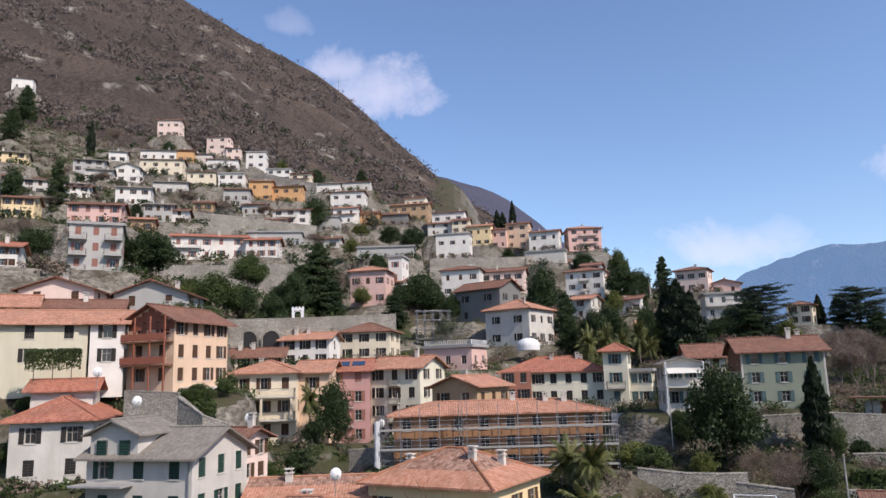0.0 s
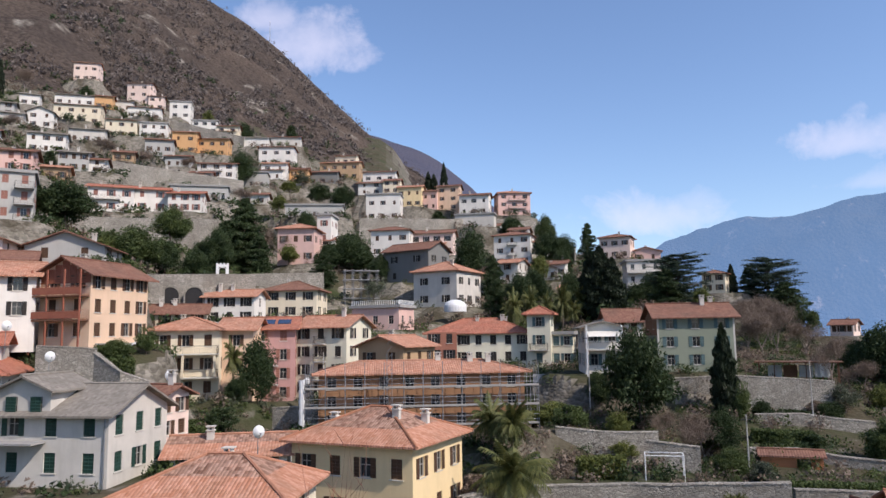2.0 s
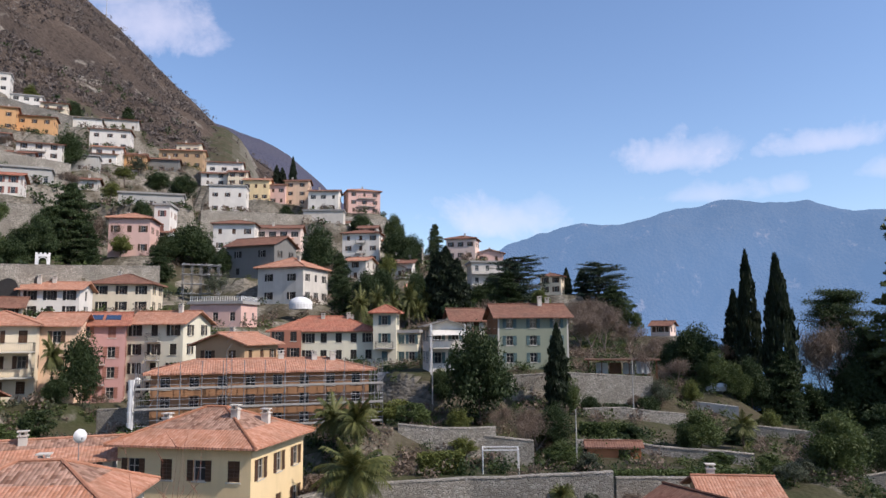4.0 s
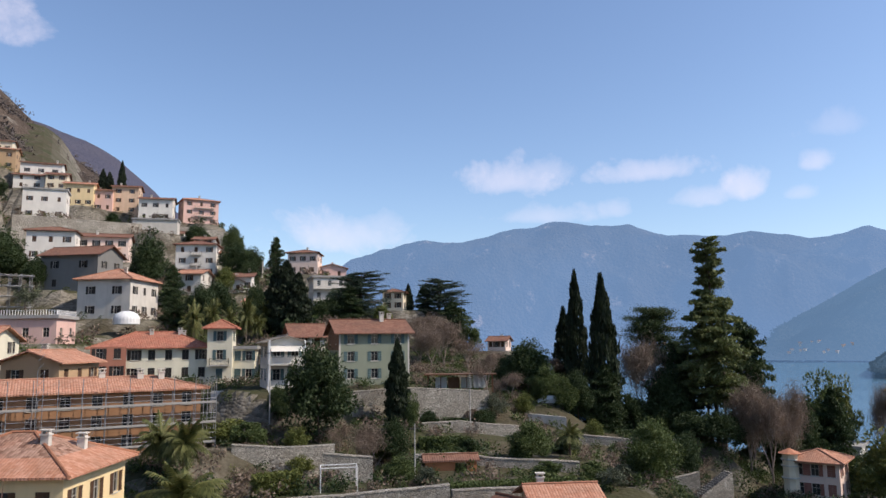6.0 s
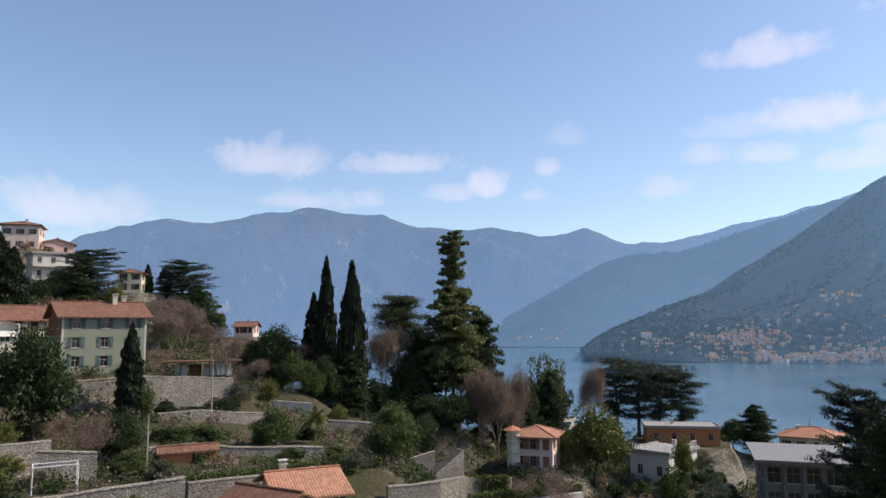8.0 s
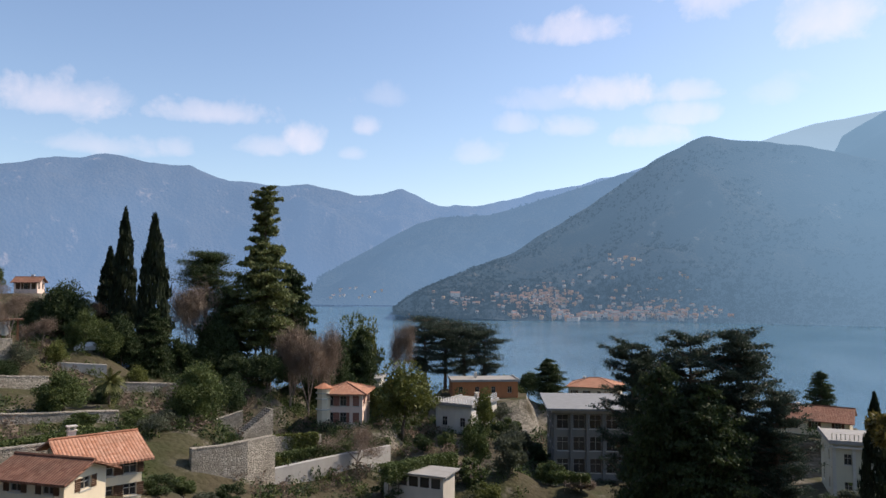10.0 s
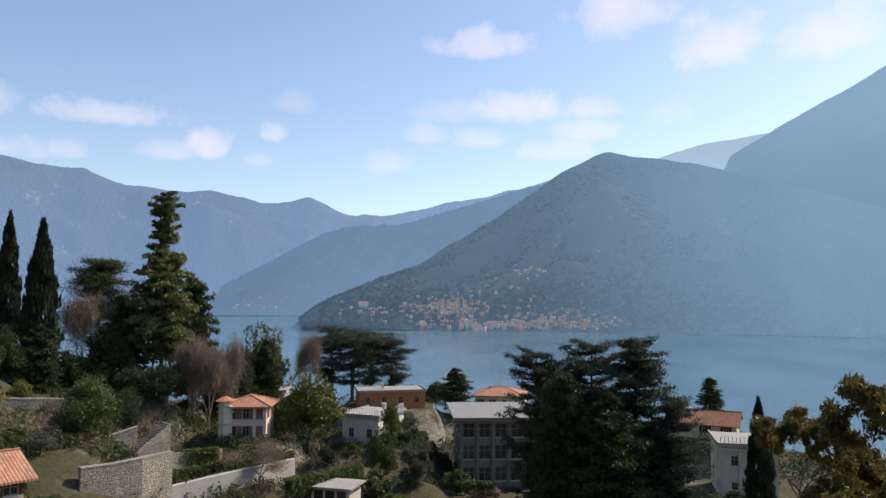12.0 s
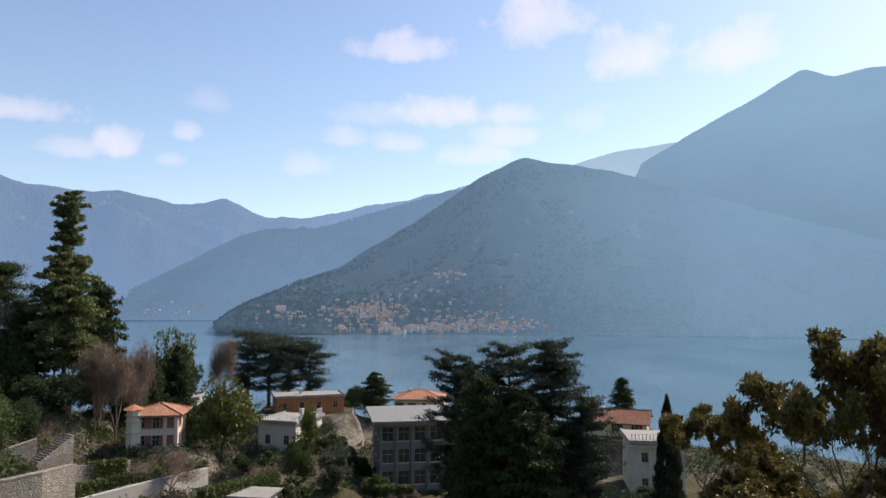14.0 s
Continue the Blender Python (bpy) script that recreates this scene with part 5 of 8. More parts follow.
def wall_face(bm, o, u, width, low, high, holes, inward, deep=0.24):
    """A wall from low to high with rectangular openings (u0, u1, z0, z1) cut through and reveals in them."""
    o, u, inward = Vector(o), Vector(u), Vector(inward)
    us = sorted({0.0, width, *[h[0] for h in holes], *[h[1] for h in holes]})
    zs = sorted({low, high, *[h[2] for h in holes], *[h[3] for h in holes]})
    P = lambda a, z, k=0.0: o + u * a + Vector((0, 0, z)) + inward * k
    cache = {}

    def vert(a, z):
        key = (round(a, 4), round(z, 4))
        if key not in cache:
            cache[key] = bm.verts.new(P(a, z))
        return cache[key]

    for a, b in zip(us, us[1:]):
        for c, d in zip(zs, zs[1:]):
            m, n = (a + b) / 2, (c + d) / 2
            if any(h[0] < m < h[1] and h[2] < n < h[3] for h in holes):
                continue
            bm.faces.new((vert(a, c), vert(b, c), vert(b, d), vert(a, d)))
    for a, b, c, d in holes:
        ring = [(a, c), (b, c), (b, d), (a, d)]
        for (p, q), (r, s) in zip(ring, ring[1:] + ring[:1]):
            bm.faces.new([bm.verts.new(t) for t in (P(p, q), P(p, q, deep), P(r, s, deep), P(r, s))])


def slope(bm, uvl, pts, eave):
    """One roof face; tile coordinates run along the eave and up the slope."""
    vs = [bm.verts.new(p) for p in pts]
    f = bm.faces.new(vs)
    e = Vector(eave).normalized()
    n = f.normal if f.normal.length else (vs[1].co - vs[0].co).cross(vs[2].co - vs[0].co).normalized()
    f.normal_update()
    n = f.normal
    up = n.cross(e)
    for loop in f.loops:
        loop[uvl].uv = (loop.vert.co.dot(e), loop.vert.co.dot(up) - min(v.co.dot(up) for v in vs))
    return f


def roof_mesh(kind, w, d, h, pitch, over=0.55, thick=0.16):
    bm = bmesh.new()
    uvl = bm.loops.layers.uv.new("UVMap")
    t = math.tan(radians(pitch))
    x0, x1, y0, y1 = -w / 2 - over, w / 2 + over, -over, d + over
    if kind in ("gable", "front"):
        swap = kind == "front"
        if swap:
            a0, a1, b0, b1 = y0, y1, x0, x1
        else:
            a0, a1, b0, b1 = x0, x1, y0, y1
        mid, top, low = (b0 + b1) / 2, h + (b1 - b0) / 2 * t - over * t, h - over * t
        P = (lambda a, b, z: Vector((b, a, z))) if swap else (lambda a, b, z: Vector((a, b, z)))
        e = (0, 1, 0) if swap else (1, 0, 0)
        k = thick
        for s0, s1 in ((b0, mid), (b1, mid)):
            pts = [P(a0, s0, low + k), P(a1, s0, low + k), P(a1, s1, top + k), P(a0, s1, top + k)]
            nrm = (pts[1] - pts[0]).cross(pts[3] - pts[0])
            slope(bm, uvl, pts if nrm.z > 0 else pts[::-1], e)
            und = [P(a0, s0, low), P(a1, s0, low), P(a1, s1, top), P(a0, s1, top)]
            slope(bm, uvl, und[::-1] if nrm.z > 0 else und, e)
            for a in (a0, a1):
                slope(bm, uvl, [P(a, s0, low), P(a, s1, top), P(a, s1, top + k), P(a, s0, low + k)], (0, 0, 1))
            slope(bm, uvl, [P(a0, s0, low), P(a1, s0, low), P(a1, s0, low + k), P(a0, s0, low + k)], e)
        # ridge tiles
        n = max(2, int((a1 - a0) / 0.45))
        for i in range(n):
            p, q = a0 + (a1 - a0) * i / n, a0 + (a1 - a0) * (i + 1.05) / n
            tube(bm, P(p, mid, top + k + 0.01), P(q, mid, top + k + 0.03), 0.13, 0.11, 6)
    elif kind == "hip":
        W, D = x1 - x0, y1 - y0
        s = min(W, D) / 2
        low, top = h - 0.05, h + s * t
        k = thick
        if W >= D:
            r0, r1 = Vector((x0 + s, (y0 + y1) / 2, top + k)), Vector((x1 - s, (y0 + y1) / 2, top + k))
        else:
            r0, r1 = Vector(((x0 + x1) / 2, y0 + s, top + k)), Vector(((x0 + x1) / 2, y1 - s, top + k))
        a, b, c, e = [Vector((x, y, low + k)) for x, y in ((x0, y0), (x1, y0), (x1, y1), (x0, y1))]
        if W >= D:
            sides = [([a, b, r1, r0], (1, 0, 0)), ([b, c, r1], (0, 1, 0)), ([c, e, r0, r1], (-1, 0, 0)), ([e, a, r0], (0, -1, 0))]
            hips = [(a, r0), (e, r0), (b, r1), (c, r1)]
        else:
            sides = [([a, b, r0], (1, 0, 0)), ([b, c, r1, r0], (0, 1, 0)), ([c, e, r1], (-1, 0, 0)), ([e, a, r0, r1], (0, -1, 0))]
            hips = [(a, r0), (b, r0), (c, r1), (e, r1)]
        for pts, ev in sides:
            clean = [p for i, p in enumerate(pts) if (p - pts[i - 1]).length > 1e-4]
            slope(bm, uvl, clean, ev)
        ring = [a, b, c, e]
        dn = Vector((0, 0, -k))
        for p, q in zip(ring, ring[1:] + ring[:1]):
            slope(bm, uvl, [p + dn, q + dn, q, p], q - p)
        slope(bm, uvl, [p + dn for p in ring[::-1]], (1, 0, 0))
        for p, q in hips + ([(r0, r1)] if (r1 - r0).length > 0.3 else []):
            n = max(2, int((q - p).length / 0.45))
            for i in range(n):
                tube(bm, p.lerp(q, i / n), p.lerp(q, min(1, (i + 1.05) / n)) + Vector((0, 0, 0.02)), 0.13, 0.11, 6)
    else:
        box(bm, (x0 + 0.3, y0 + 0.3, h), (x1 - 0.3, y1 - 0.3, h + 0.22))
        box(bm, (x0 + 0.3, y0 + 0.3, h + 0.22), (x1 - 0.3, y0 + 0.55, h + 0.5))
        box(bm, (x0 + 0.3, y0 + 0.55, h + 0.22), (x0 + 0.55, y1 - 0.55, h + 0.5))
        box(bm, (x1 - 0.55, y0 + 0.55, h + 0.22), (x1 - 0.3, y1 - 0.55, h + 0.5))
    return bm


WINDOW_MESH = {}


def window_meshes(ww, wh, shut, state):
    """Frame, pane and shutter meshes of one window size, shared by all alike."""
    key = (round(ww, 2), round(wh, 2), shut, state)
    if key in WINDOW_MESH:
        return WINDOW_MESH[key]
    f = bmesh.new()
    b, c, z1 = 0.055, 0.02, wh * 0.62
    panes = [(b, ww / 2 - c, b, z1 - c), (ww / 2 + c, ww - b, b, z1 - c), (b, ww / 2 - c, z1 + c, wh - b), (ww / 2 + c, ww - b, z1 + c, wh - b)]
    wall_face(f, (-ww / 2, 0.12, 0), (1, 0, 0), ww, 0.0, wh, panes, (0, 1, 0), 0.07)
    bmesh.ops.remove_doubles(f, verts=f.verts, dist=0.001)
    me_f = bpy.data.meshes.new("window")
    f.to_mesh(me_f)
    me_f.materials.append(FRAME)
    p = bmesh.new()
    box(p, (-ww / 2, 0.195, 0), (ww / 2, 0.225, wh))
    me_p = bpy.data.meshes.new("pane")
    p.to_mesh(me_p)
    me_p.materials.append(GLASS)
    me_s = None
    if shut:
        s = bmesh.new()
        sw = ww / 2 - 0.015
        prof = [(0.0, 0.0), (-0.045, 0.0), (-0.045, 0.08)]
        n = 5
        for i in range(n):
            z = 0.08 + (wh - 0.16) * i / n
            prof += [(-0.012, z + 0.01), (-0.042, z + (wh - 0.16) / n * 0.85)]
        prof += [(-0.045, wh - 0.08), (-0.045, wh), (0.0, wh)]
        ra = [s.verts.new((0, y, z)) for y, z in prof]
        rb = [s.verts.new((sw, y, z)) for y, z in prof]
        for i in range(len(prof)):
            j = (i + 1) % len(prof)
            s.faces.new((ra[i], rb[i], rb[j], ra[j]))
        s.faces.new(ra)
        s.faces.new(rb[::-1])
        me_s = bpy.data.meshes.new("shutter")
        s.to_mesh(me_s)
        me_s.materials.append(SHUT[shut])
    k = bmesh.new()
    box(k, (-ww / 2 - 0.10, -0.07, -0.09), (ww / 2 + 0.10, 0.10, -0.005))
    me_k = bpy.data.meshes.new("sill")
    k.to_mesh(me_k)
    me_k.materials.append(TRIM)
    WINDOW_MESH[key] = (me_f, me_p, me_s, me_k)
    return WINDOW_MESH[key]


def put_window(parent, m, ww, wh, shut, state, sills=True):
    me_f, me_p, me_s, me_k = window_meshes(ww, wh, shut, state)
    win = part("window", me_f, None, parent)
    win.matrix_local = m
    part("pane", me_p, None, win)
    if sills:
        part("sill", me_k, None, win)
    if me_s and state != "none":
        sw = ww / 2
        if state == "open":
            spots = ((-ww / 2 - sw, -0.012), (ww / 2 + 0.015, -0.012))
        else:
            spots = ((-ww / 2 + 0.008, 0.10), (0.008, 0.10))
        for x, y in spots:
            sh = part("shutter", me_s, None, win)
            sh.matrix_local = Matrix.Translation((x, y, 0))
    return win


def grid(n, width, storeys, sh, ww, wh, sill=0.95, skip=(), margin=0.0):
    """Openings of n columns on each storey of a wall."""
    out = []
    for s in range(storeys):
        for c in range(n):
            if (c, s) in skip:
                continue
            u = margin + (width - 2 * margin) * (c + 0.5) / n
            z = s * sh + min(sill, sh - wh - 0.25)
            out.append((u - ww / 2, u + ww / 2, z, z + wh))
    return out


def house(az, dist, rise, w, d, h, turn=0.0, storeys=2, cols=3, side=2, roof="hip", tile="orange", wall="cream", shut="brown", pitch=21,
          ww=0.95, wh=1.45, closed=0.35, chimneys=1, label="", name="house", skip=(), deep=3.0, sill=0.95, margin=0.0, over=0.7, group="houses of the village", side_wall=None):
    """A plastered house: its front's foot at that azimuth, distance and height against the eye; turn swings it about."""
    rng = random.Random(round(az * 131 + dist * 17))
    at = polar(az) * dist
    thing = new(name)
    thing.matrix_world = Matrix.Translation((at.x, at.y, EYE.z + rise)) @ Matrix.Rotation(radians(turn - az), 4, "Z")
    sh = h / storeys
    wh = min(wh, sh - 0.7)
    bm = bmesh.new()
    faces = [("front", (-w / 2, 0, 0), (1, 0, 0), w, cols, (0, 1, 0)), ("right", (w / 2, 0, 0), (0, 1, 0), d, side, (-1, 0, 0)),
             ("back", (w / 2, d, 0), (-1, 0, 0), w, 0, (0, -1, 0)), ("left", (-w / 2, d, 0), (0, -1, 0), d, side, (1, 0, 0))]
    for key, o, u, width, n, inward in faces:
        holes = grid(n, width, storeys, sh, ww, wh, sill, skip if key == "front" else (), margin if key == "front" else 0.0)
        wall_face(bm, o, u, width, -deep, h, holes, inward)
        basis = Matrix(((u[0], inward[0], 0, 0), (u[1], inward[1], 0, 0), (0, 0, 1, 0), (0, 0, 0, 1)))
        for a, b, c, e in holes:
            m = Matrix.Translation(Vector(o) + Vector(u) * ((a + b) / 2) + Vector((0, 0, c))) @ basis
            put_window(thing, m, b - a, e - c, shut, "closed" if rng.random() < closed else "open", dist < 120)
    t = math.tan(radians(pitch))
    if roof == "gable":
        for x in (-w / 2, w / 2):
            pts = [(x, 0, h), (x, d, h), (x, d / 2, h + d / 2 * t)]
            bm.faces.new([bm.verts.new(p) for p in (pts if x > 0 else pts[::-1])])
    elif roof == "front":
        for y in (0, d):
            pts = [(-w / 2, y, h), (w / 2, y, h), (0, y, h + w / 2 * t)]
            bm.faces.new([bm.verts.new(p) for p in (pts if y == 0 else pts[::-1])])
    part("wall", bm, WALLS[wall], thing)
    if roof != "none":
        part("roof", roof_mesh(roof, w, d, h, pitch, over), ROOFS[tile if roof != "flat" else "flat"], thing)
    peak = min(w, d) / 2 * t
    for i in range(chimneys):
        x, y = (rng.random() - 0.5) * w * 0.7, d * (0.3 + 0.4 * rng.random())
        c = bmesh.new()
        edge = {"gable": min(y, d - y), "front": w / 2 - abs(x), "hip": min(y, d - y, w / 2 - abs(x))}.get(roof, 0.4 / max(t, 0.1))
        zt = h + edge * t + 0.75 + rng.random() * 0.4
        box(c, (x - 0.28, y - 0.22, h), (x + 0.28, y + 0.22, zt))
        box(c, (x - 0.36, y - 0.30, zt), (x + 0.36, y + 0.30, zt + 0.09))
        for s in (-1, 1):
            box(c, (x + s * 0.2 - 0.06, y - 0.2, zt + 0.09), (x + s * 0.2 + 0.06, y + 0.2, zt + 0.32))
        box(c, (x - 0.38, y - 0.32, zt + 0.32), (x + 0.38, y + 0.32, zt + 0.40))
        part("chimney", c, WALLS["pale"], thing)
    words = {1: "one-storey", 2: "two-storey", 3: "three-storey", 4: "four-storey"}[storeys]
    colour = {"pale": "pale grey", "green": "sage green", "rose": "dusky rose", "rust": "rust orange", "dark": "dark grey", "brown": "red-brown", "olive": "olive cream", "ivory": "ivory"}.get(wall, wall)
    top = {"flat": "a flat roof", "none": "a shared tiled roof"}.get(roof, {"slate": "a grey slab roof", "red": "a red tiled roof", "orange": "an orange tiled roof", "brown": "a brown tiled roof", "mixed": "a patched tiled roof"}[tile])
    blinds = f", {shut} shutters" if shut else ""
    tagged(thing, label or f"{colour} {words} house with {top}{blinds}", "house", group)
    return thing


def on_house(thing, x, y, z):
    return thing.matrix_world @ Vector((x, y, z))

# ---- the village ----
BUILT = {}
ALL_HOMES = HOMES
for a, k in HOMES:
    key = k.get("key")
    made = house(*a, **{n: v for n, v in k.items() if n != "key"})
    if key:
        BUILT[key] = made

# ---- plants ----
NRNG = np.random.RandomState(11)


def quads_mesh(name, corners, mat):
    """Loose leaves (n, corners, 3) as one mesh."""
    n, k = corners.shape[:2]
    me = bpy.data.meshes.new(name)
    me.vertices.add(n * k)
    me.vertices.foreach_set("co", corners.reshape(-1).astype(np.float32))
    me.loops.add(n * k)
    me.loops.foreach_set("vertex_index", np.arange(n * k, dtype=np.int32))
    me.polygons.add(n)
    me.polygons.foreach_set("loop_start", np.arange(0, n * k, k, dtype=np.int32))
    me.update(calc_edges=True)
    me.materials.append(mat)
    return me


def unit(v):
    return v / np.maximum(np.linalg.norm(v, axis=-1, keepdims=True), 1e-6)


def leaf_quads(p, size, aspect=0.55, out=None, lift=0.0, droop=0.0):
    """A pointed leaf or spray of needles at each point, turned at random but leaning outwards."""
    n = len(p)
    a = unit(NRNG.normal(size=(n, 3)) + (0 if out is None else 1.2 * out) + np.array([0, 0, lift - droop]))
    b = unit(np.cross(a, NRNG.normal(size=(n, 3))))
    s = (size * (0.6 + 0.8 * NRNG.rand(n)))[:, None]
    return np.stack([p - a * s * 0.35 - b * s * aspect * 0.55, p - a * s * 0.35 + b * s * aspect * 0.55, p + a * s * 0.65], 1)


def clump_points(centres, radii, per, flat=1.0, shell=0.55):
    """Points scattered in the outer part of clumps."""
    n = len(centres)
    d = unit(NRNG.normal(size=(n, per, 3)))
    r = shell + (1 - shell) * NRNG.rand(n, per, 1)
    off = d * r * np.asarray(radii).reshape(n, 1, 1)
    off[..., 2] *= flat
    return (np.asarray(centres)[:, None] + off).reshape(-1, 3), d.reshape(-1, 3)


def limb_tree(bm, start, heading, length, radius, depth, rng, spread=0.6, tips=None, sides=5, up=0.15):
    """Tapered limbs that fork."""
    a = Vector(start)
    h = Vector(heading).normalized()
    for k in range(2):
        h2 = (h + Vector((rng.uniform(-1, 1), rng.uniform(-1, 1), rng.uniform(-0.6, 1) * 0.6)) * 0.16).normalized()
        b = a + h2 * length / 2
        tube(bm, a, b, radius, radius * 0.82, sides)
        a, h, radius = b, h2, radius * 0.82
    if tips is not None:
        tips.append((a.copy(), depth))
    if depth == 0:
        return
    for k in range(rng.choice((2, 3, 3))):
        t = Vector((rng.uniform(-1, 1), rng.uniform(-1, 1), rng.uniform(-0.5, 0.8))) * spread
        limb_tree(bm, a, h + t + Vector((0, 0, up)), length * rng.uniform(0.62, 0.82), radius * 0.66, depth - 1, rng, spread, tips, max(3, sides - 1), up)


PROTO = {}


def proto(kind, variant):
    """Builds each kind once, about one unit high and one wide, out of sight of nothing: the first use takes it over."""
    rng = random.Random(variant * 37 + len(kind) * 5)
    thing = new({"cypress": "cypress_tree", "fir": "fir_tree", "cedar": "cedar_tree", "flatcedar": "cedar_tree", "palm": "palm_tree", "bare": "bare_tree", "round": "evergreen_tree", "magnolia": "magnolia_tree", "olive": "olive_tree", "bush": "bush", "conifer": "conifer_tree", "pine": "pine_tree", "light": "leafy_tree"}[kind])
    bm = bmesh.new()
    q = None
    leaf = LEAF["dark"]
    bark = BARK
    if kind == "cypress":
        tube(bm, (0, 0, -0.5), (0, 0, 0.9), 0.035, 0.006, 6)
        n = 5200
        z = NRNG.rand(n) ** 0.85 * 0.97 + 0.02
        prof = np.interp(z, [0, 0.06, 0.2, 0.45, 0.7, 0.88, 1.0], [0.45, 0.8, 1.0, 0.92, 0.62, 0.3, 0.02]) * 0.5
        a = NRNG.rand(n) * 2 * np.pi
        wob = 1 + 0.16 * np.sin(a * 3 + z * 25 + variant) + 0.12 * np.sin(z * 60 + a * 2)
        r = prof * wob * (0.72 + 0.28 * NRNG.rand(n))
        p = np.stack([r * np.cos(a), r * np.sin(a), z], -1)
        q = leaf_quads(p, np.full(n, 0.05), 0.5, lift=3.0)
        w = q.mean(1, keepdims=True)
        q[..., :2] = w[..., :2] + (q[..., :2] - w[..., :2]) * 2.4
        leaf = LEAF["cypress"]
    elif kind == "fir":
        tube(bm, (0, 0, -0.3), (0, 0, 0.55), 0.034, 0.02, 7)
        tube(bm, (0, 0, 0.55), (0.004, 0, 0.985), 0.02, 0.003, 6)
        for a in (0.8, 2.9, 4.6):
            tube(bm, (math.cos(a) * 0.07, math.sin(a) * 0.07, -0.3), (math.cos(a) * 0.13, math.sin(a) * 0.13, 0.36), 0.022, 0.012, 6)
        pts, outs = [], []
        tiers = 44
        for i in range(tiers):
            z = 0.23 + 0.755 * (i + rng.uniform(-0.4, 0.4)) / tiers
            reach = np.interp(z, [0.22, 0.3, 0.42, 0.55, 0.66, 0.76, 0.84, 0.92, 1.0], [0.6, 0.95, 1.05, 0.95, 0.62, 0.36, 0.42, 0.44, 0.08]) * 0.5
            for k in range(rng.choice((4, 5)) if z > 0.7 else 7):
                a = rng.uniform(0, 2 * math.pi)
                L = reach * rng.uniform(0.5, 1.15)
                tip = Vector((math.cos(a) * L, math.sin(a) * L, z + L * (rng.uniform(0.0, 0.10) if z > 0.7 else rng.uniform(-0.12, 0.03))))
                tube(bm, (0, 0, z), tip, 0.006, 0.002, 3)
                m = int(50 + 420 * L)
                t = 0.2 + 0.8 * NRNG.rand(m, 1)
                base = np.array([0, 0, z]) * (1 - t) + np.array(tip) * t
                side = np.array([-math.sin(a), math.cos(a), 0]) * (NRNG.rand(m, 1) - 0.5) * L * 0.7 * (1.15 - t * 0.7)
                pts.append(base + side + NRNG.normal(size=(m, 3)) * [0.010, 0.010, 0.0045])
                outs.append(np.tile([math.cos(a), math.sin(a), -0.1], (m, 1)))
        p, o = np.concatenate(pts), np.concatenate(outs)
        q = leaf_quads(p, np.full(len(p), 0.034), 0.55, o)
        w = q.mean(1, keepdims=True)
        q[..., 2:] = w[..., 2:] + (q[..., 2:] - w[..., 2:]) * 0.42
        leaf = LEAF["fir"]
    elif kind == "conifer":
        tube(bm, (0, 0, -0.5), (0, 0, 0.5), 0.045, 0.026, 7)
        tube(bm, (0, 0, 0.5), (0, 0, 0.985), 0.026, 0.004, 6)
        pts, outs = [], []
        tiers = 26
        for i in range(tiers):
            z = 0.06 + 0.92 * (i + rng.uniform(-0.4, 0.4)) / tiers
            reach = np.interp(z, [0.06, 0.25, 0.6, 0.85, 1.0], [0.75, 1.0, 0.78, 0.46, 0.06]) * 0.5
            for k in range(rng.choice((5, 6, 7))):
                a = rng.uniform(0, 2 * math.pi)
                L = reach * rng.uniform(0.5, 1.15)
                tip = Vector((math.cos(a) * L, math.sin(a) * L, z + L * rng.uniform(-0.2, 0.12)))
                tube(bm, (0, 0, z), tip, 0.006, 0.002, 3)
                m = int(40 + 330 * L)
                t = 0.2 + 0.8 * NRNG.rand(m, 1)
                base = np.array([0, 0, z]) * (1 - t) + np.array(tip) * t
                side = np.array([-math.sin(a), math.cos(a), 0]) * (NRNG.rand(m, 1) - 0.5) * L * 0.8 * (1.1 - t * 0.6)
                pts.append(base + side + NRNG.normal(size=(m, 3)) * [0.012, 0.012, 0.012])
                outs.append(np.tile([math.cos(a), math.sin(a), -0.15], (m, 1)))
        p, o = np.concatenate(pts), np.concatenate(outs)
        q = leaf_quads(p, np.full(len(p), 0.03), 0.6, o)
        leaf = LEAF["dark"]
    elif kind in ("cedar", "pine", "flatcedar"):
        lean = rng.uniform(-0.05, 0.05)
        top = Vector((lean, lean, 0.95))
        tube(bm, (0, 0, -0.5), (lean * 0.4, 0, 0.45), 0.032, 0.024, 7)
        tube(bm, (lean * 0.4, 0, 0.45), top, 0.024, 0.006, 6)
        pts = []
        tiers, z0, rises = {"cedar": (26, 0.06, (0.0, 0.24)), "pine": (17, 0.48, (-0.05, 0.15)), "flatcedar": (14, 0.30, (-0.06, 0.14))}[kind]
        levels, spans = {"cedar": ([0.06, 0.3, 0.6, 0.85, 0.98], [0.85, 1.0, 1.0, 0.82, 0.36]), "pine": ([0.5, 0.62, 0.78, 0.9, 0.98], [0.55, 0.95, 0.9, 0.62, 0.2]),
                         "flatcedar": ([0.30, 0.6, 0.84, 0.97], [0.45, 0.75, 1.0, 0.8])}[kind]
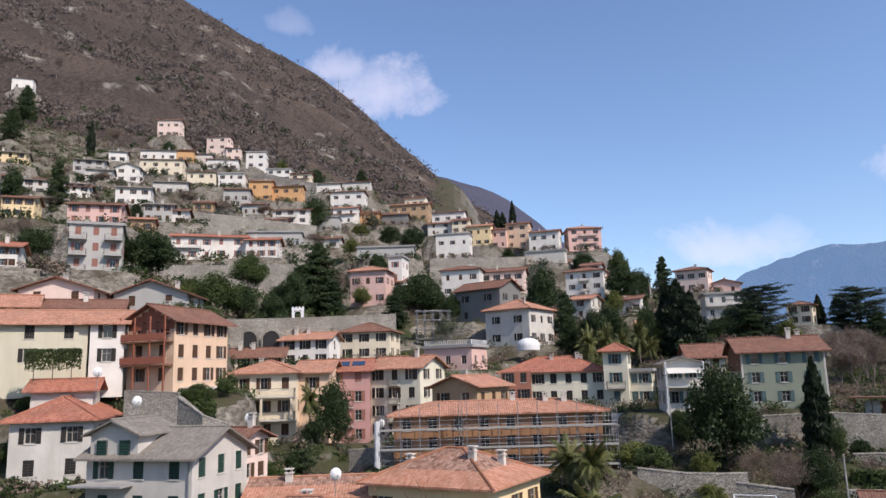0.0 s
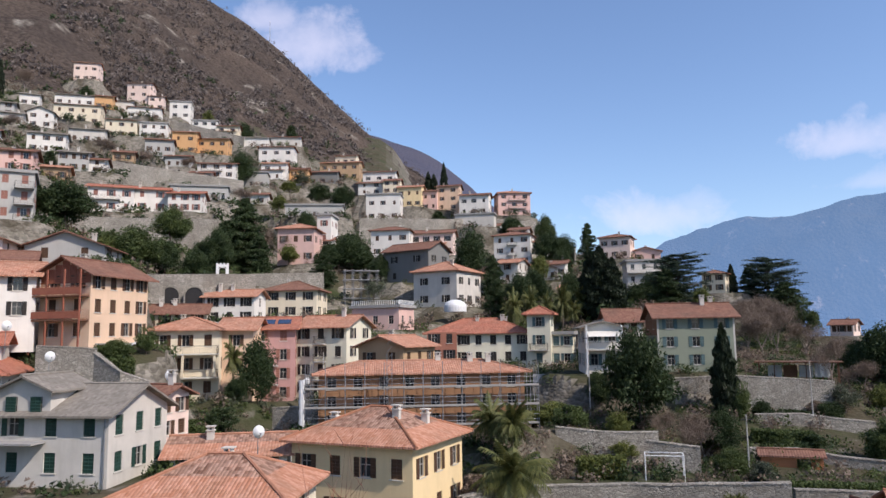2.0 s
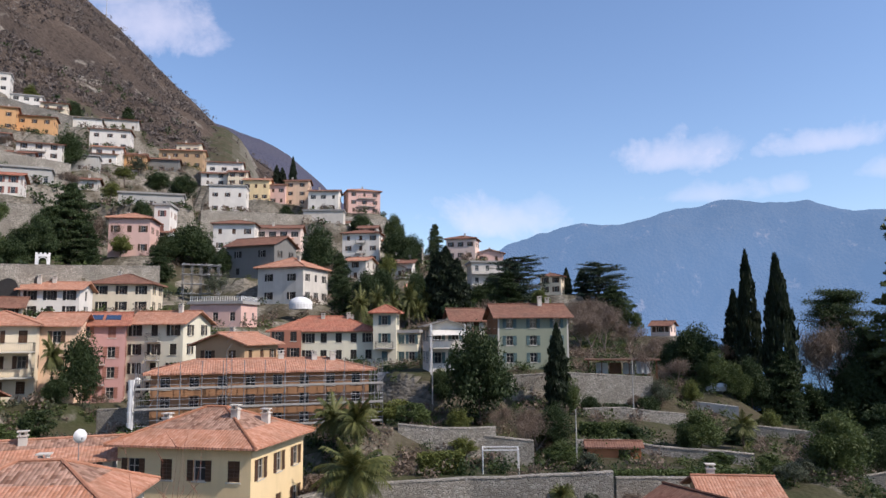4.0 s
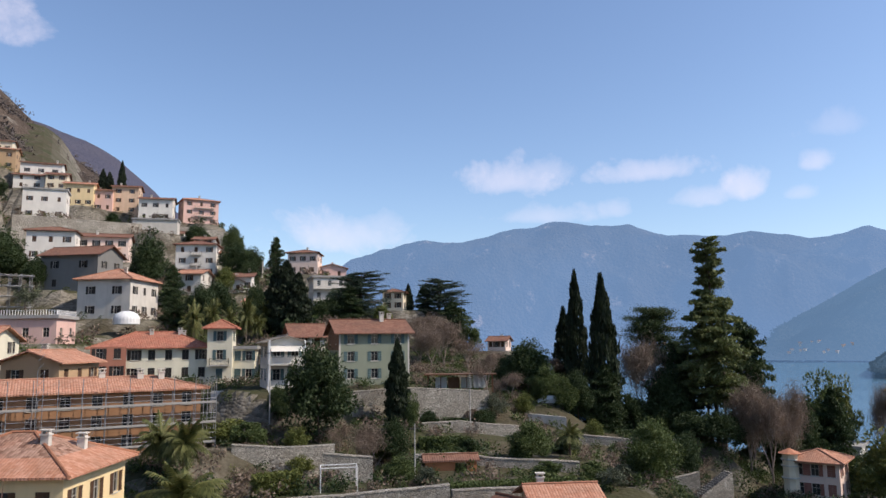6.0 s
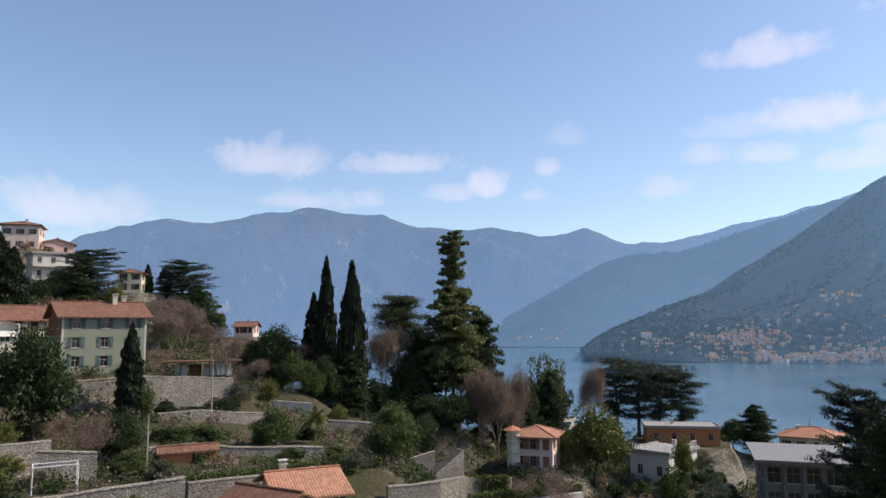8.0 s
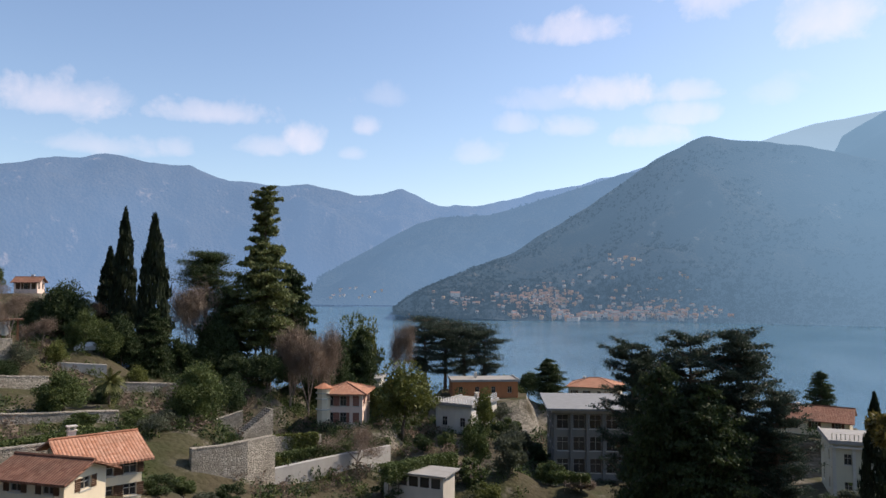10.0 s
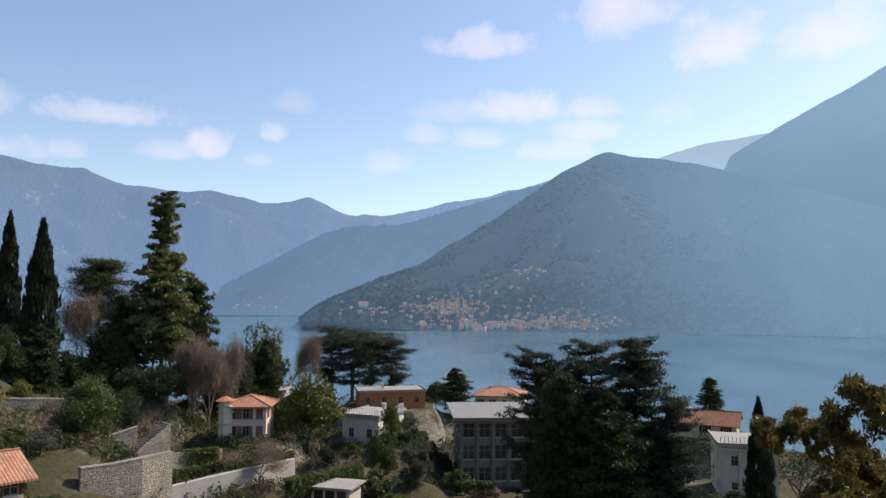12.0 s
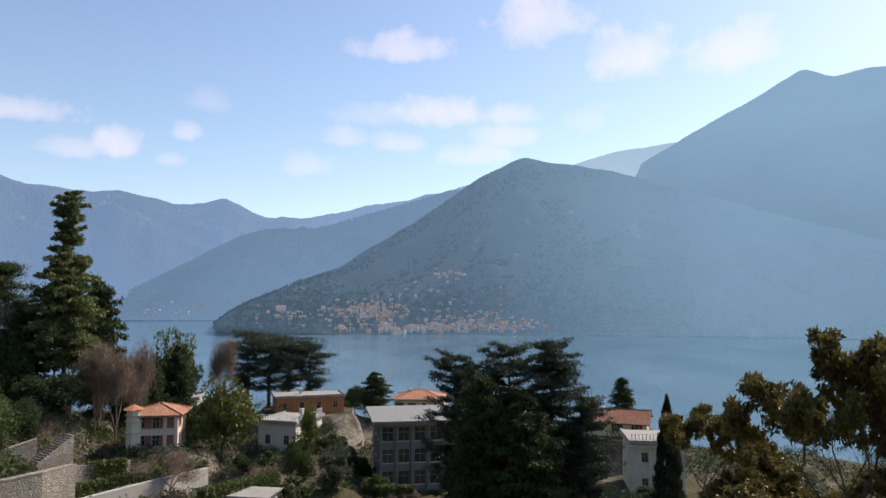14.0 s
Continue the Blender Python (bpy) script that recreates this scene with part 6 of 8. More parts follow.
        for i in range(tiers):
            z = z0 + (0.97 - z0) * (i + rng.uniform(-0.35, 0.35)) / tiers
            reach = np.interp(z, levels, spans) * 0.5
            for k in range(rng.choice((4, 5, 6)) if kind == "cedar" else rng.choice((2, 3, 4)) if z < 0.7 else rng.choice((4, 5))):
                a = rng.uniform(0, 2 * math.pi)
                L = reach * rng.uniform(0.5, 1.12)
                tip = Vector((lean * z + math.cos(a) * L, math.sin(a) * L, z + L * rng.uniform(*rises)))
                mid = Vector((lean * z + math.cos(a) * L * 0.5, math.sin(a) * L * 0.5, (z + tip.z) / 2 + L * (0.04 if kind != "cedar" else -0.03)))
                tube(bm, (lean * z, 0, z), mid, 0.009, 0.006, 4)
                tube(bm, mid, tip, 0.006, 0.002, 3)
                for s in range(8):
                    t = 0.2 + 0.8 * (s + rng.random()) / 8
                    c = (Vector((lean * z, 0, z)).lerp(mid, t * 2) if t < 0.5 else mid.lerp(tip, t * 2 - 1)) + Vector((rng.uniform(-1, 1), rng.uniform(-1, 1), 0)) * L * 0.2
                    off = NRNG.normal(size=(62, 3)) * ([0.034, 0.034, 0.007] if kind == "cedar" else [0.05, 0.05, 0.016])
                    pts.append(np.array(c) + off)
        p = np.concatenate(pts)
        q = leaf_quads(p, np.full(len(p), 0.023), 0.5, lift=0.3 if kind == "cedar" else 0.0)
        w = q.mean(1, keepdims=True)
        q[..., 2:] = w[..., 2:] + (q[..., 2:] - w[..., 2:]) * 0.5
        leaf = LEAF["dark" if kind == "pine" else "cedar"]
    elif kind == "palm":
        for i in range(14):
            z = i / 14 * 0.68
            tube(bm, (0.01 * math.sin(i), 0, z - 0.5 * (i == 0)), (0.01 * math.sin(i + 1), 0, z + 0.68 / 14), 0.045 - 0.001 * i, 0.038 - 0.001 * i, 8)
        qs = []
        for k in range(46):
            a = k * 2.39996 + rng.uniform(-0.2, 0.2)
            rise = rng.uniform(-0.45, 1.3)
            L = rng.uniform(0.42, 0.56)
            prev = Vector((0, 0, 0.68))
            h = Vector((math.cos(a) * math.cos(rise), math.sin(a) * math.cos(rise), math.sin(rise)))
            for s in range(9):
                nxt = prev + h * L / 9
                side = Vector((-math.sin(a), math.cos(a), 0))
                w = 0.15 * math.sin(math.pi * min(1, (s + 1.2) / 9.5)) ** 0.7
                for sg in (-1, 1):
                    for e in (0.0, 0.5):
                        b0 = prev.lerp(nxt, e)
                        b1 = prev.lerp(nxt, e + 0.55)
                        tipp = b1 + side * sg * w + h * 0.05 + Vector((0, 0, -0.05 - 0.25 * w))
                        qs.append([b0, b1, tipp, b0.lerp(tipp, 0.6)])
                prev = nxt
                h = (h + Vector((0, 0, -0.12))).normalized()
        q = np.array([[list(v) for v in f] for f in qs])
        leaf = LEAF["palm"]
    elif kind == "bare":
        tips = []
        tube(bm, (0, 0, -0.5), (0, 0, 0.14), 0.024, 0.02, 7)
        for k in range(3):
            limb_tree(bm, (0, 0, 0.10 + 0.04 * k), (math.cos(k * 2.1 + variant) * 0.45, math.sin(k * 2.1 + variant) * 0.45, 1), 0.23, 0.014, 4, rng, 1.15, tips, 5, 0.25)
        ends = np.array([list(t[0]) for t in tips if t[1] <= 3])
        p = np.repeat(ends, 16, 0) + NRNG.normal(size=(len(ends) * 16, 3)) * 0.06
        q = leaf_quads(p, np.full(len(p), 0.13), 0.035, lift=0.9)
        leaf, bark = LEAF["dry"], PALEBARK
    elif kind == "magnolia":
        tips = []
        tube(bm, (0, 0, -0.5), (0.01, 0, 0.14), 0.03, 0.024, 7)
        for k in range(4):
            limb_tree(bm, (0.01, 0, 0.06 + 0.05 * k), (math.cos(k * 1.7 + variant) * 0.75, math.sin(k * 1.7 + variant) * 0.75, 1), 0.22, 0.014, 4, rng, 0.95, tips, 5, 0.1)
        ends = np.array([list(t[0]) for t in tips if t[1] <= 2])
        ends[:, :2] *= 0.5 / max(0.3, np.percentile(np.abs(ends[:, :2]), 97))
        ends[:, 2] *= 0.93 / np.percentile(ends[:, 2], 99)
        p, o = clump_points(ends, 0.03 + 0.036 * NRNG.rand(len(ends)), 90, 0.85, 0.35)
        q = leaf_quads(p, np.full(len(p), 0.024), 0.6, o)
        leaf = LEAF["magnolia"]
    else:
        fat = {"round": 0.52, "olive": 0.42, "bush": 0.5, "light": 0.44}[kind]
        low = {"round": -0.04, "olive": 0.15, "bush": 0.0, "light": 0.08}[kind]
        tips = []
        if kind != "bush":
            tube(bm, (0, 0, -0.5), (0.01, 0, low + 0.12), 0.034 if low > 0.1 else 0.02, 0.02, 7)
            limb_tree(bm, (0.01, 0, low + 0.1), (0.05, 0, 1), 0.2, 0.02, 3, rng, 0.8, tips)
        else:
            for k in range(4):
                a = k * 1.6
                tube(bm, (0, 0, -0.05), (0.2 * math.cos(a), 0.2 * math.sin(a), 0.5), 0.02, 0.006, 4)
        n = {"round": 56, "olive": 30, "bush": 20, "light": 34}[kind]
        c = unit(NRNG.normal(size=(n, 3))) * (0.35 + 0.6 * NRNG.rand(n, 1))
        mid = (low + 1) / 2
        half = (1 - low) / 2
        taper = 1.0 - 0.35 * np.clip(c[:, 2], -0.2, 1)
        c = np.stack([c[:, 0] * fat * 0.86 * taper, c[:, 1] * fat * 0.86 * taper, mid + c[:, 2] * half * 0.84], -1)
        rad = (0.10 + 0.09 * NRNG.rand(n)) * (1.2 if kind in ("round", "bush") else 0.95)
        per = {"round": 260, "olive": 170, "bush": 260, "light": 170}[kind]
        p, o = clump_points(c, rad, per, 0.85)
        size = {"round": 0.036, "olive": 0.030, "bush": 0.055, "light": 0.038}[kind]
        q = leaf_quads(p, np.full(len(p), size), 0.6, o)
        leaf = LEAF[{"round": "dark", "olive": "olive", "bush": "mid", "light": "mid"}[kind]]
        if kind == "round" and variant % 2:
            leaf = LEAF["mid"]
        if kind == "light" and variant % 2:
            leaf = LEAF["bright"]
        if kind == "bush":
            leaf = LEAF[("mid", "dark", "bright", "olive", "dry")[variant % 5]]
    part("trunk", bm, bark, thing)
    part("crown", quads_mesh("crown", q, leaf), leaf, thing)
    return thing


TREE_WORDS = {
    "cypress": ("tall narrow dark green cypress with dense foliage", "cypress"), "fir": ("tall ragged green fir with a thin top", "fir"),
    "conifer": ("dark green conifer with drooping boughs", "conifer"), "cedar": ("dark blue-green cedar with flat layered boughs", "cedar"),
    "flatcedar": ("tall cedar with bare trunk and flat spreading crown", "cedar"), "pine": ("dark pine with a flat crown on a bare trunk", "pine"), "palm": ("fan palm with a shaggy trunk and arching fronds", "palm"),
    "bare": ("leafless tree with grey-brown forking branches", "tree"), "round": ("dense evergreen tree with a rounded leafy crown", "tree"),
    "magnolia": ("magnolia with bronze and green leathery leaves", "magnolia"), "olive": ("small grey-green olive tree in the garden", "olive tree"),
    "bush": ("leafy garden bush on the terrace", "bush"), "light": ("loose green leafy tree with visible branches", "tree"),
}


def tree(kind, az, dist, rise, height, width, variant=0, ground_it=True, spin=None):
    """One plant: its foot at that azimuth and distance, its size in metres."""
    p = polar(az) * dist
    z = EYE.z + rise
    if ground_it:
        g = float(ground(p.x, p.y))
        if kind == "bush":
            z = g - 0.1
        elif g > z:
            height, z = max(height * 0.6, z + height - g), g - 0.1
        else:
            low = max(g - 0.1, z - 0.12 * height)
            height, z = height + z - low, low
    a = random.Random(round(az * 100 + dist)).uniform(0, 6.28) if spin is None else spin
    m = Matrix.Translation((p.x, p.y, z)) @ Matrix.Rotation(a, 4, "Z") @ Matrix.Diagonal((width, width, height, 1))
    key = (kind, variant)
    if key not in PROTO:
        PROTO[key] = proto(kind, variant)
        PROTO[key].matrix_basis = m
        words, cat = TREE_WORDS[kind]
        tagged(PROTO[key], words, cat, {"bush": "garden bushes", "bare": "leafless trees", "cypress": "cypresses", "cedar": "cedars", "flatcedar": "cedars", "palm": "palms"}.get(kind, "trees"))
        return PROTO[key]
    src = PROTO[key]
    keep = src.matrix_basis.copy()
    src.matrix_basis = Matrix.Identity(4)
    twin = copy_thing(src, m)
    src.matrix_basis = keep
    return twin



# ---- trees and garden plants ----
for a in PLANTS:
    tree(*a)

# ---- walls, hedges and small structures ----
def spot(az, dist, rise):
    p = polar(az) * dist
    return Vector((p.x, p.y, EYE.z + rise))


def run_mesh(line, height, thick, coping=0.0):
    """A wall along a line of (azimuth, distance, height of its top), its foot in the ground."""
    bm = bmesh.new()
    pts = [spot(*p) for p in line]
    fine = []
    for a, b in zip(pts, pts[1:]):
        n = max(1, int((b - a).length / 2.5))
        fine += [a.lerp(b, i / n) for i in range(n)]
    fine.append(pts[-1])
    rng = random.Random(len(fine) * 3 + round(pts[0].x))
    rings = []
    for i, p in enumerate(fine):
        d = (fine[min(i + 1, len(fine) - 1)] - fine[max(i - 1, 0)])
        side = Vector((-d.y, d.x, 0)).normalized() * thick / 2
        low = min(p.z - height, float(ground(p.x, p.y)) - 0.3)
        top = p.z + rng.uniform(-0.06, 0.06)
        lip = side * (1 + coping)
        rings.append([bm.verts.new(q) for q in (
            Vector((p.x - side.x, p.y - side.y, low)), Vector((p.x - side.x, p.y - side.y, top - 0.12)), Vector((p.x - lip.x, p.y - lip.y, top - 0.10)), Vector((p.x - lip.x * 0.9, p.y - lip.y * 0.9, top)),
            Vector((p.x + lip.x * 0.9, p.y + lip.y * 0.9, top)), Vector((p.x + lip.x, p.y + lip.y, top - 0.10)), Vector((p.x + side.x, p.y + side.y, top - 0.12)), Vector((p.x + side.x, p.y + side.y, low)))])
    for r, s in zip(rings, rings[1:]):
        for k in range(8):
            j = (k + 1) % 8
            bm.faces.new((r[k], r[j], s[j], s[k]))
    bm.faces.new(rings[0][::-1])
    bm.faces.new(rings[-1])
    return bm


def stone_wall(line, height, thick):
    tagged(part("retaining_wall", run_mesh(line, height, thick, 0.15), STONE), "grey rubble-stone retaining wall holding up a terrace", "wall", "terrace walls")


def concrete_wall(line, height, thick):
    tagged(part("concrete_wall", run_mesh(line, height, thick, 0.1), CONCRETE), "pale weathered concrete retaining wall", "wall", "terrace walls")


def hedge(line, height, thick, tone="mid"):
    pts = [spot(*p) for p in line]
    thing = new("hedge")
    base = pts[0].copy()
    thing.location = base
    cores = bmesh.new()
    cloud = []
    for a, b in zip(pts, pts[1:]):
        n = int((b - a).length * max(thick, 0.8) * 420 * max(1, height * 0.8))
        n = min(n, 14000)
        t = NRNG.rand(n, 1)
        d = b - a
        side = np.array(Vector((-d.y, d.x, 0)).normalized())
        o = (NRNG.rand(n, 1) - 0.5) * thick
        zz = NRNG.rand(n, 1) ** 0.6 * height
        p = np.array(a) + np.array(d) * t + side * o
        p[:, 2:] += zz - height
        cloud.append(p + NRNG.normal(size=(n, 3)) * 0.05 - np.array(base))
        m = max(2, int(d.length / 1.5))
        for i in range(m):
            c = a.lerp(b, (i + 0.5) / m) - base
            tube(cores, c + Vector((0, 0, -height - 1.0)), c + Vector((0, 0, -0.2)), 0.05, 0.02, 4)
    q = leaf_quads(np.concatenate(cloud), np.full(sum(len(c) for c in cloud), 0.2), 0.75)
    part("leaves", quads_mesh("leaves", q, LEAF[tone]), None, thing)
    part("stems", cores, BARK, thing)
    tagged(thing, "clipped green garden hedge along a terrace", "hedge", "hedges")


def rail(bm, a, b, height=1.0, gap=0.14, r=0.012):
    """A balustrade of thin bars between two points."""
    a, b = Vector(a), Vector(b)
    up = Vector((0, 0, height))
    tube(bm, a + up, b + up, 0.025, None, 4)
    tube(bm, a + up * 0.1, b + up * 0.1, 0.015, None, 4)
    n = max(2, int((b - a).length / gap))
    for i in range(n + 1):
        p = a.lerp(b, i / n)
        tube(bm, p, p + up, r, None, 3)


def balcony(thing, x0, x1, z, deep=1.1, metal=IRON, slab=CONCRETE, face="front", gap=0.16, h=1.0):
    """A slab with a balustrade on the front (along x) or the right side (along y)."""
    bm = bmesh.new()
    box(bm, (x0, -deep, z - 0.16), (x1, -0.004, z))
    b = part("balcony", bm, slab, thing)
    r = bmesh.new()
    rail(r, (x0 + 0.05, -deep + 0.05, z), (x1 - 0.05, -deep + 0.05, z), h, gap)
    rail(r, (x0 + 0.05, -deep + 0.05, z), (x0 + 0.05, -0.05, z), h, gap)
    rail(r, (x1 - 0.05, -deep + 0.05, z), (x1 - 0.05, -0.05, z), h, gap)
    part("railing", r, metal, b)
    return b


def dish(az, dist, rise, r=0.45):
    thing = new("satellite_dish")
    thing.matrix_world = Matrix.Translation(spot(az, dist, rise)) @ Matrix.Rotation(radians(-az + 12), 4, "Z")
    bm = bmesh.new()
    rings = []
    for k in range(5):
        t = k / 4 * r
        rings.append([bm.verts.new((t * math.cos(a), -0.12 + 0.5 * (t * t) / r - 0.3 * r * 0, t * math.sin(a) * 1.08)) for a in np.linspace(0, 2 * np.pi, 20, endpoint=False)])
    for p, q in zip(rings, rings[1:]):
        for i in range(20):
            j = (i + 1) % 20
            bm.faces.new((p[i], p[j], q[j], q[i]))
    part("reflector", bm, WHITE, thing)
    m = bmesh.new()
    tube(m, (0, 0.0, 0), (0, 0.35, -0.1), 0.03, None, 6)
    tube(m, (0, 0.35, 0.1), (0, 0.35, -2.6), 0.03, None, 6)
    part("mast", m, STEEL, thing)
    f = bmesh.new()
    tube(f, (0, 0, -r), (0, -0.55, -0.1), 0.015, None, 4)
    box(f, (-0.05, -0.62, -0.15), (0.05, -0.5, -0.02))
    part("feed_arm", f, STEEL, thing)
    tagged(thing, "white satellite dish on a steel mast", "satellite dish", "satellite dishes")


def pole(az, dist, rise, height=7.0, r=0.09, mat=CONCRETE):
    thing = new("utility_pole")
    thing.location = spot(az, dist, rise)
    bm = bmesh.new()
    tube(bm, (0, 0, -1.5), (0, 0, height), r, r * 0.6, 8)
    part("shaft", bm, mat, thing)
    c = bmesh.new()
    box(c, (-0.6, -0.04, height - 0.5), (0.6, 0.04, height - 0.42))
    part("crossarm", c, IRON, thing)
    tagged(thing, "slim grey utility pole with a short crossarm", "pole", "utility poles")


def arched_opening(bm, x, w, h, y, deep, n=10):
    """A dark vaulted recess: jambs, vault and back, set in front of a wall."""
    pts = [(x - w / 2, 0.0), (x - w / 2, h - w / 2)]
    pts += [(x - w / 2 * math.cos(math.pi * k / n), h - w / 2 + w / 2 * math.sin(math.pi * k / n)) for k in range(1, n)]
    pts += [(x + w / 2, h - w / 2), (x + w / 2, 0.0)]
    outer = [(x + (px_ - x) * 1.18, pz * 1.06 if pz > 0 else 0.0) for px_, pz in pts]
    a = [bm.verts.new((p[0], y - 0.06, p[1])) for p in outer]
    b = [bm.verts.new((p[0], y - 0.06, p[1])) for p in pts]
    c = [bm.verts.new((p[0], y + deep, p[1])) for p in pts]
    for i in range(len(pts) - 1):
        bm.faces.new((a[i], a[i + 1], b[i + 1], b[i]))
        bm.faces.new((b[i], b[i + 1], c[i + 1], c[i]))
    return b


def parked_car(az, dist, rise, turn, paint, label):
    """Hatchback, 4.1 m long, along x."""
    thing = new("parked_car")
    thing.matrix_world = Matrix.Translation(spot(az, dist, rise)) @ Matrix.Rotation(radians(turn - az), 4, "Z")
    prof = [(-2.05, 0.35), (-2.05, 0.75), (-1.85, 0.95), (-1.75, 1.0), (-1.45, 1.42), (-1.1, 1.5), (0.2, 1.5), (0.55, 1.4), (1.1, 1.0), (1.85, 0.85), (2.05, 0.7), (2.05, 0.35)]
    bm = bmesh.new()
    rows = []
    for y, k in ((-0.84, 0.0), (-0.78, 1.0), (0.78, 1.0), (0.84, 0.0)):
        rows.append([bm.verts.new((x, y * (0.86 if z > 1.05 else 1.0), z if k else z - 0.02)) for x, z in prof])
    for p, q in zip(rows, rows[1:]):
        for i in range(len(prof)):
            j = (i + 1) % len(prof)
            bm.faces.new((p[i], p[j], q[j], q[i]))
    bm.faces.new(rows[0][::-1])
    bm.faces.new(rows[-1])
    part("body", bm, paint, thing)
    for y in (-1, 1):
        g = bmesh.new()
        v = [g.verts.new((x, y * 0.738, z)) for x, z in ((-1.5, 1.05), (-1.25, 1.4), (0.25, 1.42), (0.85, 1.05))]
        v2 = [g.verts.new((p.co.x, y * 0.72, p.co.z)) for p in v]
        g.faces.new(v)
        g.faces.new(v2[::-1])
        part("side_window", g, GLASS, thing)
    g = bmesh.new()
    v = [g.verts.new(p) for p in ((0.60, -0.62, 1.39), (0.60, 0.62, 1.39), (1.12, 0.68, 1.01), (1.12, -0.68, 1.01))]
    g.faces.new(v)
    part("windscreen", g, GLASS, thing)
    for x in (-1.3, 1.3):
        for y in (-0.8, 0.8):
            w = bmesh.new()
            tube(w, (x, y - 0.1, 0.31), (x, y + 0.1, 0.31), 0.31, None, 16)
            wheel = part("wheel", w, IRON, thing)
            h = bmesh.new()
            tube(h, (x, y - 0.105, 0.31), (x, y + 0.105, 0.31), 0.19, None, 12)
            part("rim", h, STEEL, wheel)
    tagged(thing, label, "car", "parked cars")
    return thing

# ---- garden walls and hedges ----
stone_wall([(6.58, 56, -12.0), (10.75, 60, -12.1), (19.68, 60.5, -11.8), (30.43, 61, -11.2)], 7.0, 0.6)
stone_wall([(25.44, 60.5, -11.5), (30.26, 61, -11.3)], 7.0, 0.6)
stone_wall([(30.60, 64, -12.2), (36.08, 66, -12.3), (39.84, 68, -12.2)], 4.0, 0.6)
stone_wall([(22.87, 95, -5.6), (27.49, 96, -5.3), (33.55, 99, -6.0)], 6.0, 0.7)
stone_wall([(27.87, 78, -11.3), (30.99, 79, -11.2), (33.69, 79, -11.8), (40.36, 80, -12.3)], 3.2, 0.6)
stone_wall([(28.38, 90, -9.2), (31.43, 91, -9.2), (35.82, 93, -10.0)], 3.0, 0.6)
concrete_wall([(36.36, 106, -9.6), (39.51, 106, -10.3)], 3.2, 0.4)
stone_wall([(40.40, 98, -11.6), (44.20, 99, -12.2), (47.87, 101, -12.5)], 3.0, 0.5)
stone_wall([(14.05, 74, -9.1), (17.55, 74, -9.5), (21.61, 75, -9.6)], 5.0, 0.6)
stone_wall([(20.80, 71, -9.8), (24.55, 71, -10.3)], 5.0, 0.6)
stone_wall([(40.86, 76, -14.1), (44.18, 86, -15.4), (46.98, 89, -15.4), (48.96, 90, -14.6)], 4.0, 0.5)
stone_wall([(45.31, 70, -14.6), (49.26, 72, -14.6), (51.26, 75, -14.7)], 6.5, 0.6)
concrete_wall([(49.82, 74, -18.1), (55.62, 80, -18.2), (60.15, 88, -18.9)], 5.0, 0.5)
stone_wall([(50.21, 82, -16.3), (54.82, 86, -17.0)], 4.5, 0.5)
concrete_wall([(12.47, 98, -5.3), (16.88, 97, -5.4)], 2.2, 0.4)
stone_wall([(12.41, 96, -6.6), (17.22, 95, -6.6)], 4.0, 0.5)
stone_wall([(-23.72, 82, -0.4), (-20.06, 80, -0.7)], 4.5, 0.6)
stone_wall([(-17.29, 124, 7.2), (-17.00, 128, 10.7), (-9.1, 130, 11.2)], 6.0, 0.8)
stone_wall([(-9.3, 149, 12.8), (-3.92, 152, 13.4)], 4.0, 0.8)
stone_wall([(-22.27, 170, 26.5), (-19.88, 172, 26.7), (-11.88, 175, 27.8)], 4.0, 0.6)
stone_wall([(-1.12, 232, 38.1), (5.25, 240, 39.0), (9.72, 262, 42.2), (13.64, 270, 41.7)], 5.0, 0.6)
stone_wall([(-20.83, 225, 52.0), (-15.82, 230, 51.4), (-10.13, 240, 51.1)], 3.5, 0.6)
stone_wall([(-20.58, 345, 109.2), (-15.45, 335, 97.2), (-10.13, 320, 87.8)], 4.0, 0.6)
stone_wall([(12.70, 240, 32.6), (16.03, 225, 26.2)], 4.0, 0.6)
stone_wall([(6.36, 185, 14.6), (9.84, 170, 11.0)], 4.0, 0.6)
stone_wall([(-7.6, 84, -7.7), (-4.6, 82, -7.5), (-2.2, 82, -7.6)], 4.0, 0.6)
stone_wall([(-20.05, 80, -1.1), (-18.36, 77, -3.0), (-15.12, 78, -4.7)], 4.0, 0.6)
hedge([(30.51, 65, -11.9), (36.07, 69, -12.3), (39.83, 72, -12.5)], 1.1, 0.9)
hedge([(28.08, 84, -10.2), (32.08, 85, -10.4)], 2.2, 1.4)
hedge([(50.23, 79, -17.7), (55.05, 84, -17.9), (60.15, 90, -18.4)], 1.3, 1.0)
hedge([(51.17, 83, -16.3), (54.68, 85, -16.6)], 2.6, 0.5, "bright")
hedge([(-30.13, 86, 4.0), (-26.67, 86, 4.1)], 2.2, 0.8)
hedge([(15.61, 66, -10.8), (19.09, 67, -10.7)], 2.2, 1.6, "bright")
hedge([(59.74, 70, -16.9), (63.53, 76, -17.4), (65.25, 80, -18.0)], 1.8, 1.2)
hedge([(73.15, 88, -21.8), (75.80, 88, -21.9)], 1.2, 1.0)
hedge([(-19.96, 82, -1.8), (-17.59, 83, -1.9)], 2.5, 1.5)

# ---- house details ----
def dims(key):
    """Width, depth, height and storeys of a house."""
    for a, k in ALL_HOMES:
        if k.get("key") == key:
            return a[3], a[4], a[5], k["storeys"]


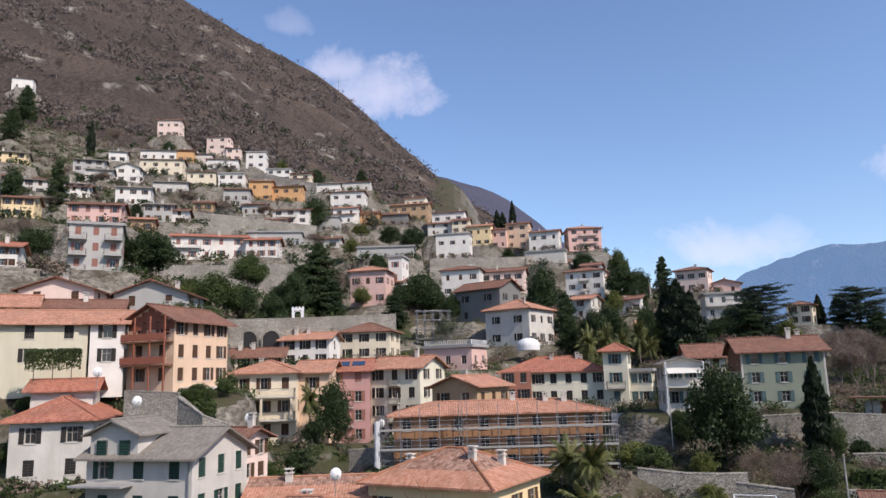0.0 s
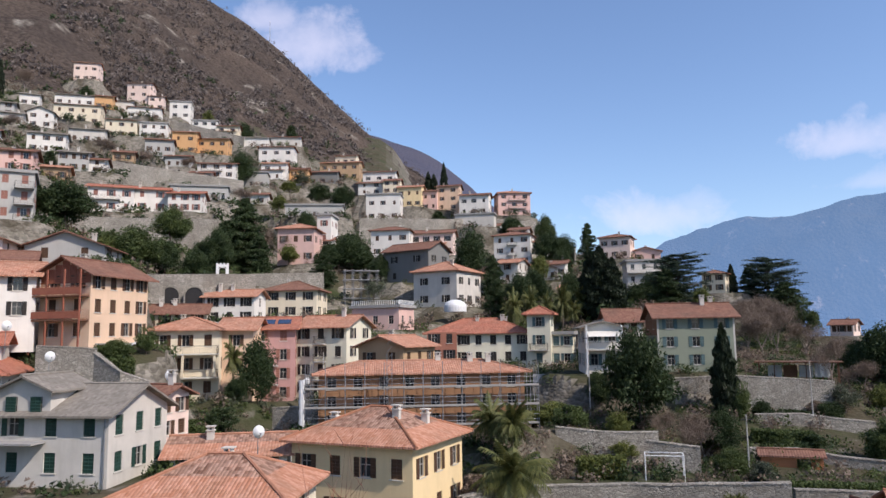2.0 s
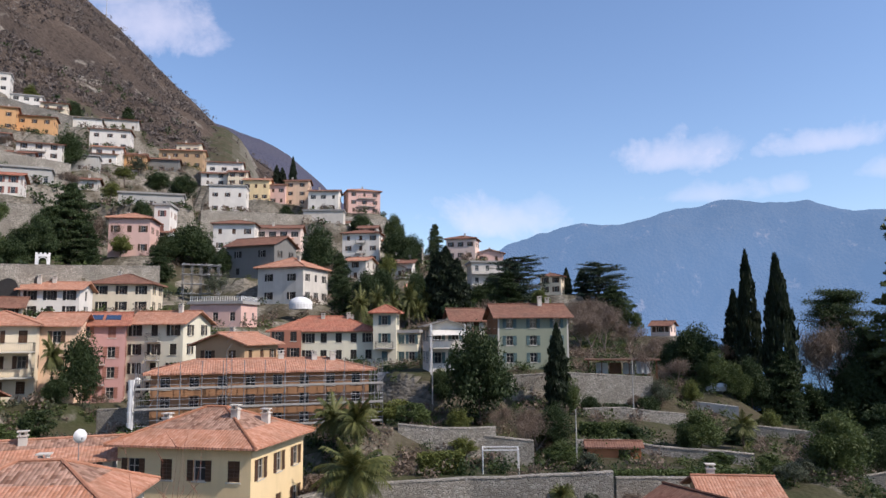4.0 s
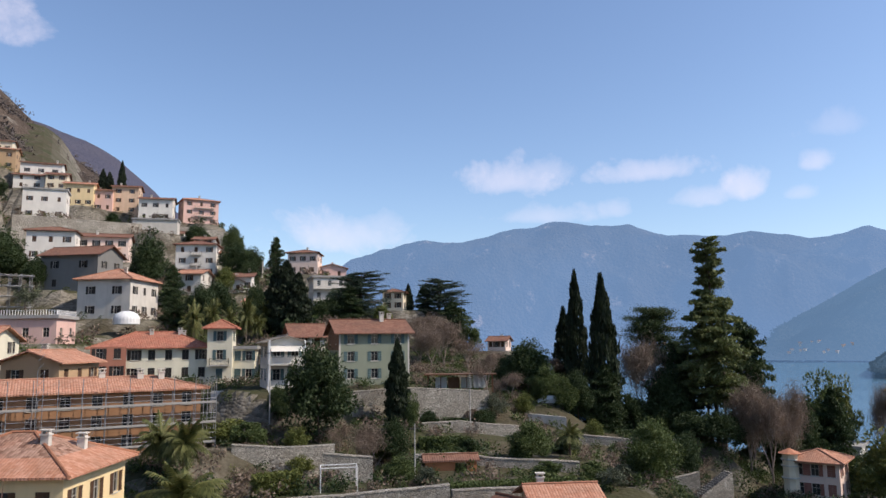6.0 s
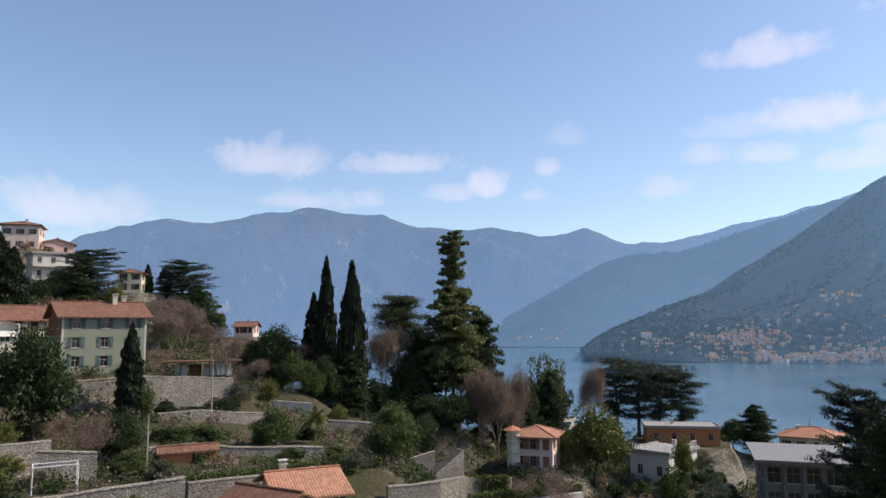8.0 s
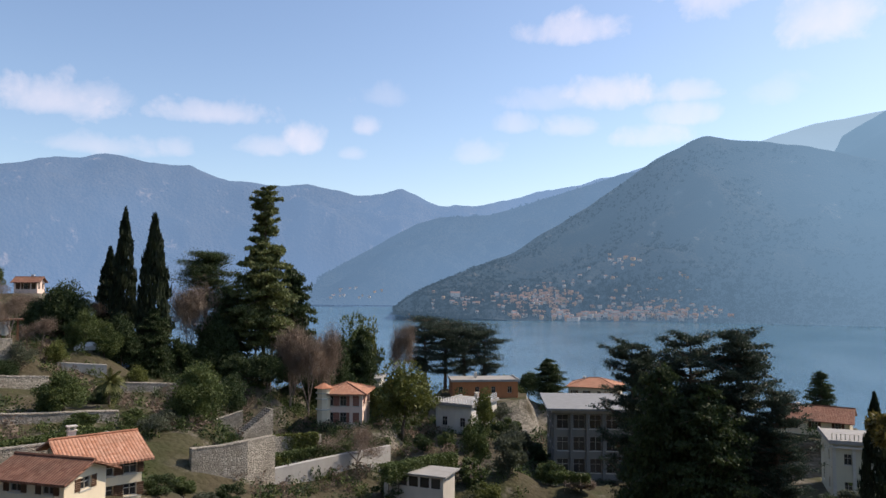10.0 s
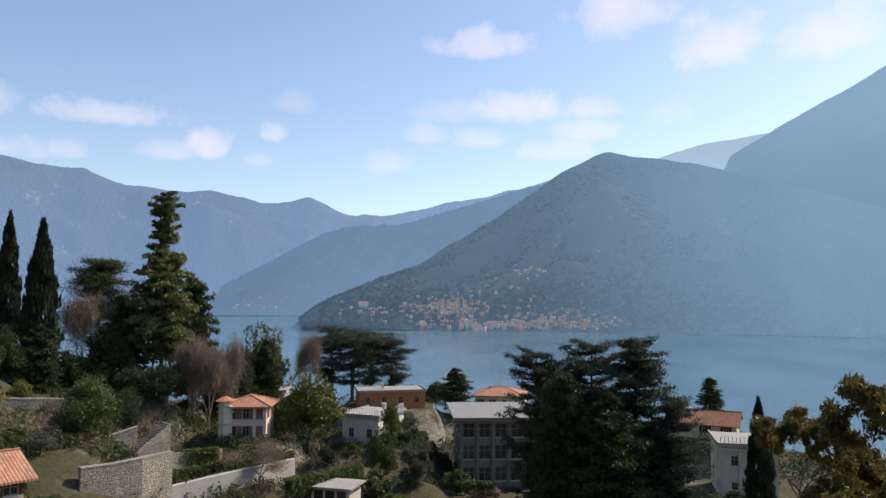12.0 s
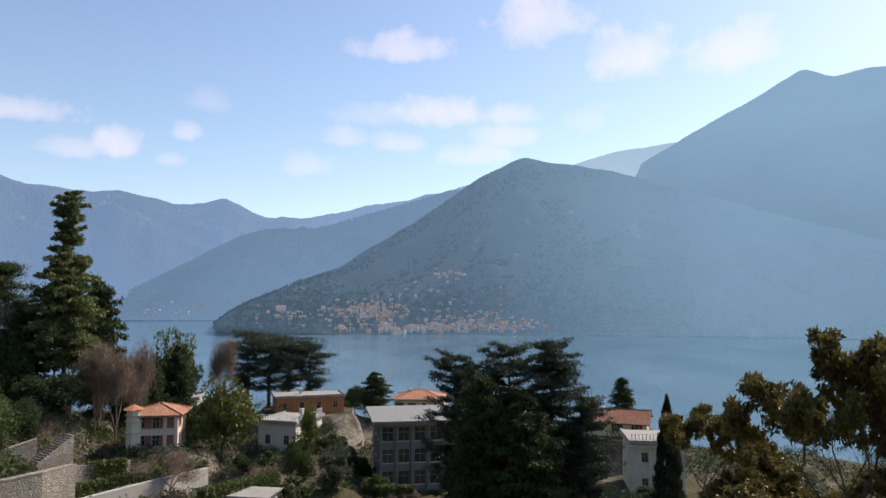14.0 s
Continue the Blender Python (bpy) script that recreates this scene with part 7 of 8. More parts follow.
def place_part(ob, thing, face, w, d):
    """Moves a part built for the front onto the right or the left side."""
    if face == "right":
        ob.matrix_local = Matrix.Translation((w / 2, d / 2, 0)) @ Matrix.Rotation(math.pi / 2, 4, "Z")
    elif face == "left":
        ob.matrix_local = Matrix.Translation((-w / 2, d / 2, 0)) @ Matrix.Rotation(-math.pi / 2, 4, "Z")
    return ob


# scaffolding round the long building
w, d, h, st = dims("scaffold")
PLANK = grainy("scaffold_planks", (0.30, 0.28, 0.25), (0.40, 0.37, 0.33), 2, 0.8)
scaffold = new("scaffolding")
scaffold.matrix_world = BUILT["scaffold"].matrix_world.copy()
n = 13
levels = [h * k / 3 for k in (0, 1, 2)]
for i in range(n):
    x = -w / 2 - 1.2 + (w + 2.4) * i / (n - 1)
    for y in (-0.55, -1.45):
        bm = bmesh.new()
        tube(bm, (x, y, -3.0), (x, y, h + (1.3 if y < -1 else 0.2)), 0.035, None, 6)
        part("upright", bm, STEEL, scaffold)
for z in levels:
    bm = bmesh.new()
    box(bm, (-w / 2 - 1.2, -1.42, z + 0.5), (w / 2 + 1.2, -0.6, z + 0.56))
    part("deck", bm, PLANK, scaffold)
    bm = bmesh.new()
    box(bm, (-w / 2 - 1.2, -1.49, z + 0.56), (w / 2 + 1.2, -1.46, z + 0.76))
    part("toe_board", bm, PLANK, scaffold)
    for zz in (z + 1.0, z + 1.5):
        bm = bmesh.new()
        tube(bm, (-w / 2 - 1.2, -1.5, zz), (w / 2 + 1.2, -1.5, zz), 0.026, None, 5)
        part("guard_rail", bm, STEEL, scaffold)
for i in range(0, n - 1, 3):
    x = -w / 2 - 1.2 + (w + 2.4) * i / (n - 1)
    bm = bmesh.new()
    tube(bm, (x, -1.53, 0.5), (x + (w + 2.4) / (n - 1), -1.53, h * 0.7), 0.024, None, 5)
    part("brace", bm, STEEL, scaffold)
for y0, x in ((0, w / 2 + 1.15), (0, -w / 2 - 1.15)):
    for i in range(4):
        bm = bmesh.new()
        tube(bm, (x, 0.5 + i * d / 4, -3), (x, 0.5 + i * d / 4, h + 1.0), 0.035, None, 6)
        part("upright", bm, STEEL, scaffold)
tagged(scaffold, "steel tube scaffolding with planks round a rendered building", "scaffolding")
hoist = new("builders_hoist")
hoist.matrix_world = BUILT["scaffold"].matrix_world.copy()
bm = bmesh.new()
for sx in (0, 0.5):
    for sy in (0, 0.5):
        tube(bm, (-w / 2 + 7 + sx, -2.3 + sy, -3), (-w / 2 + 7 + sx, -2.3 + sy, h + 2.2), 0.03, None, 5)
for k in range(18):
    z = -2.5 + k * 0.75
    tube(bm, (-w / 2 + 7, -2.3, z), (-w / 2 + 7.5, -2.3, z + 0.6), 0.02, None, 4)
part("mast", bm, STEEL, hoist)
tagged(hoist, "lattice steel hoist mast before the scaffolding", "hoist")
chute = new("rubble_chute")
chute.matrix_world = BUILT["scaffold"].matrix_world.copy()
bm = bmesh.new()
for k in range(9):
    tube(bm, (-w / 2 - 1.6, -1.0, h - 0.4 - k), (-w / 2 - 1.6, -1.0, h - 1.45 - k), 0.32, 0.24, 10)
part("tube", bm, WHITE, chute)
tagged(chute, "white plastic rubble chute hanging beside scaffolding", "chute")

# timber balconies of the ornate house
w, d, h, st = dims("ornate")
RED = grainy("red_brown_timber", (0.26, 0.085, 0.05), (0.34, 0.13, 0.08), 3, 0.7)
for z in (h / 3 + 0.1, 2 * h / 3 + 0.1):
    b = balcony(BUILT["ornate"], -w / 2 + 0.1, w / 2 - 0.1, z, 1.5, RED, WOOD, gap=0.22, h=1.0)
    bm = bmesh.new()
    box(bm, (-w / 2 + 0.15, -1.52, z + 0.1), (w / 2 - 0.15, -1.49, z + 0.85))
    part("parapet", bm, RED, b)
for x in (-w / 2 + 0.15, -w / 6, w / 6, w / 2 - 0.15):
    bm = bmesh.new()
    box(bm, (x - 0.08, -1.48, -1.0), (x + 0.08, -1.32, h + 0.3))
    part("post", bm, RED, BUILT["ornate"])
for k in range(7):
    bm = bmesh.new()
    x = -w / 2 + w * (k + 0.5) / 7
    box(bm, (x - w / 14.5, -0.05, h - 1.1), (x + w / 14.5, -0.012, h + (1 - abs(x) / (w / 2)) * w / 2 * math.tan(radians(27)) - 0.25))
    part("gable_board", bm, RED, BUILT["ornate"])
bm = bmesh.new()
for k in range(3):
    arched_opening(bm, 2.2 + k * 2.0 - d / 2 + 1.5, 1.5, 2.6, -0.05, 0.2)
arcade = part("arcade", bm, WHITE, BUILT["ornate"], "white arched arcade at the foot")
arcade.matrix_local = Matrix.Translation((w / 2 + 1.3, d / 2, -2.6)) @ Matrix.Rotation(math.pi / 2, 4, "Z")
bm = bmesh.new()
box(bm, (-d / 2 + 1, -1.3, -0.05), (d / 2, -0.004, 0.1))
deck = part("terrace_slab", bm, CONCRETE, BUILT["ornate"])
place_part(deck, BUILT["ornate"], "right", w, d)

# loggia and terrace of the cream house
w, d, h, st = dims("balcony")
balcony(BUILT["balcony"], -w / 2, w / 2, 2 * h / 3, 1.6, IRON, TRIM, gap=0.2)
for x in (-w / 2 + 0.3, 0.0, w / 2 - 0.3):
    bm = bmesh.new()
    box(bm, (x - 0.14, -1.55, h / 3), (x + 0.14, -1.3, 2 * h / 3 - 0.17))
    part("pillar", bm, WALLS["cream"], BUILT["balcony"])
balcony(BUILT["balcony"], -0.6, w / 2, h / 3, 1.5, IRON, TRIM, gap=0.2)
bm = bmesh.new()
for x in (-1.0,):
    arched_opening(bm, x, 1.9, 2.7, -0.05, 0.12)
part("arch_surround", bm, WHITE, BUILT["balcony"])
for key, zs, xs in (("ivory", (1, 2, 3), (-0.9, 0.9)), ("rose", (1, 2), (-0.9, 0.9)), ("tower", (1,), (-1.4, 1.4)), ("w3", (1, 2), (-5, 2)), ("w4", (1, 2), (-1.6, 1.6)), ("pinktop", (1, 2), (-2.5, 4.5)), ("row1", (1,), (-4.5, 2))):
    w, d, h, st = dims(key)
    for s in zs:
        if s < st:
            balcony(BUILT[key], max(xs[0], -w / 2), min(xs[1], w / 2), s * h / st + 0.15, 0.9, IRON, CONCRETE, gap=0.18)
for key in ("block", "flats"):
    w, d, h, st = dims(key)
    for s in range(st):
        for x0, x1 in ((-w / 2, -w / 2 + w * 0.34), (w / 2 - w * 0.34, w / 2)) if key == "block" else ((-w / 2, w / 2),):
            balcony(BUILT[key], x0, x1, s * h / st + 0.15, 1.3, IRON if key == "block" else WHITE, CONCRETE, gap=0.2)
for key in ("near",):
    w, d, h, st = dims(key)
    b = balcony(BUILT[key], -0.2, 1.8, 0.4, 0.8, IRON, CONCRETE)
    place_part(b, BUILT[key], "right", w, d)

# awning house: glazed veranda
w, d, h, st = dims("awning")
bm = bmesh.new()
v = [bm.verts.new(p) for p in ((-w / 2 + 0.3, -0.05, h - 0.5), (w / 2 - 0.3, -0.05, h - 0.5), (w / 2 - 0.3, -1.6, h - 1.2), (-w / 2 + 0.3, -1.6, h - 1.2))]
bm.faces.new(v)
u = [bm.verts.new(p.co + Vector((0, 0, -0.03))) for p in v]
bm.faces.new(u[::-1])
for i in range(4):
    bm.faces.new((v[i], u[i], u[(i + 1) % 4], v[(i + 1) % 4]))
part("awning", bm, grainy("cream_canvas", (0.72, 0.69, 0.62), (0.62, 0.59, 0.52), 3, 0.8), BUILT["awning"], "cream canvas awning")
balcony(BUILT["awning"], -w / 2, w / 2, h / 2 + 0.1, 1.4, WHITE, TRIM, gap=0.25)
bm = bmesh.new()
for x in (-w / 2 + 0.1, w / 2 - 0.1):
    box(bm, (x - 0.09, -1.4, -2), (x + 0.09, -1.22, h + 0.2))
part("posts", bm, WHITE, BUILT["awning"])

# stone bands and quoins of the green house, timber gable
w, d, h, st = dims("green")
for key, col in (("green", TRIM),):
    for sx in (-1, 1):
        bm = bmesh.new()
        box(bm, (sx * w / 2 - 0.22 * (sx > 0), -0.03, -1.5), (sx * w / 2 + 0.22 * (sx < 0), -0.003, h - 0.1))
        part("quoin", bm, col, BUILT[key])
for k in range(10):
    bm = bmesh.new()
    y = d * (k + 0.5) / 10
    top = h + (d / 2 - abs(y - d / 2)) * math.tan(radians(20)) - 0.1
    box(bm, (-w / 2 - 0.05, y - d / 21, h - 2.4), (-w / 2 - 0.01, y + d / 21, top))
    part("gable_board", bm, WOOD, BUILT["green"])

# panels on two roofs
PANEL = grainy("solar_glass", (0.02, 0.035, 0.07), (0.03, 0.05, 0.10), 3, 0.15, spec=0.6)
for key, xs in (("rose", (-1.6, 0.6)),):
    w, d, h, st = dims(key)
    t = math.tan(radians(19))
    for x in xs:
        bm = bmesh.new()
        y0, y1 = 1.4, 3.0
        lo, hi = h + y0 * t + 0.3, h + y1 * t + 0.3
        v = [bm.verts.new(p) for p in ((x, y0, lo), (x + 1.8, y0, lo), (x + 1.8, y1, hi), (x, y1, hi))]
        u = [bm.verts.new(p.co - Vector((0, 0, 0.16))) for p in v]
        bm.faces.new(v)
        bm.faces.new(u[::-1])
        for i in range(4):
            bm.faces.new((v[i], u[i], u[(i + 1) % 4], v[(i + 1) % 4]))
        part("solar_panel", bm, PANEL, BUILT[key], "dark blue solar panel")

# cross gable and porch of the grey house
w, d, h, st = dims("greyhouse")
GH = BUILT["greyhouse"]
bm = bmesh.new()
gw = w * 0.46
cx = -w / 2 + gw / 2 + 0.3
box(bm, (cx - gw / 2, -0.02, h - 0.3), (cx + gw / 2, d * 0.5, h + 1.7))
v = [bm.verts.new(p) for p in ((cx - gw / 2, -0.02, h + 1.7), (cx + gw / 2, -0.02, h + 1.7), (cx, -0.02, h + 1.7 + gw / 2 * 0.42))]
bm.faces.new(v)
part("cross_gable", bm, WALLS["pale"], GH)
rm = roof_mesh("front", gw, d * 0.6, h + 1.7, 23, 0.5)
cg = part("gable_roof", rm, ROOFS["slate"], GH)
cg.matrix_local = Matrix.Translation((cx, -0.05, 0))
for dx in (-gw * 0.24, gw * 0.24):
    put_window(GH, Matrix.Translation((cx + dx, -0.26, h - 0.1)), 0.9, 1.3, "green", "closed")
bm = bmesh.new()
box(bm, (-w / 2 - 0.4, -1.5, h - 2.2), (-w / 2 + gw, -0.03, h - 2.05))
part("porch_roof", bm, ROOFS["flat"], GH)
bm = bmesh.new()
tube(bm, (w / 2 - 0.25, -0.1, -2), (w / 2 - 0.25, -0.1, h - 0.2), 0.06, None, 8)
part("downpipe", bm, STEEL, GH)

# villa, institute, turret
w, d, h, st = dims("institute")
bm = bmesh.new()
box(bm, (-w / 2 - 1.2, -1.4, h + 0.55), (w / 2 + 1.2, d + 1.0, h + 0.85))
part("roof_canopy", bm, grainy("pale_metal_roof", (0.27, 0.27, 0.265), (0.2, 0.2, 0.195), 1, 0.7), BUILT["institute"], "pale overhanging roof edge")
for k in range(6):
    bm = bmesh.new()
    x = -w / 2 + 0.15 + (w - 0.3) * k / 5
    box(bm, (x - 0.18, -0.28, -2), (x + 0.18, -0.004, h))
    part("pilaster", bm, WALLS["dark"], BUILT["institute"])
w, d, h, st = dims("villa")
VI = BUILT["villa"]
bm = bmesh.new()
box(bm, (-w / 2 - 0.35, -0.35, h - 0.55), (w / 2 + 0.35, -0.004, h - 0.3))
part("cornice", bm, TRIM, VI)
bm = bmesh.new()
rail(bm, (-w / 2 + 0.1, 0.1, h + 0.5), (w / 2 - 0.1, 0.1, h + 0.5), 0.8, 0.5, 0.08)
part("balustrade", bm, TRIM, VI)
for x in np.linspace(-w / 2 + 0.25, w / 2 - 0.25, 4):
    bm = bmesh.new()
    box(bm, (x - 0.2, -0.12, -2.0), (x + 0.2, -0.003, h - 0.56))
    part("pilaster", bm, TRIM, VI)
w, d, h, st = dims("turret")
TH = BUILT["turret"]
bm = bmesh.new()
tube(bm, (-w / 2, 0, -2.5), (-w / 2, 0, h + 0.9), 0.95, None, 8)
part("turret_wall", bm, WALLS["cream"], TH)
bm = bmesh.new()
tube(bm, (-w / 2, 0, h + 0.92), (-w / 2, 0, h + 1.55), 1.45, 0.1, 8)
part("turret_roof", bm, BRICK, TH, "orange conical turret roof")
for z in (h + 0.1, h - 0.7, h - 2.2):
    bm = bmesh.new()
    tube(bm, (-w / 2, 0, z), (-w / 2, 0, z + 0.14), 1.18, None, 8)
    part("band", bm, TRIM, TH)
w, d, h, st = dims("whiteterrace")
bm = bmesh.new()
for a, b in (((-w / 2, 0.05, h + 0.5), (w / 2, 0.05, h + 0.5)), ((w / 2 - 0.05, 0, h + 0.5), (w / 2 - 0.05, d, h + 0.5))):
    rail(bm, a, b, 0.8, 0.45, 0.07)
part("balustrade", bm, WHITE, BUILT["whiteterrace"])
w, d, h, st = dims("terrace")
bm = bmesh.new()
for a, b in (((-w / 2, 0.05, h + 0.5), (w / 2, 0.05, h + 0.5)), ((w / 2 - 0.05, 0, h + 0.5), (w / 2 - 0.05, d, h + 0.5))):
    rail(bm, a, b, 0.8, 0.4, 0.06)
part("balustrade", bm, WHITE, BUILT["terrace"])

# ---- loose things ----
for a in ((-25.58, 80, 1.5), (-22.9, 76, -1.4), (-15.05, 72, -3.3), (-8.65, 58, -7.1), (-5.13, 95, -5.6)):
    dish(*a)
for a in ((16.74, 88, -9.1, 9.0), (32.13, 92, -9.5, 6.0), (27.8, 72, -13.0, 5.5), (-3.9, 104, -9.0, 7.0)):
    pole(*a)
SILVER = grainy("pale_car_paint", (0.55, 0.57, 0.60), (0.5, 0.52, 0.55), 2, 0.25, metal=0.3, spec=0.6)
BLUE = grainy("blue_car_paint", (0.10, 0.17, 0.30), (0.08, 0.14, 0.26), 2, 0.25, spec=0.6)
parked_car(38.38, 112, float(ground(*(polar(38.38) * 112).xy)) - EYE.z, 8, SILVER, "pale silver hatchback parked behind a dark wall")
parked_car(39.9, 116, float(ground(*(polar(39.9) * 116).xy)) - EYE.z, 20, BLUE, "blue car parked beside a silver hatchback")

# white dome tent
tent = new("dome_tent")
tent.location = spot(6.47, 140, 5.0)
tent.scale = (0.85, 0.85, 0.6)
bm = bmesh.new()
rings = []
for k in range(7):
    a = k / 6 * math.pi / 2
    rings.append([bm.verts.new((2.6 * math.cos(a) * math.cos(b), 2.6 * math.cos(a) * math.sin(b), 0.8 + 2.3 * math.sin(a) * (1 + 0.03 * math.cos(6 * b)))) for b in np.linspace(0, 2 * np.pi, 24, endpoint=False)])
rings.insert(0, [bm.verts.new((v.co.x, v.co.y, -0.8)) for v in rings[0]])
for p, q in zip(rings, rings[1:]):
    for i in range(24):
        j = (i + 1) % 24
        bm.faces.new((p[i], p[j], q[j], q[i]))
part("cover", bm, WHITE, tent)
tagged(tent, "white fabric dome tent on a terrace", "tent")
# builders' scaffold on the slope above
frame_up = new("scaffold_tower")
frame_up.matrix_world = Matrix.Translation(spot(-2.2, 150, 7.5)) @ Matrix.Rotation(radians(10), 4, "Z")
for i in range(5):
    for y in (0, 1.2, 2.4):
        bm = bmesh.new()
        tube(bm, (i * 1.7, y, -2), (i * 1.7, y, 6.5), 0.05, None, 5)
        part("upright", bm, STEEL, frame_up)
for z in (0.5, 2.4, 4.3, 6.2):
    for y in (0, 2.4):
        bm = bmesh.new()
        tube(bm, (-0.4, y, z), (7.2, y, z), 0.05, None, 5)
        part("ledger", bm, STEEL, frame_up)
    bm = bmesh.new()
    box(bm, (-0.4, 0.1, z - 0.2), (7.2, 1.1, z - 0.12))
    part("deck", bm, PLANK, frame_up)
tagged(frame_up, "grey tubular scaffold tower on the hillside", "scaffolding")
# garden frame
fr = new("garden_pergola")
fr.matrix_world = Matrix.Translation(spot(22.0, 66, -12.6)) @ Matrix.Rotation(radians(-20), 4, "Z")
for x in (-1.6, 1.6):
    for y in (0, 1.8):
        bm = bmesh.new()
        tube(bm, (x, y, -0.4), (x, y, 2.1), 0.05, None, 6)
        part("post", bm, WHITE, fr)
for a, b in (((-1.6, 0, 2.1), (1.6, 0, 2.1)), ((-1.6, 1.8, 2.1), (1.6, 1.8, 2.1)), ((-1.6, 0, 2.1), (-1.6, 1.8, 2.1)), ((1.6, 0, 2.1), (1.6, 1.8, 2.1))):
    bm = bmesh.new()
    tube(bm, a, b, 0.05, None, 6)
    part("beam", bm, WHITE, fr)
tagged(fr, "pale tubular garden frame on the lawn", "pergola")
# open shed above the wall
shed = new("garden_shelter")
shed.matrix_world = Matrix.Translation(spot(31.4, 101, -5.9)) @ Matrix.Rotation(radians(-31), 4, "Z")
for x in np.linspace(-4.5, 4.5, 6):
    for y in (0, 2.4):
        bm = bmesh.new()
        box(bm, (x - 0.06, y - 0.06, -0.6), (x + 0.06, y + 0.06, 1.9))
        part("post", bm, WOOD, shed)
bm = bmesh.new()
box(bm, (-5.0, -0.4, 1.9), (5.0, 2.8, 2.05))
part("roof", bm, WOOD, shed)
for i, x in enumerate((-2.7, -0.9, 0.9, 2.7)):
    bm = bmesh.new()
    box(bm, (x - 0.8, 2.3, 0.0), (x + 0.8, 2.36, 1.5))
    part("panel", bm, WHITE if i != 1 else WOOD, shed)
tagged(shed, "low open garden shelter with pale panels", "shelter")
cloth = new("hanging_sheet")
cloth.matrix_world = shed.matrix_world @ Matrix.Translation((2.7, -0.15, 0.3))
bm = bmesh.new()
cols = [[bm.verts.new((x, 0.06 * math.sin(x * 9 + k), z)) for x in np.linspace(-0.9, 0.9, 15)] for k, z in enumerate((0.0, 0.75, 1.55))]
for p, q in zip(cols, cols[1:]):
    for i in range(14):
        bm.faces.new((p[i], p[i + 1], q[i + 1], q[i]))
bmesh.ops.solidify(bm, geom=bm.faces[:], thickness=0.02)
part("cloth", bm, WHITE, cloth)
tagged(cloth, "white sheet hung from the garden shelter", "sheet")
# stairway up the terrace
stairs = new("stone_stairs")
stairs.matrix_world = Matrix.Translation(spot(48.6, 86, -17.2)) @ Matrix.Rotation(radians(-20), 4, "Z")
for k in range(16):
    bm = bmesh.new()
    box(bm, (k * 0.29, 0, -1.5), (k * 0.29 + 0.31, 1.5, 0.18 * (k + 1)))
    part("step", bm, STONE, stairs)
r = bmesh.new()
rail(r, (0, 0.05, 0.1), (4.6, 0.05, 2.9), 0.95, 0.3, 0.015)
part("railing", r, IRON, stairs)
tagged(stairs, "straight stone stairway with an iron railing", "stairs")
# small brick gate house on the terrace
gate = new("garden_hut")
gate.matrix_world = Matrix.Translation(spot(30.6, 75, -13.4)) @ Matrix.Rotation(radians(-25), 4, "Z")
bm = bmesh.new()
wall_face(bm, (-2.6, 0, 0), (1, 0, 0), 5.2, -1, 1.9, [(3.0, 4.2, 0.0, 1.7)], (0, 1, 0), 0.4)
wall_face(bm, (2.6, 0, 0), (0, 1, 0), 2.4, -1, 1.9, [], (-1, 0, 0))
wall_face(bm, (-2.6, 2.4, 0), (0, -1, 0), 2.4, -1, 1.9, [], (1, 0, 0))
part("wall", bm, WALLS["rust"], gate)
rf = part("roof", roof_mesh("gable", 5.2, 2.4, 1.9, 15, 0.3), ROOFS["brown"], gate)
tagged(gate, "small brick hut with a tiled roof in the garden", "hut")
# low glazed shed by the park
gs = new("glazed_shed")
gs.matrix_world = Matrix.Translation(spot(62.06, 72, -20.0)) @ Matrix.Rotation(radians(-62 - 25), 4, "Z")
bm = bmesh.new()
holes = [(0.3 + k * 1.2, 1.3 + k * 1.2, 0.5, 1.5) for k in range(5)]
wall_face(bm, (-3.2, 0, 0), (1, 0, 0), 6.4, -3, 1.7, holes, (0, 1, 0), 0.1)
wall_face(bm, (3.2, 0, 0), (0, 1, 0), 3.0, -3, 1.7, [], (-1, 0, 0))
wall_face(bm, (-3.2, 3, 0), (0, -1, 0), 3.0, -3, 1.7, [], (1, 0, 0))
part("wall", bm, WALLS["pale"], gs)
bm = bmesh.new()
box(bm, (-3.6, -0.4, 1.7), (3.6, 3.4, 1.86))
part("roof", bm, ROOFS["flat"], gs)
for a, b, c, e in holes:
    bm = bmesh.new()
    box(bm, (-3.2 + a, 0.08, c), (-3.2 + b, 0.10, e))
    part("pane", bm, GLASS, gs)
tagged(gs, "low white shed with a flat roof and glazed front", "shed")
# pavilion over the arched wall
pav = new("gate_pavilion")
pav.matrix_world = Matrix.Translation(spot(-11.55, 129.5, 10.6)) @ Matrix.Rotation(radians(11), 4, "Z")
bm = bmesh.new()
arched_opening(bm, 0, 1.1, 1.6, -0.02, 0.4)
box(bm, (-1.05, 0.0, -1.0), (-0.6, 0.5, 1.75))
box(bm, (0.6, 0.0, -1.0), (1.05, 0.5, 1.75))
box(bm, (-1.05, 0.0, 1.75), (1.05, 0.5, 2.15))
for k in range(4):
    box(bm, (-1.05 + k * 0.6, 0.0, 2.15), (-0.75 + k * 0.6, 0.5, 2.4))
part("gateway", bm, WHITE, pav)
tagged(pav, "small white crenellated gateway on the terrace wall", "gateway")
vault = new("arched_recesses")
vault.matrix_world = Matrix.Translation(spot(-14.4, 127.2, 5.6)) @ Matrix.Rotation(radians(14 - 10), 4, "Z")
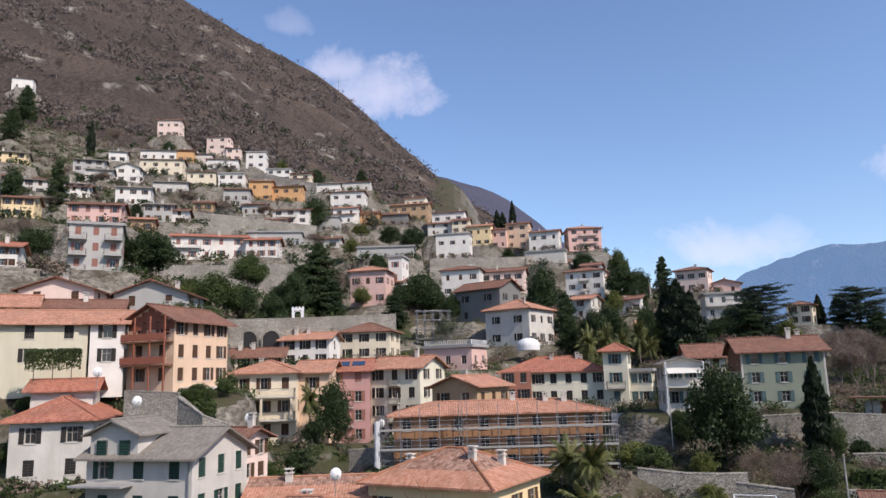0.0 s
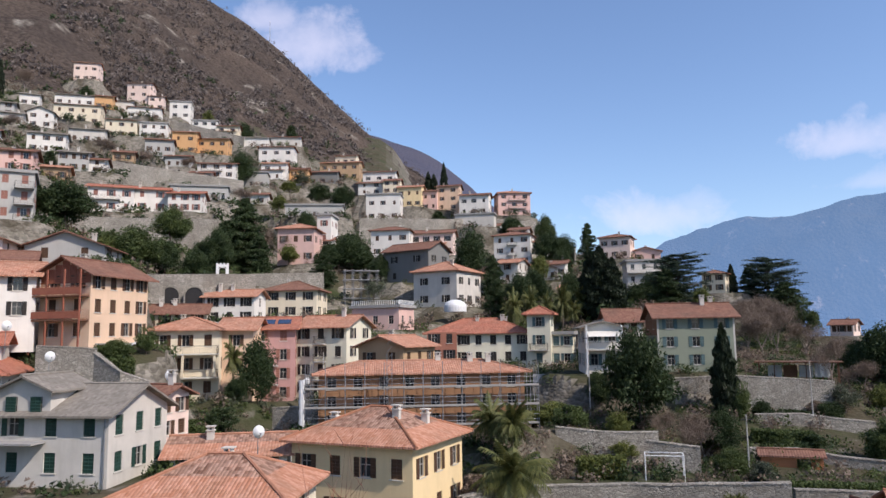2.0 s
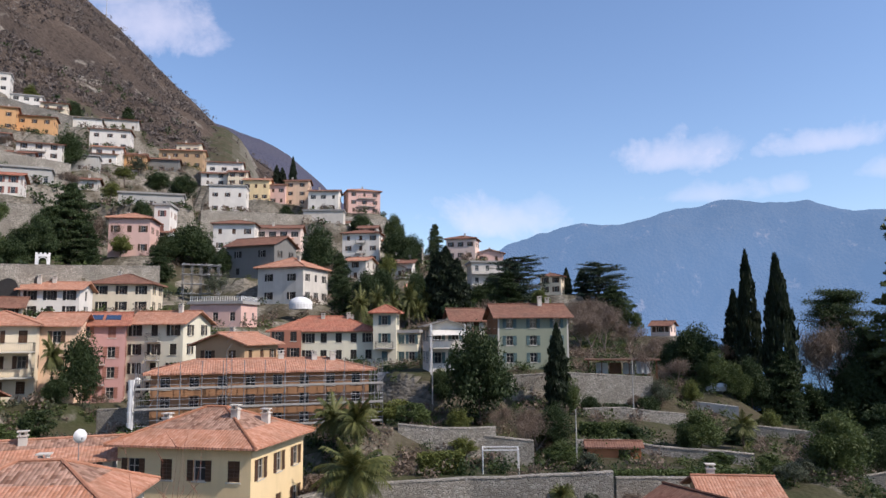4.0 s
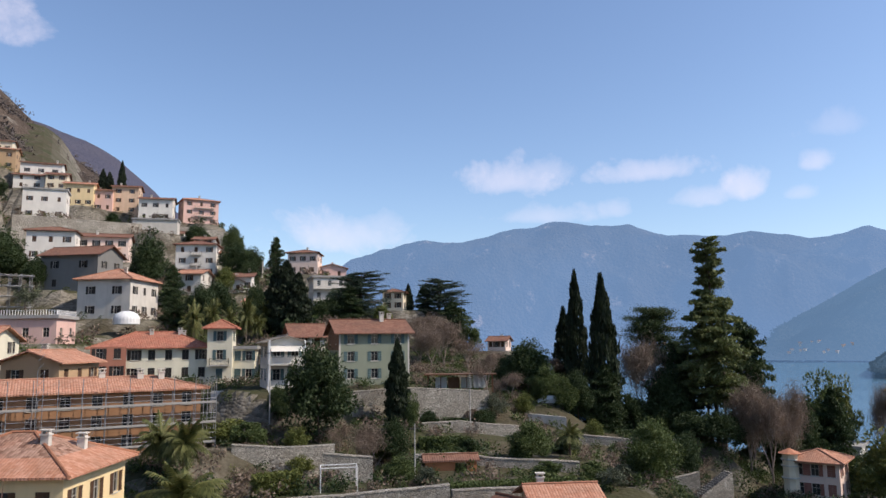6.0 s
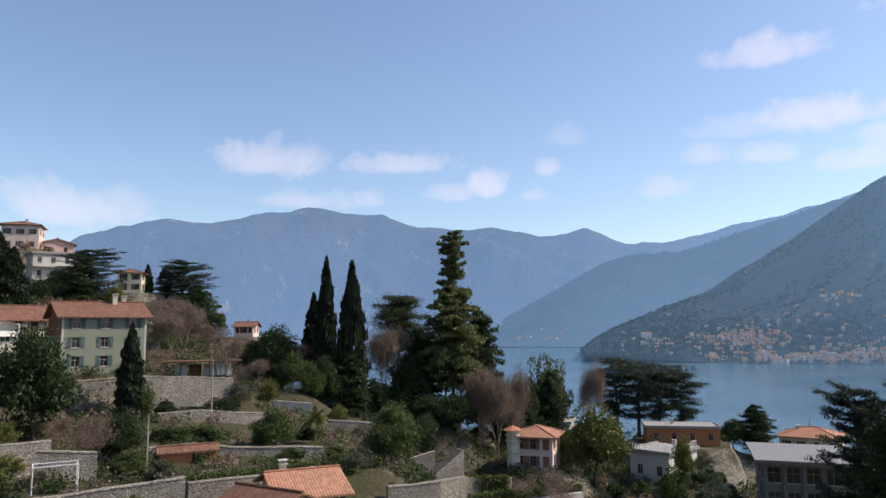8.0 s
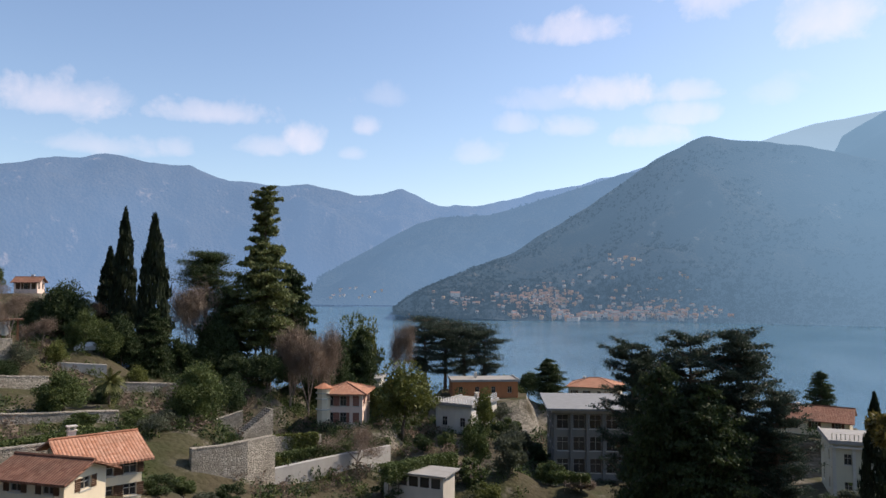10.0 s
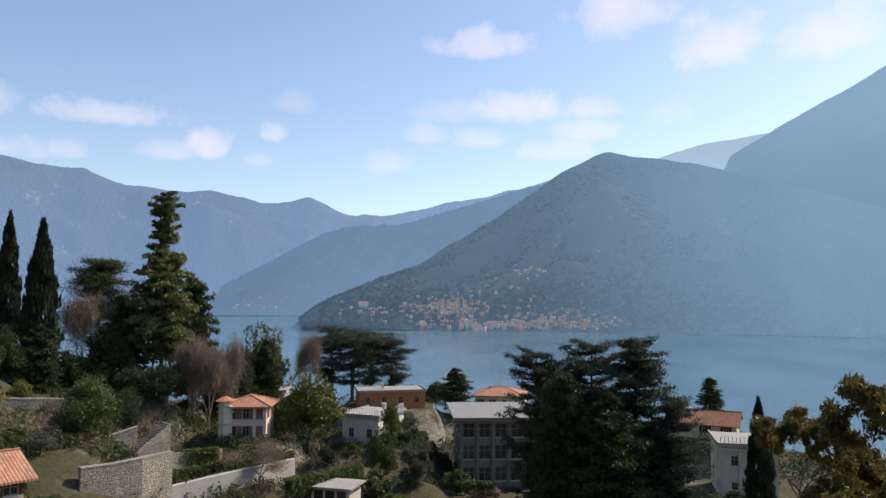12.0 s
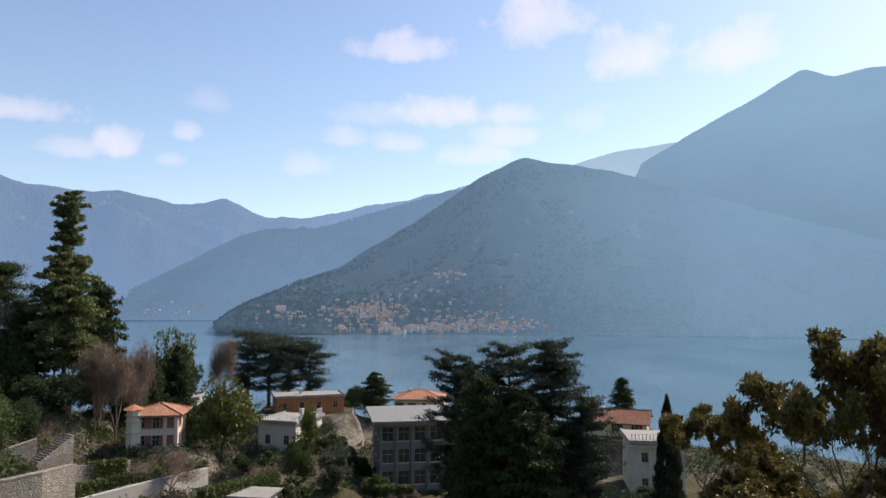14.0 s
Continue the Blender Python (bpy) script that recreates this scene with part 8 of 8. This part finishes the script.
for x in (-1.9, 1.9):
    bm = bmesh.new()
    arched_opening(bm, x, 2.8, 3.0, 0, 0.5)
    part("arch", bm, STONE, vault)
    # flat dark sheet standing in for the shade inside the arch
    bm = bmesh.new()
    n = 12
    pts = [(x - 1.4, 0)] + [(x - 1.4 * math.cos(math.pi * k / n), 1.6 + 1.4 * math.sin(math.pi * k / n)) for k in range(n + 1)] + [(x + 1.4, 0)]
    bm.faces.new([bm.verts.new((p[0], 0.05, p[1])) for p in pts])
    bm.faces.new([bm.verts.new((p[0], 0.09, p[1])) for p in pts[::-1]])
    part("grille", bm, IRON, vault)
tagged(vault, "pair of stone arches closed by dark iron grilles", "arches")
# near leafless shrub with red shoots, seen over the roofs
SHOOT = grainy("red_brown_shoots", (0.22, 0.085, 0.05), (0.32, 0.13, 0.08), 6, 0.8)
shrub = new("leafless_shrub")
shrub.location = spot(-3.2, 34, -14.0)
rs = random.Random(5)
for k in range(11):
    bm = bmesh.new()
    a = rs.uniform(0, 6.28)
    tip = Vector((math.cos(a) * rs.uniform(0.5, 2.2), math.sin(a) * rs.uniform(0.3, 1.2), rs.uniform(6.5, 9.2)))
    p = Vector((0, 0, -2.0))
    for s in range(5):
        q = Vector((0, 0, -2.0)).lerp(tip, (s + 1) / 5) + Vector((rs.uniform(-1, 1), rs.uniform(-1, 1), 0)) * 0.12
        tube(bm, p, q, 0.05 * (1 - s / 5.5), 0.05 * (1 - (s + 1) / 5.5), 5)
        if s > 1:
            e = q + Vector((rs.uniform(-1, 1), rs.uniform(-1, 1), 1.2)) * 0.7
            tube(bm, q, e, 0.018, 0.006, 4)
        p = q
    part("branch", bm, SHOOT, shrub)
tagged(shrub, "leafless shrub with long red-brown shoots", "shrub")
# mast on the ridge
mast = new("radio_mast")
mast.location = spot(-8.28, 880, 368.0)
bm = bmesh.new()
tube(bm, (0, 0, -20), (0, 0, 22), 0.5, 0.2, 5)
part("shaft", bm, STEEL, mast)
tagged(mast, "thin radio mast on the mountain ridge", "mast")

# ---- undergrowth, woodland and the far shore ----
def clumps_object(name, centres, radii, per, size, mat, label, category, flat=0.8, aspect=0.7):
    p, o = clump_points(np.asarray(centres), np.asarray(radii), per, flat, 0.3)
    s = np.repeat(np.asarray(radii), per) * size
    ob = part(name, quads_mesh(name, leaf_quads(p, s, aspect, o), mat), None)
    return tagged(ob, label, category, kind="stuff")


def clear_of_houses(x, y, spare=0.5):
    ok = np.ones(len(x), bool)
    for px_, py_, pr, pz, power in PADS[:len(ALL_HOMES)]:
        ok &= np.hypot(x - px_, y - py_) > pr + spare
    return ok


def scatter(n, az0, az1, d0, d1, seed, cell, cut):
    r = np.random.RandomState(seed)
    az = np.radians(r.uniform(az0, az1, n))
    d = np.sqrt(r.uniform(d0 * d0, d1 * d1, n))
    x, y = d * np.sin(az), d * np.cos(az)
    ok = clear_of_houses(x, y) & (fbm(x / cell, y / cell, 3, seed) > cut)
    return x[ok], y[ok], r


for k, (tone, n, cut, lo, hi, words) in enumerate((
        ("dark", 5200, -0.1, 0.7, 2.4, "dark evergreen undergrowth on the terraces"), ("bright", 2400, 0.05, 0.5, 1.5, "yellow-green bushes on the terraces"), ("mid", 6500, -0.2, 0.6, 1.9, "green bushes scattered over the hillside"),
        ("dry", 7000, -0.3, 0.7, 2.2, "dry brown scrub on the hillside"), ("olive", 2600, 0.0, 0.6, 1.7, "grey-green shrubs on the hillside"))):
    x, y, r = scatter(n, -42, 26, 112, 330 if tone == "dark" else 390, 40 + k, 30.0, cut)
    rad = r.uniform(lo, hi, len(x))
    clumps_object("undergrowth", np.stack([x, y, ground(x, y) + rad * 0.45], -1), rad, 46, 0.33, LEAF[tone], words, "undergrowth")
for k, (tone, n, cut, lo, hi, words) in enumerate((
        ("dark", 900, -0.2, 0.5, 1.6, "dark evergreen bushes in the gardens"), ("mid", 900, -0.2, 0.4, 1.3, "green bushes in the gardens"),
        ("dry", 900, -0.1, 0.5, 1.5, "brown winter shrubs in the gardens"), ("bright", 240, 0.0, 0.3, 0.8, "yellow-green plants in the gardens"))):
    x, y, r = scatter(int(n * 1.7), 9, 66, 64, 155, 60 + k, 12.0, cut)
    rad = r.uniform(lo, hi, len(x))
    clumps_object("garden_shrubs", np.stack([x, y, ground(x, y) + rad * 0.4], -1), rad, 90, 0.22, LEAF[tone], words, "shrubs")
for k, (tone, n, lo, hi, words) in enumerate((("dark", 620, 0.5, 1.6, "dark shrubs on the banks below the firs"), ("mid", 520, 0.4, 1.3, "green shrubs on the banks below the firs"), ("olive", 260, 0.4, 1.1, "grey-green shrubs on the banks below the firs"))):
    x, y, r = scatter(n, 44, 73, 78, 138, 170 + k, 14.0, -0.45)
    rad = r.uniform(lo, hi, len(x))
    clumps_object("bank_shrubs", np.stack([x, y, ground(x, y) + rad * 0.4], -1), rad, 90, 0.2, LEAF[tone], words, "shrubs")
for k, (tone, n, cut, lo, hi, words) in enumerate((("olive", 700, -0.4, 0.3, 1.0, "grey-green bushes between the houses"), ("dark", 900, -0.3, 0.4, 1.2, "dark evergreen bushes between the houses"), ("mid", 1000, -0.4, 0.3, 1.1, "green bushes between the houses"), ("dry", 900, -0.2, 0.4, 1.2, "brown winter shrubs between the houses"))):
    x, y, r = scatter(n, -34, 11, 58, 118, 70 + k, 12.0, cut)
    rad = r.uniform(lo, hi, len(x))
    clumps_object("village_shrubs", np.stack([x, y, ground(x, y) + rad * 0.4], -1), rad, 60, 0.34, LEAF[tone], words, "shrubs")
for k, (tone, n, lo, hi, words) in enumerate((("dark", 420, 1.6, 4.0, "dark trees and bushes of the lakeside park"), ("cedar", 220, 1.5, 3.5, "blue-green trees of the lakeside park"), ("dry", 240, 1.2, 3.0, "bare brown thickets by the lake"), ("mid", 420, 0.8, 2.4, "green bushes of the lakeside park"))):
    x, y, r = scatter(int(n * 1.5), 40, 124, 40, 400, 80 + k, 25.0, -0.3)
    az_ = np.degrees(np.arctan2(x, y))
    far_ok = np.hypot(x, y) > np.where(az_ > 92, 46 if hi < 2.6 else 70, 130 if hi > 3 else 70)
    x, y = x[far_ok], y[far_ok]
    rad = r.uniform(lo, hi, len(x))
    clumps_object("park_growth", np.stack([x, y, ground(x, y) + rad * 0.5], -1), rad, 150, 0.18, LEAF[tone], words, "park growth")


def on_slope(name, n, seed, v0, v1, power=1.0):
    g = SLOPES[name]
    r = np.random.RandomState(seed)
    i = ((v0 + (v1 - v0) * r.rand(n) ** power) * (g.shape[0] - 1)).astype(int)
    j = r.randint(0, g.shape[1], n)
    return g[i, j] + r.normal(size=(n, 3)) * [3, 3, 0], r


for k, (tone, n, v1, lo, hi, per) in enumerate((("dry", 13000, 0.98, 2.0, 4.8, 10), ("dark", 700, 0.4, 1.6, 3.6, 26), ("dry", 4500, 0.4, 1.5, 3.2, 14))):
    p, r = on_slope("backdrop_hillside", n, 90 + k, 0.10 if tone == "dry" else 0.0, v1)
    keep = fbm(p[:, 0] / 55, p[:, 1] / 55, 4, 17) > -0.45
    p = p[keep]
    rad = r.uniform(lo, hi, len(p))
    wood = {"dry": LEAF_WOOD, "dark": LEAF["dark"]}[tone]
    clumps_object("woodland", p + [0, 0, 0.5], rad, per, 0.5, wood, {"dry": "leafless brown woodland on the mountainside", "dark": "evergreen trees among bare woodland"}[tone], "woodland", 0.9)
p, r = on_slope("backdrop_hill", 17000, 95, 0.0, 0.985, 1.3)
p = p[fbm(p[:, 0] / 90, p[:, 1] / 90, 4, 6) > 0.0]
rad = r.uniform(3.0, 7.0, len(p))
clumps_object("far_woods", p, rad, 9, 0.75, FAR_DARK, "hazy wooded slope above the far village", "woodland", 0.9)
p, r = on_slope("backdrop_spur", 2500, 96, 0.0, 0.99)
clumps_object("far_woods", p, r.uniform(8, 16, len(p)), 7, 0.6, FAR_C, "hazy blue wooded spur", "woodland", 0.8)


# distant surface with haze mixed in as emission
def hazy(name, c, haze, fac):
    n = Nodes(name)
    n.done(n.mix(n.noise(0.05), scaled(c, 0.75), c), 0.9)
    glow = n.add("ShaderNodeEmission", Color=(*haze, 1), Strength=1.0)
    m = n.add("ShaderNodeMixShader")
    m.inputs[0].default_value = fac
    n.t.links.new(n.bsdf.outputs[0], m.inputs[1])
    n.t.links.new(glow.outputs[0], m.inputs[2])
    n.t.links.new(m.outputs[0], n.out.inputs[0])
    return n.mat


# the walls' haze glow is lighter and tinted toward each wall's colour
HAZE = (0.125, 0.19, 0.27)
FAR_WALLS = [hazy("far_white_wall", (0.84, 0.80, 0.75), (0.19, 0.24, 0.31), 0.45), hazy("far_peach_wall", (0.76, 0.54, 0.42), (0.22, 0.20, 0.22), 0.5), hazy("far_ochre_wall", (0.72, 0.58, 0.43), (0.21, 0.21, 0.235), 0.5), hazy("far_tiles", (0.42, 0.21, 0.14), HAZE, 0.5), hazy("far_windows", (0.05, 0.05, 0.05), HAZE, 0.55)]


def far_spot(slope_name, az, el):
    """The point of a far slope seen at that azimuth and rise."""
    g = SLOPES[slope_name]
    j = int(np.argmin(np.abs(np.degrees(np.arctan2(g[0, :, 0], g[0, :, 1])) - az)))
    col = g[:, j]
    rise = np.degrees(np.arctan2(col[:, 2] - EYE.z, np.hypot(col[:, 0], col[:, 1])))
    i = int(np.argmax(rise >= el)) if (rise >= el).any() else len(col) - 1
    i = max(i, 1)
    f = float(np.clip((el - rise[i - 1]) / max(rise[i] - rise[i - 1], 1e-3), 0, 1))
    return Vector(col[i - 1] * (1 - f) + col[i] * f)


def far_house(bm, p, w, d, h, tone, a):
    """A small gabled house with window rows."""
    X, Y = Vector((math.cos(a), -math.sin(a), 0)), Vector((math.sin(a), math.cos(a), 0))

    def put(pts, m):
        bm.faces.new([bm.verts.new(p + X * q[0] + Y * q[1] + Vector((0, 0, q[2]))) for q in pts]).material_index = m

    b = -4.5
    put([(-w / 2, 0, b), (w / 2, 0, b), (w / 2, 0, h), (-w / 2, 0, h)], tone)
    put([(w / 2, 0, b), (w / 2, d, b), (w / 2, d, h), (w / 2, 0, h)], tone)
    put([(-w / 2, d, b), (-w / 2, 0, b), (-w / 2, 0, h), (-w / 2, d, h)], tone)
    t = h + d * 0.24
    put([(-w / 2 - 0.5, -0.5, h - 0.2), (w / 2 + 0.5, -0.5, h - 0.2), (w / 2 + 0.5, d / 2, t), (-w / 2 - 0.5, d / 2, t)], 3)
    put([(w / 2 + 0.5, d + 0.5, h - 0.2), (-w / 2 - 0.5, d + 0.5, h - 0.2), (-w / 2 - 0.5, d / 2, t), (w / 2 + 0.5, d / 2, t)], 3)
    put([(w / 2, 0, h), (w / 2, d, h), (w / 2, d / 2, t)], tone)
    put([(-w / 2, d, h), (-w / 2, 0, h), (-w / 2, d / 2, t)], tone)
    n = max(2, int(w / 3.5))
    for s in range(max(1, int(h / 3.2))):
        for c in range(n):
            u, z = -w / 2 + w * (c + 0.5) / n, 1.0 + s * 3.1
            if z + 1.6 < h:
                put([(u - 0.5, -0.12, z), (u + 0.5, -0.12, z), (u + 0.5, -0.12, z + 1.5), (u - 0.5, -0.12, z + 1.5)], 4)


def far_settlement(name, slope_name, quarters, seed, label):
    """Quarters: how many houses, azimuth and its spread, rise and its spread, size, tones."""
    r = np.random.RandomState(seed)
    bm = bmesh.new()
    for n, az, daz, el, del_, size, tones in quarters:
        for k in range(n):
            x, y = np.clip(r.normal(size=2), -2, 2)
            p = far_spot(slope_name, az + daz * x, max(-2.6, el + del_ * y))
            if p.z < 1.2:
                p.z = 1.2
            a = math.atan2(p.x, p.y) + r.uniform(-0.6, 0.6)
            s_ = size * 0.85
            far_house(bm, p, s_ * r.uniform(0.7, 1.7), s_ * r.uniform(0.7, 1.1), s_ * r.uniform(0.6, 1.15), int(r.choice(tones)), a)
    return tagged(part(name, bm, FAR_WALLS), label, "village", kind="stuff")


MIXED, WARM, PALE = (0, 0, 0, 0, 1, 2), (0, 0, 1, 1, 2), (0, 0, 0, 2)
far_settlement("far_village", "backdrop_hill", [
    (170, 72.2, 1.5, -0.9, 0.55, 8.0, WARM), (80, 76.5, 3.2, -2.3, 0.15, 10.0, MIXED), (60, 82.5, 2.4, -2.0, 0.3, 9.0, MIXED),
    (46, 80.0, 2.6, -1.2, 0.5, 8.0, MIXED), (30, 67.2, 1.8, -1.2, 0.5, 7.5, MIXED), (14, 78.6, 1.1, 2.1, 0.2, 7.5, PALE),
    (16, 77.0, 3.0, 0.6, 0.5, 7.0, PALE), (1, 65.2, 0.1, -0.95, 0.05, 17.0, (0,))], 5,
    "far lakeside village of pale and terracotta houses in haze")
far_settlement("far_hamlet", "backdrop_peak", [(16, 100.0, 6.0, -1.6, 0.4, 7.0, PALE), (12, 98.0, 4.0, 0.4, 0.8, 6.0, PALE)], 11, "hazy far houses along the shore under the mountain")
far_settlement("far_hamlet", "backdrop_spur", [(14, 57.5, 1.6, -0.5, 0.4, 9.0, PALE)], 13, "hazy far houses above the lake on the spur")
r = np.random.RandomState(97)
spots = []
for n, az, daz, el, del_ in ((1100, 74.0, 6.0, -0.7, 0.9), (220, 70.6, 0.9, -1.7, 0.35), (420, 66.0, 2.0, -1.1, 0.8), (800, 82.0, 4.0, -0.3, 1.1), (700, 90.0, 6.0, -1.0, 1.0)):
    for k in range(n):
        x, y = np.clip(r.normal(size=2), -2, 2)
        spots.append(far_spot("backdrop_hill", az + daz * x, max(-2.4, el + del_ * y)) + Vector((0, 0, 2.0)))
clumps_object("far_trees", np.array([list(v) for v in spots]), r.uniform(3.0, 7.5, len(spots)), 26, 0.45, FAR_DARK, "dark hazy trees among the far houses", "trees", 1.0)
# a raft and its crane on the lake
raft = new("work_raft")
raft.location = (polar(76.0) * 560).to_tuple()[:2] + (0.0,)
bm = bmesh.new()
box(bm, (-9, -3, -0.5), (9, 3, 0.9))
part("hull", bm, IRON, raft)
bm = bmesh.new()
box(bm, (-6, -1.5, 0.9), (-2, 1.5, 3.2))
part("cabin", bm, WHITE, raft)
bm = bmesh.new()
tube(bm, (3, 0, 0.9), (9, 0, 9), 0.35, 0.15, 6)
part("jib", bm, IRON, raft)
tagged(raft, "dark work raft with a small crane on the lake", "raft")
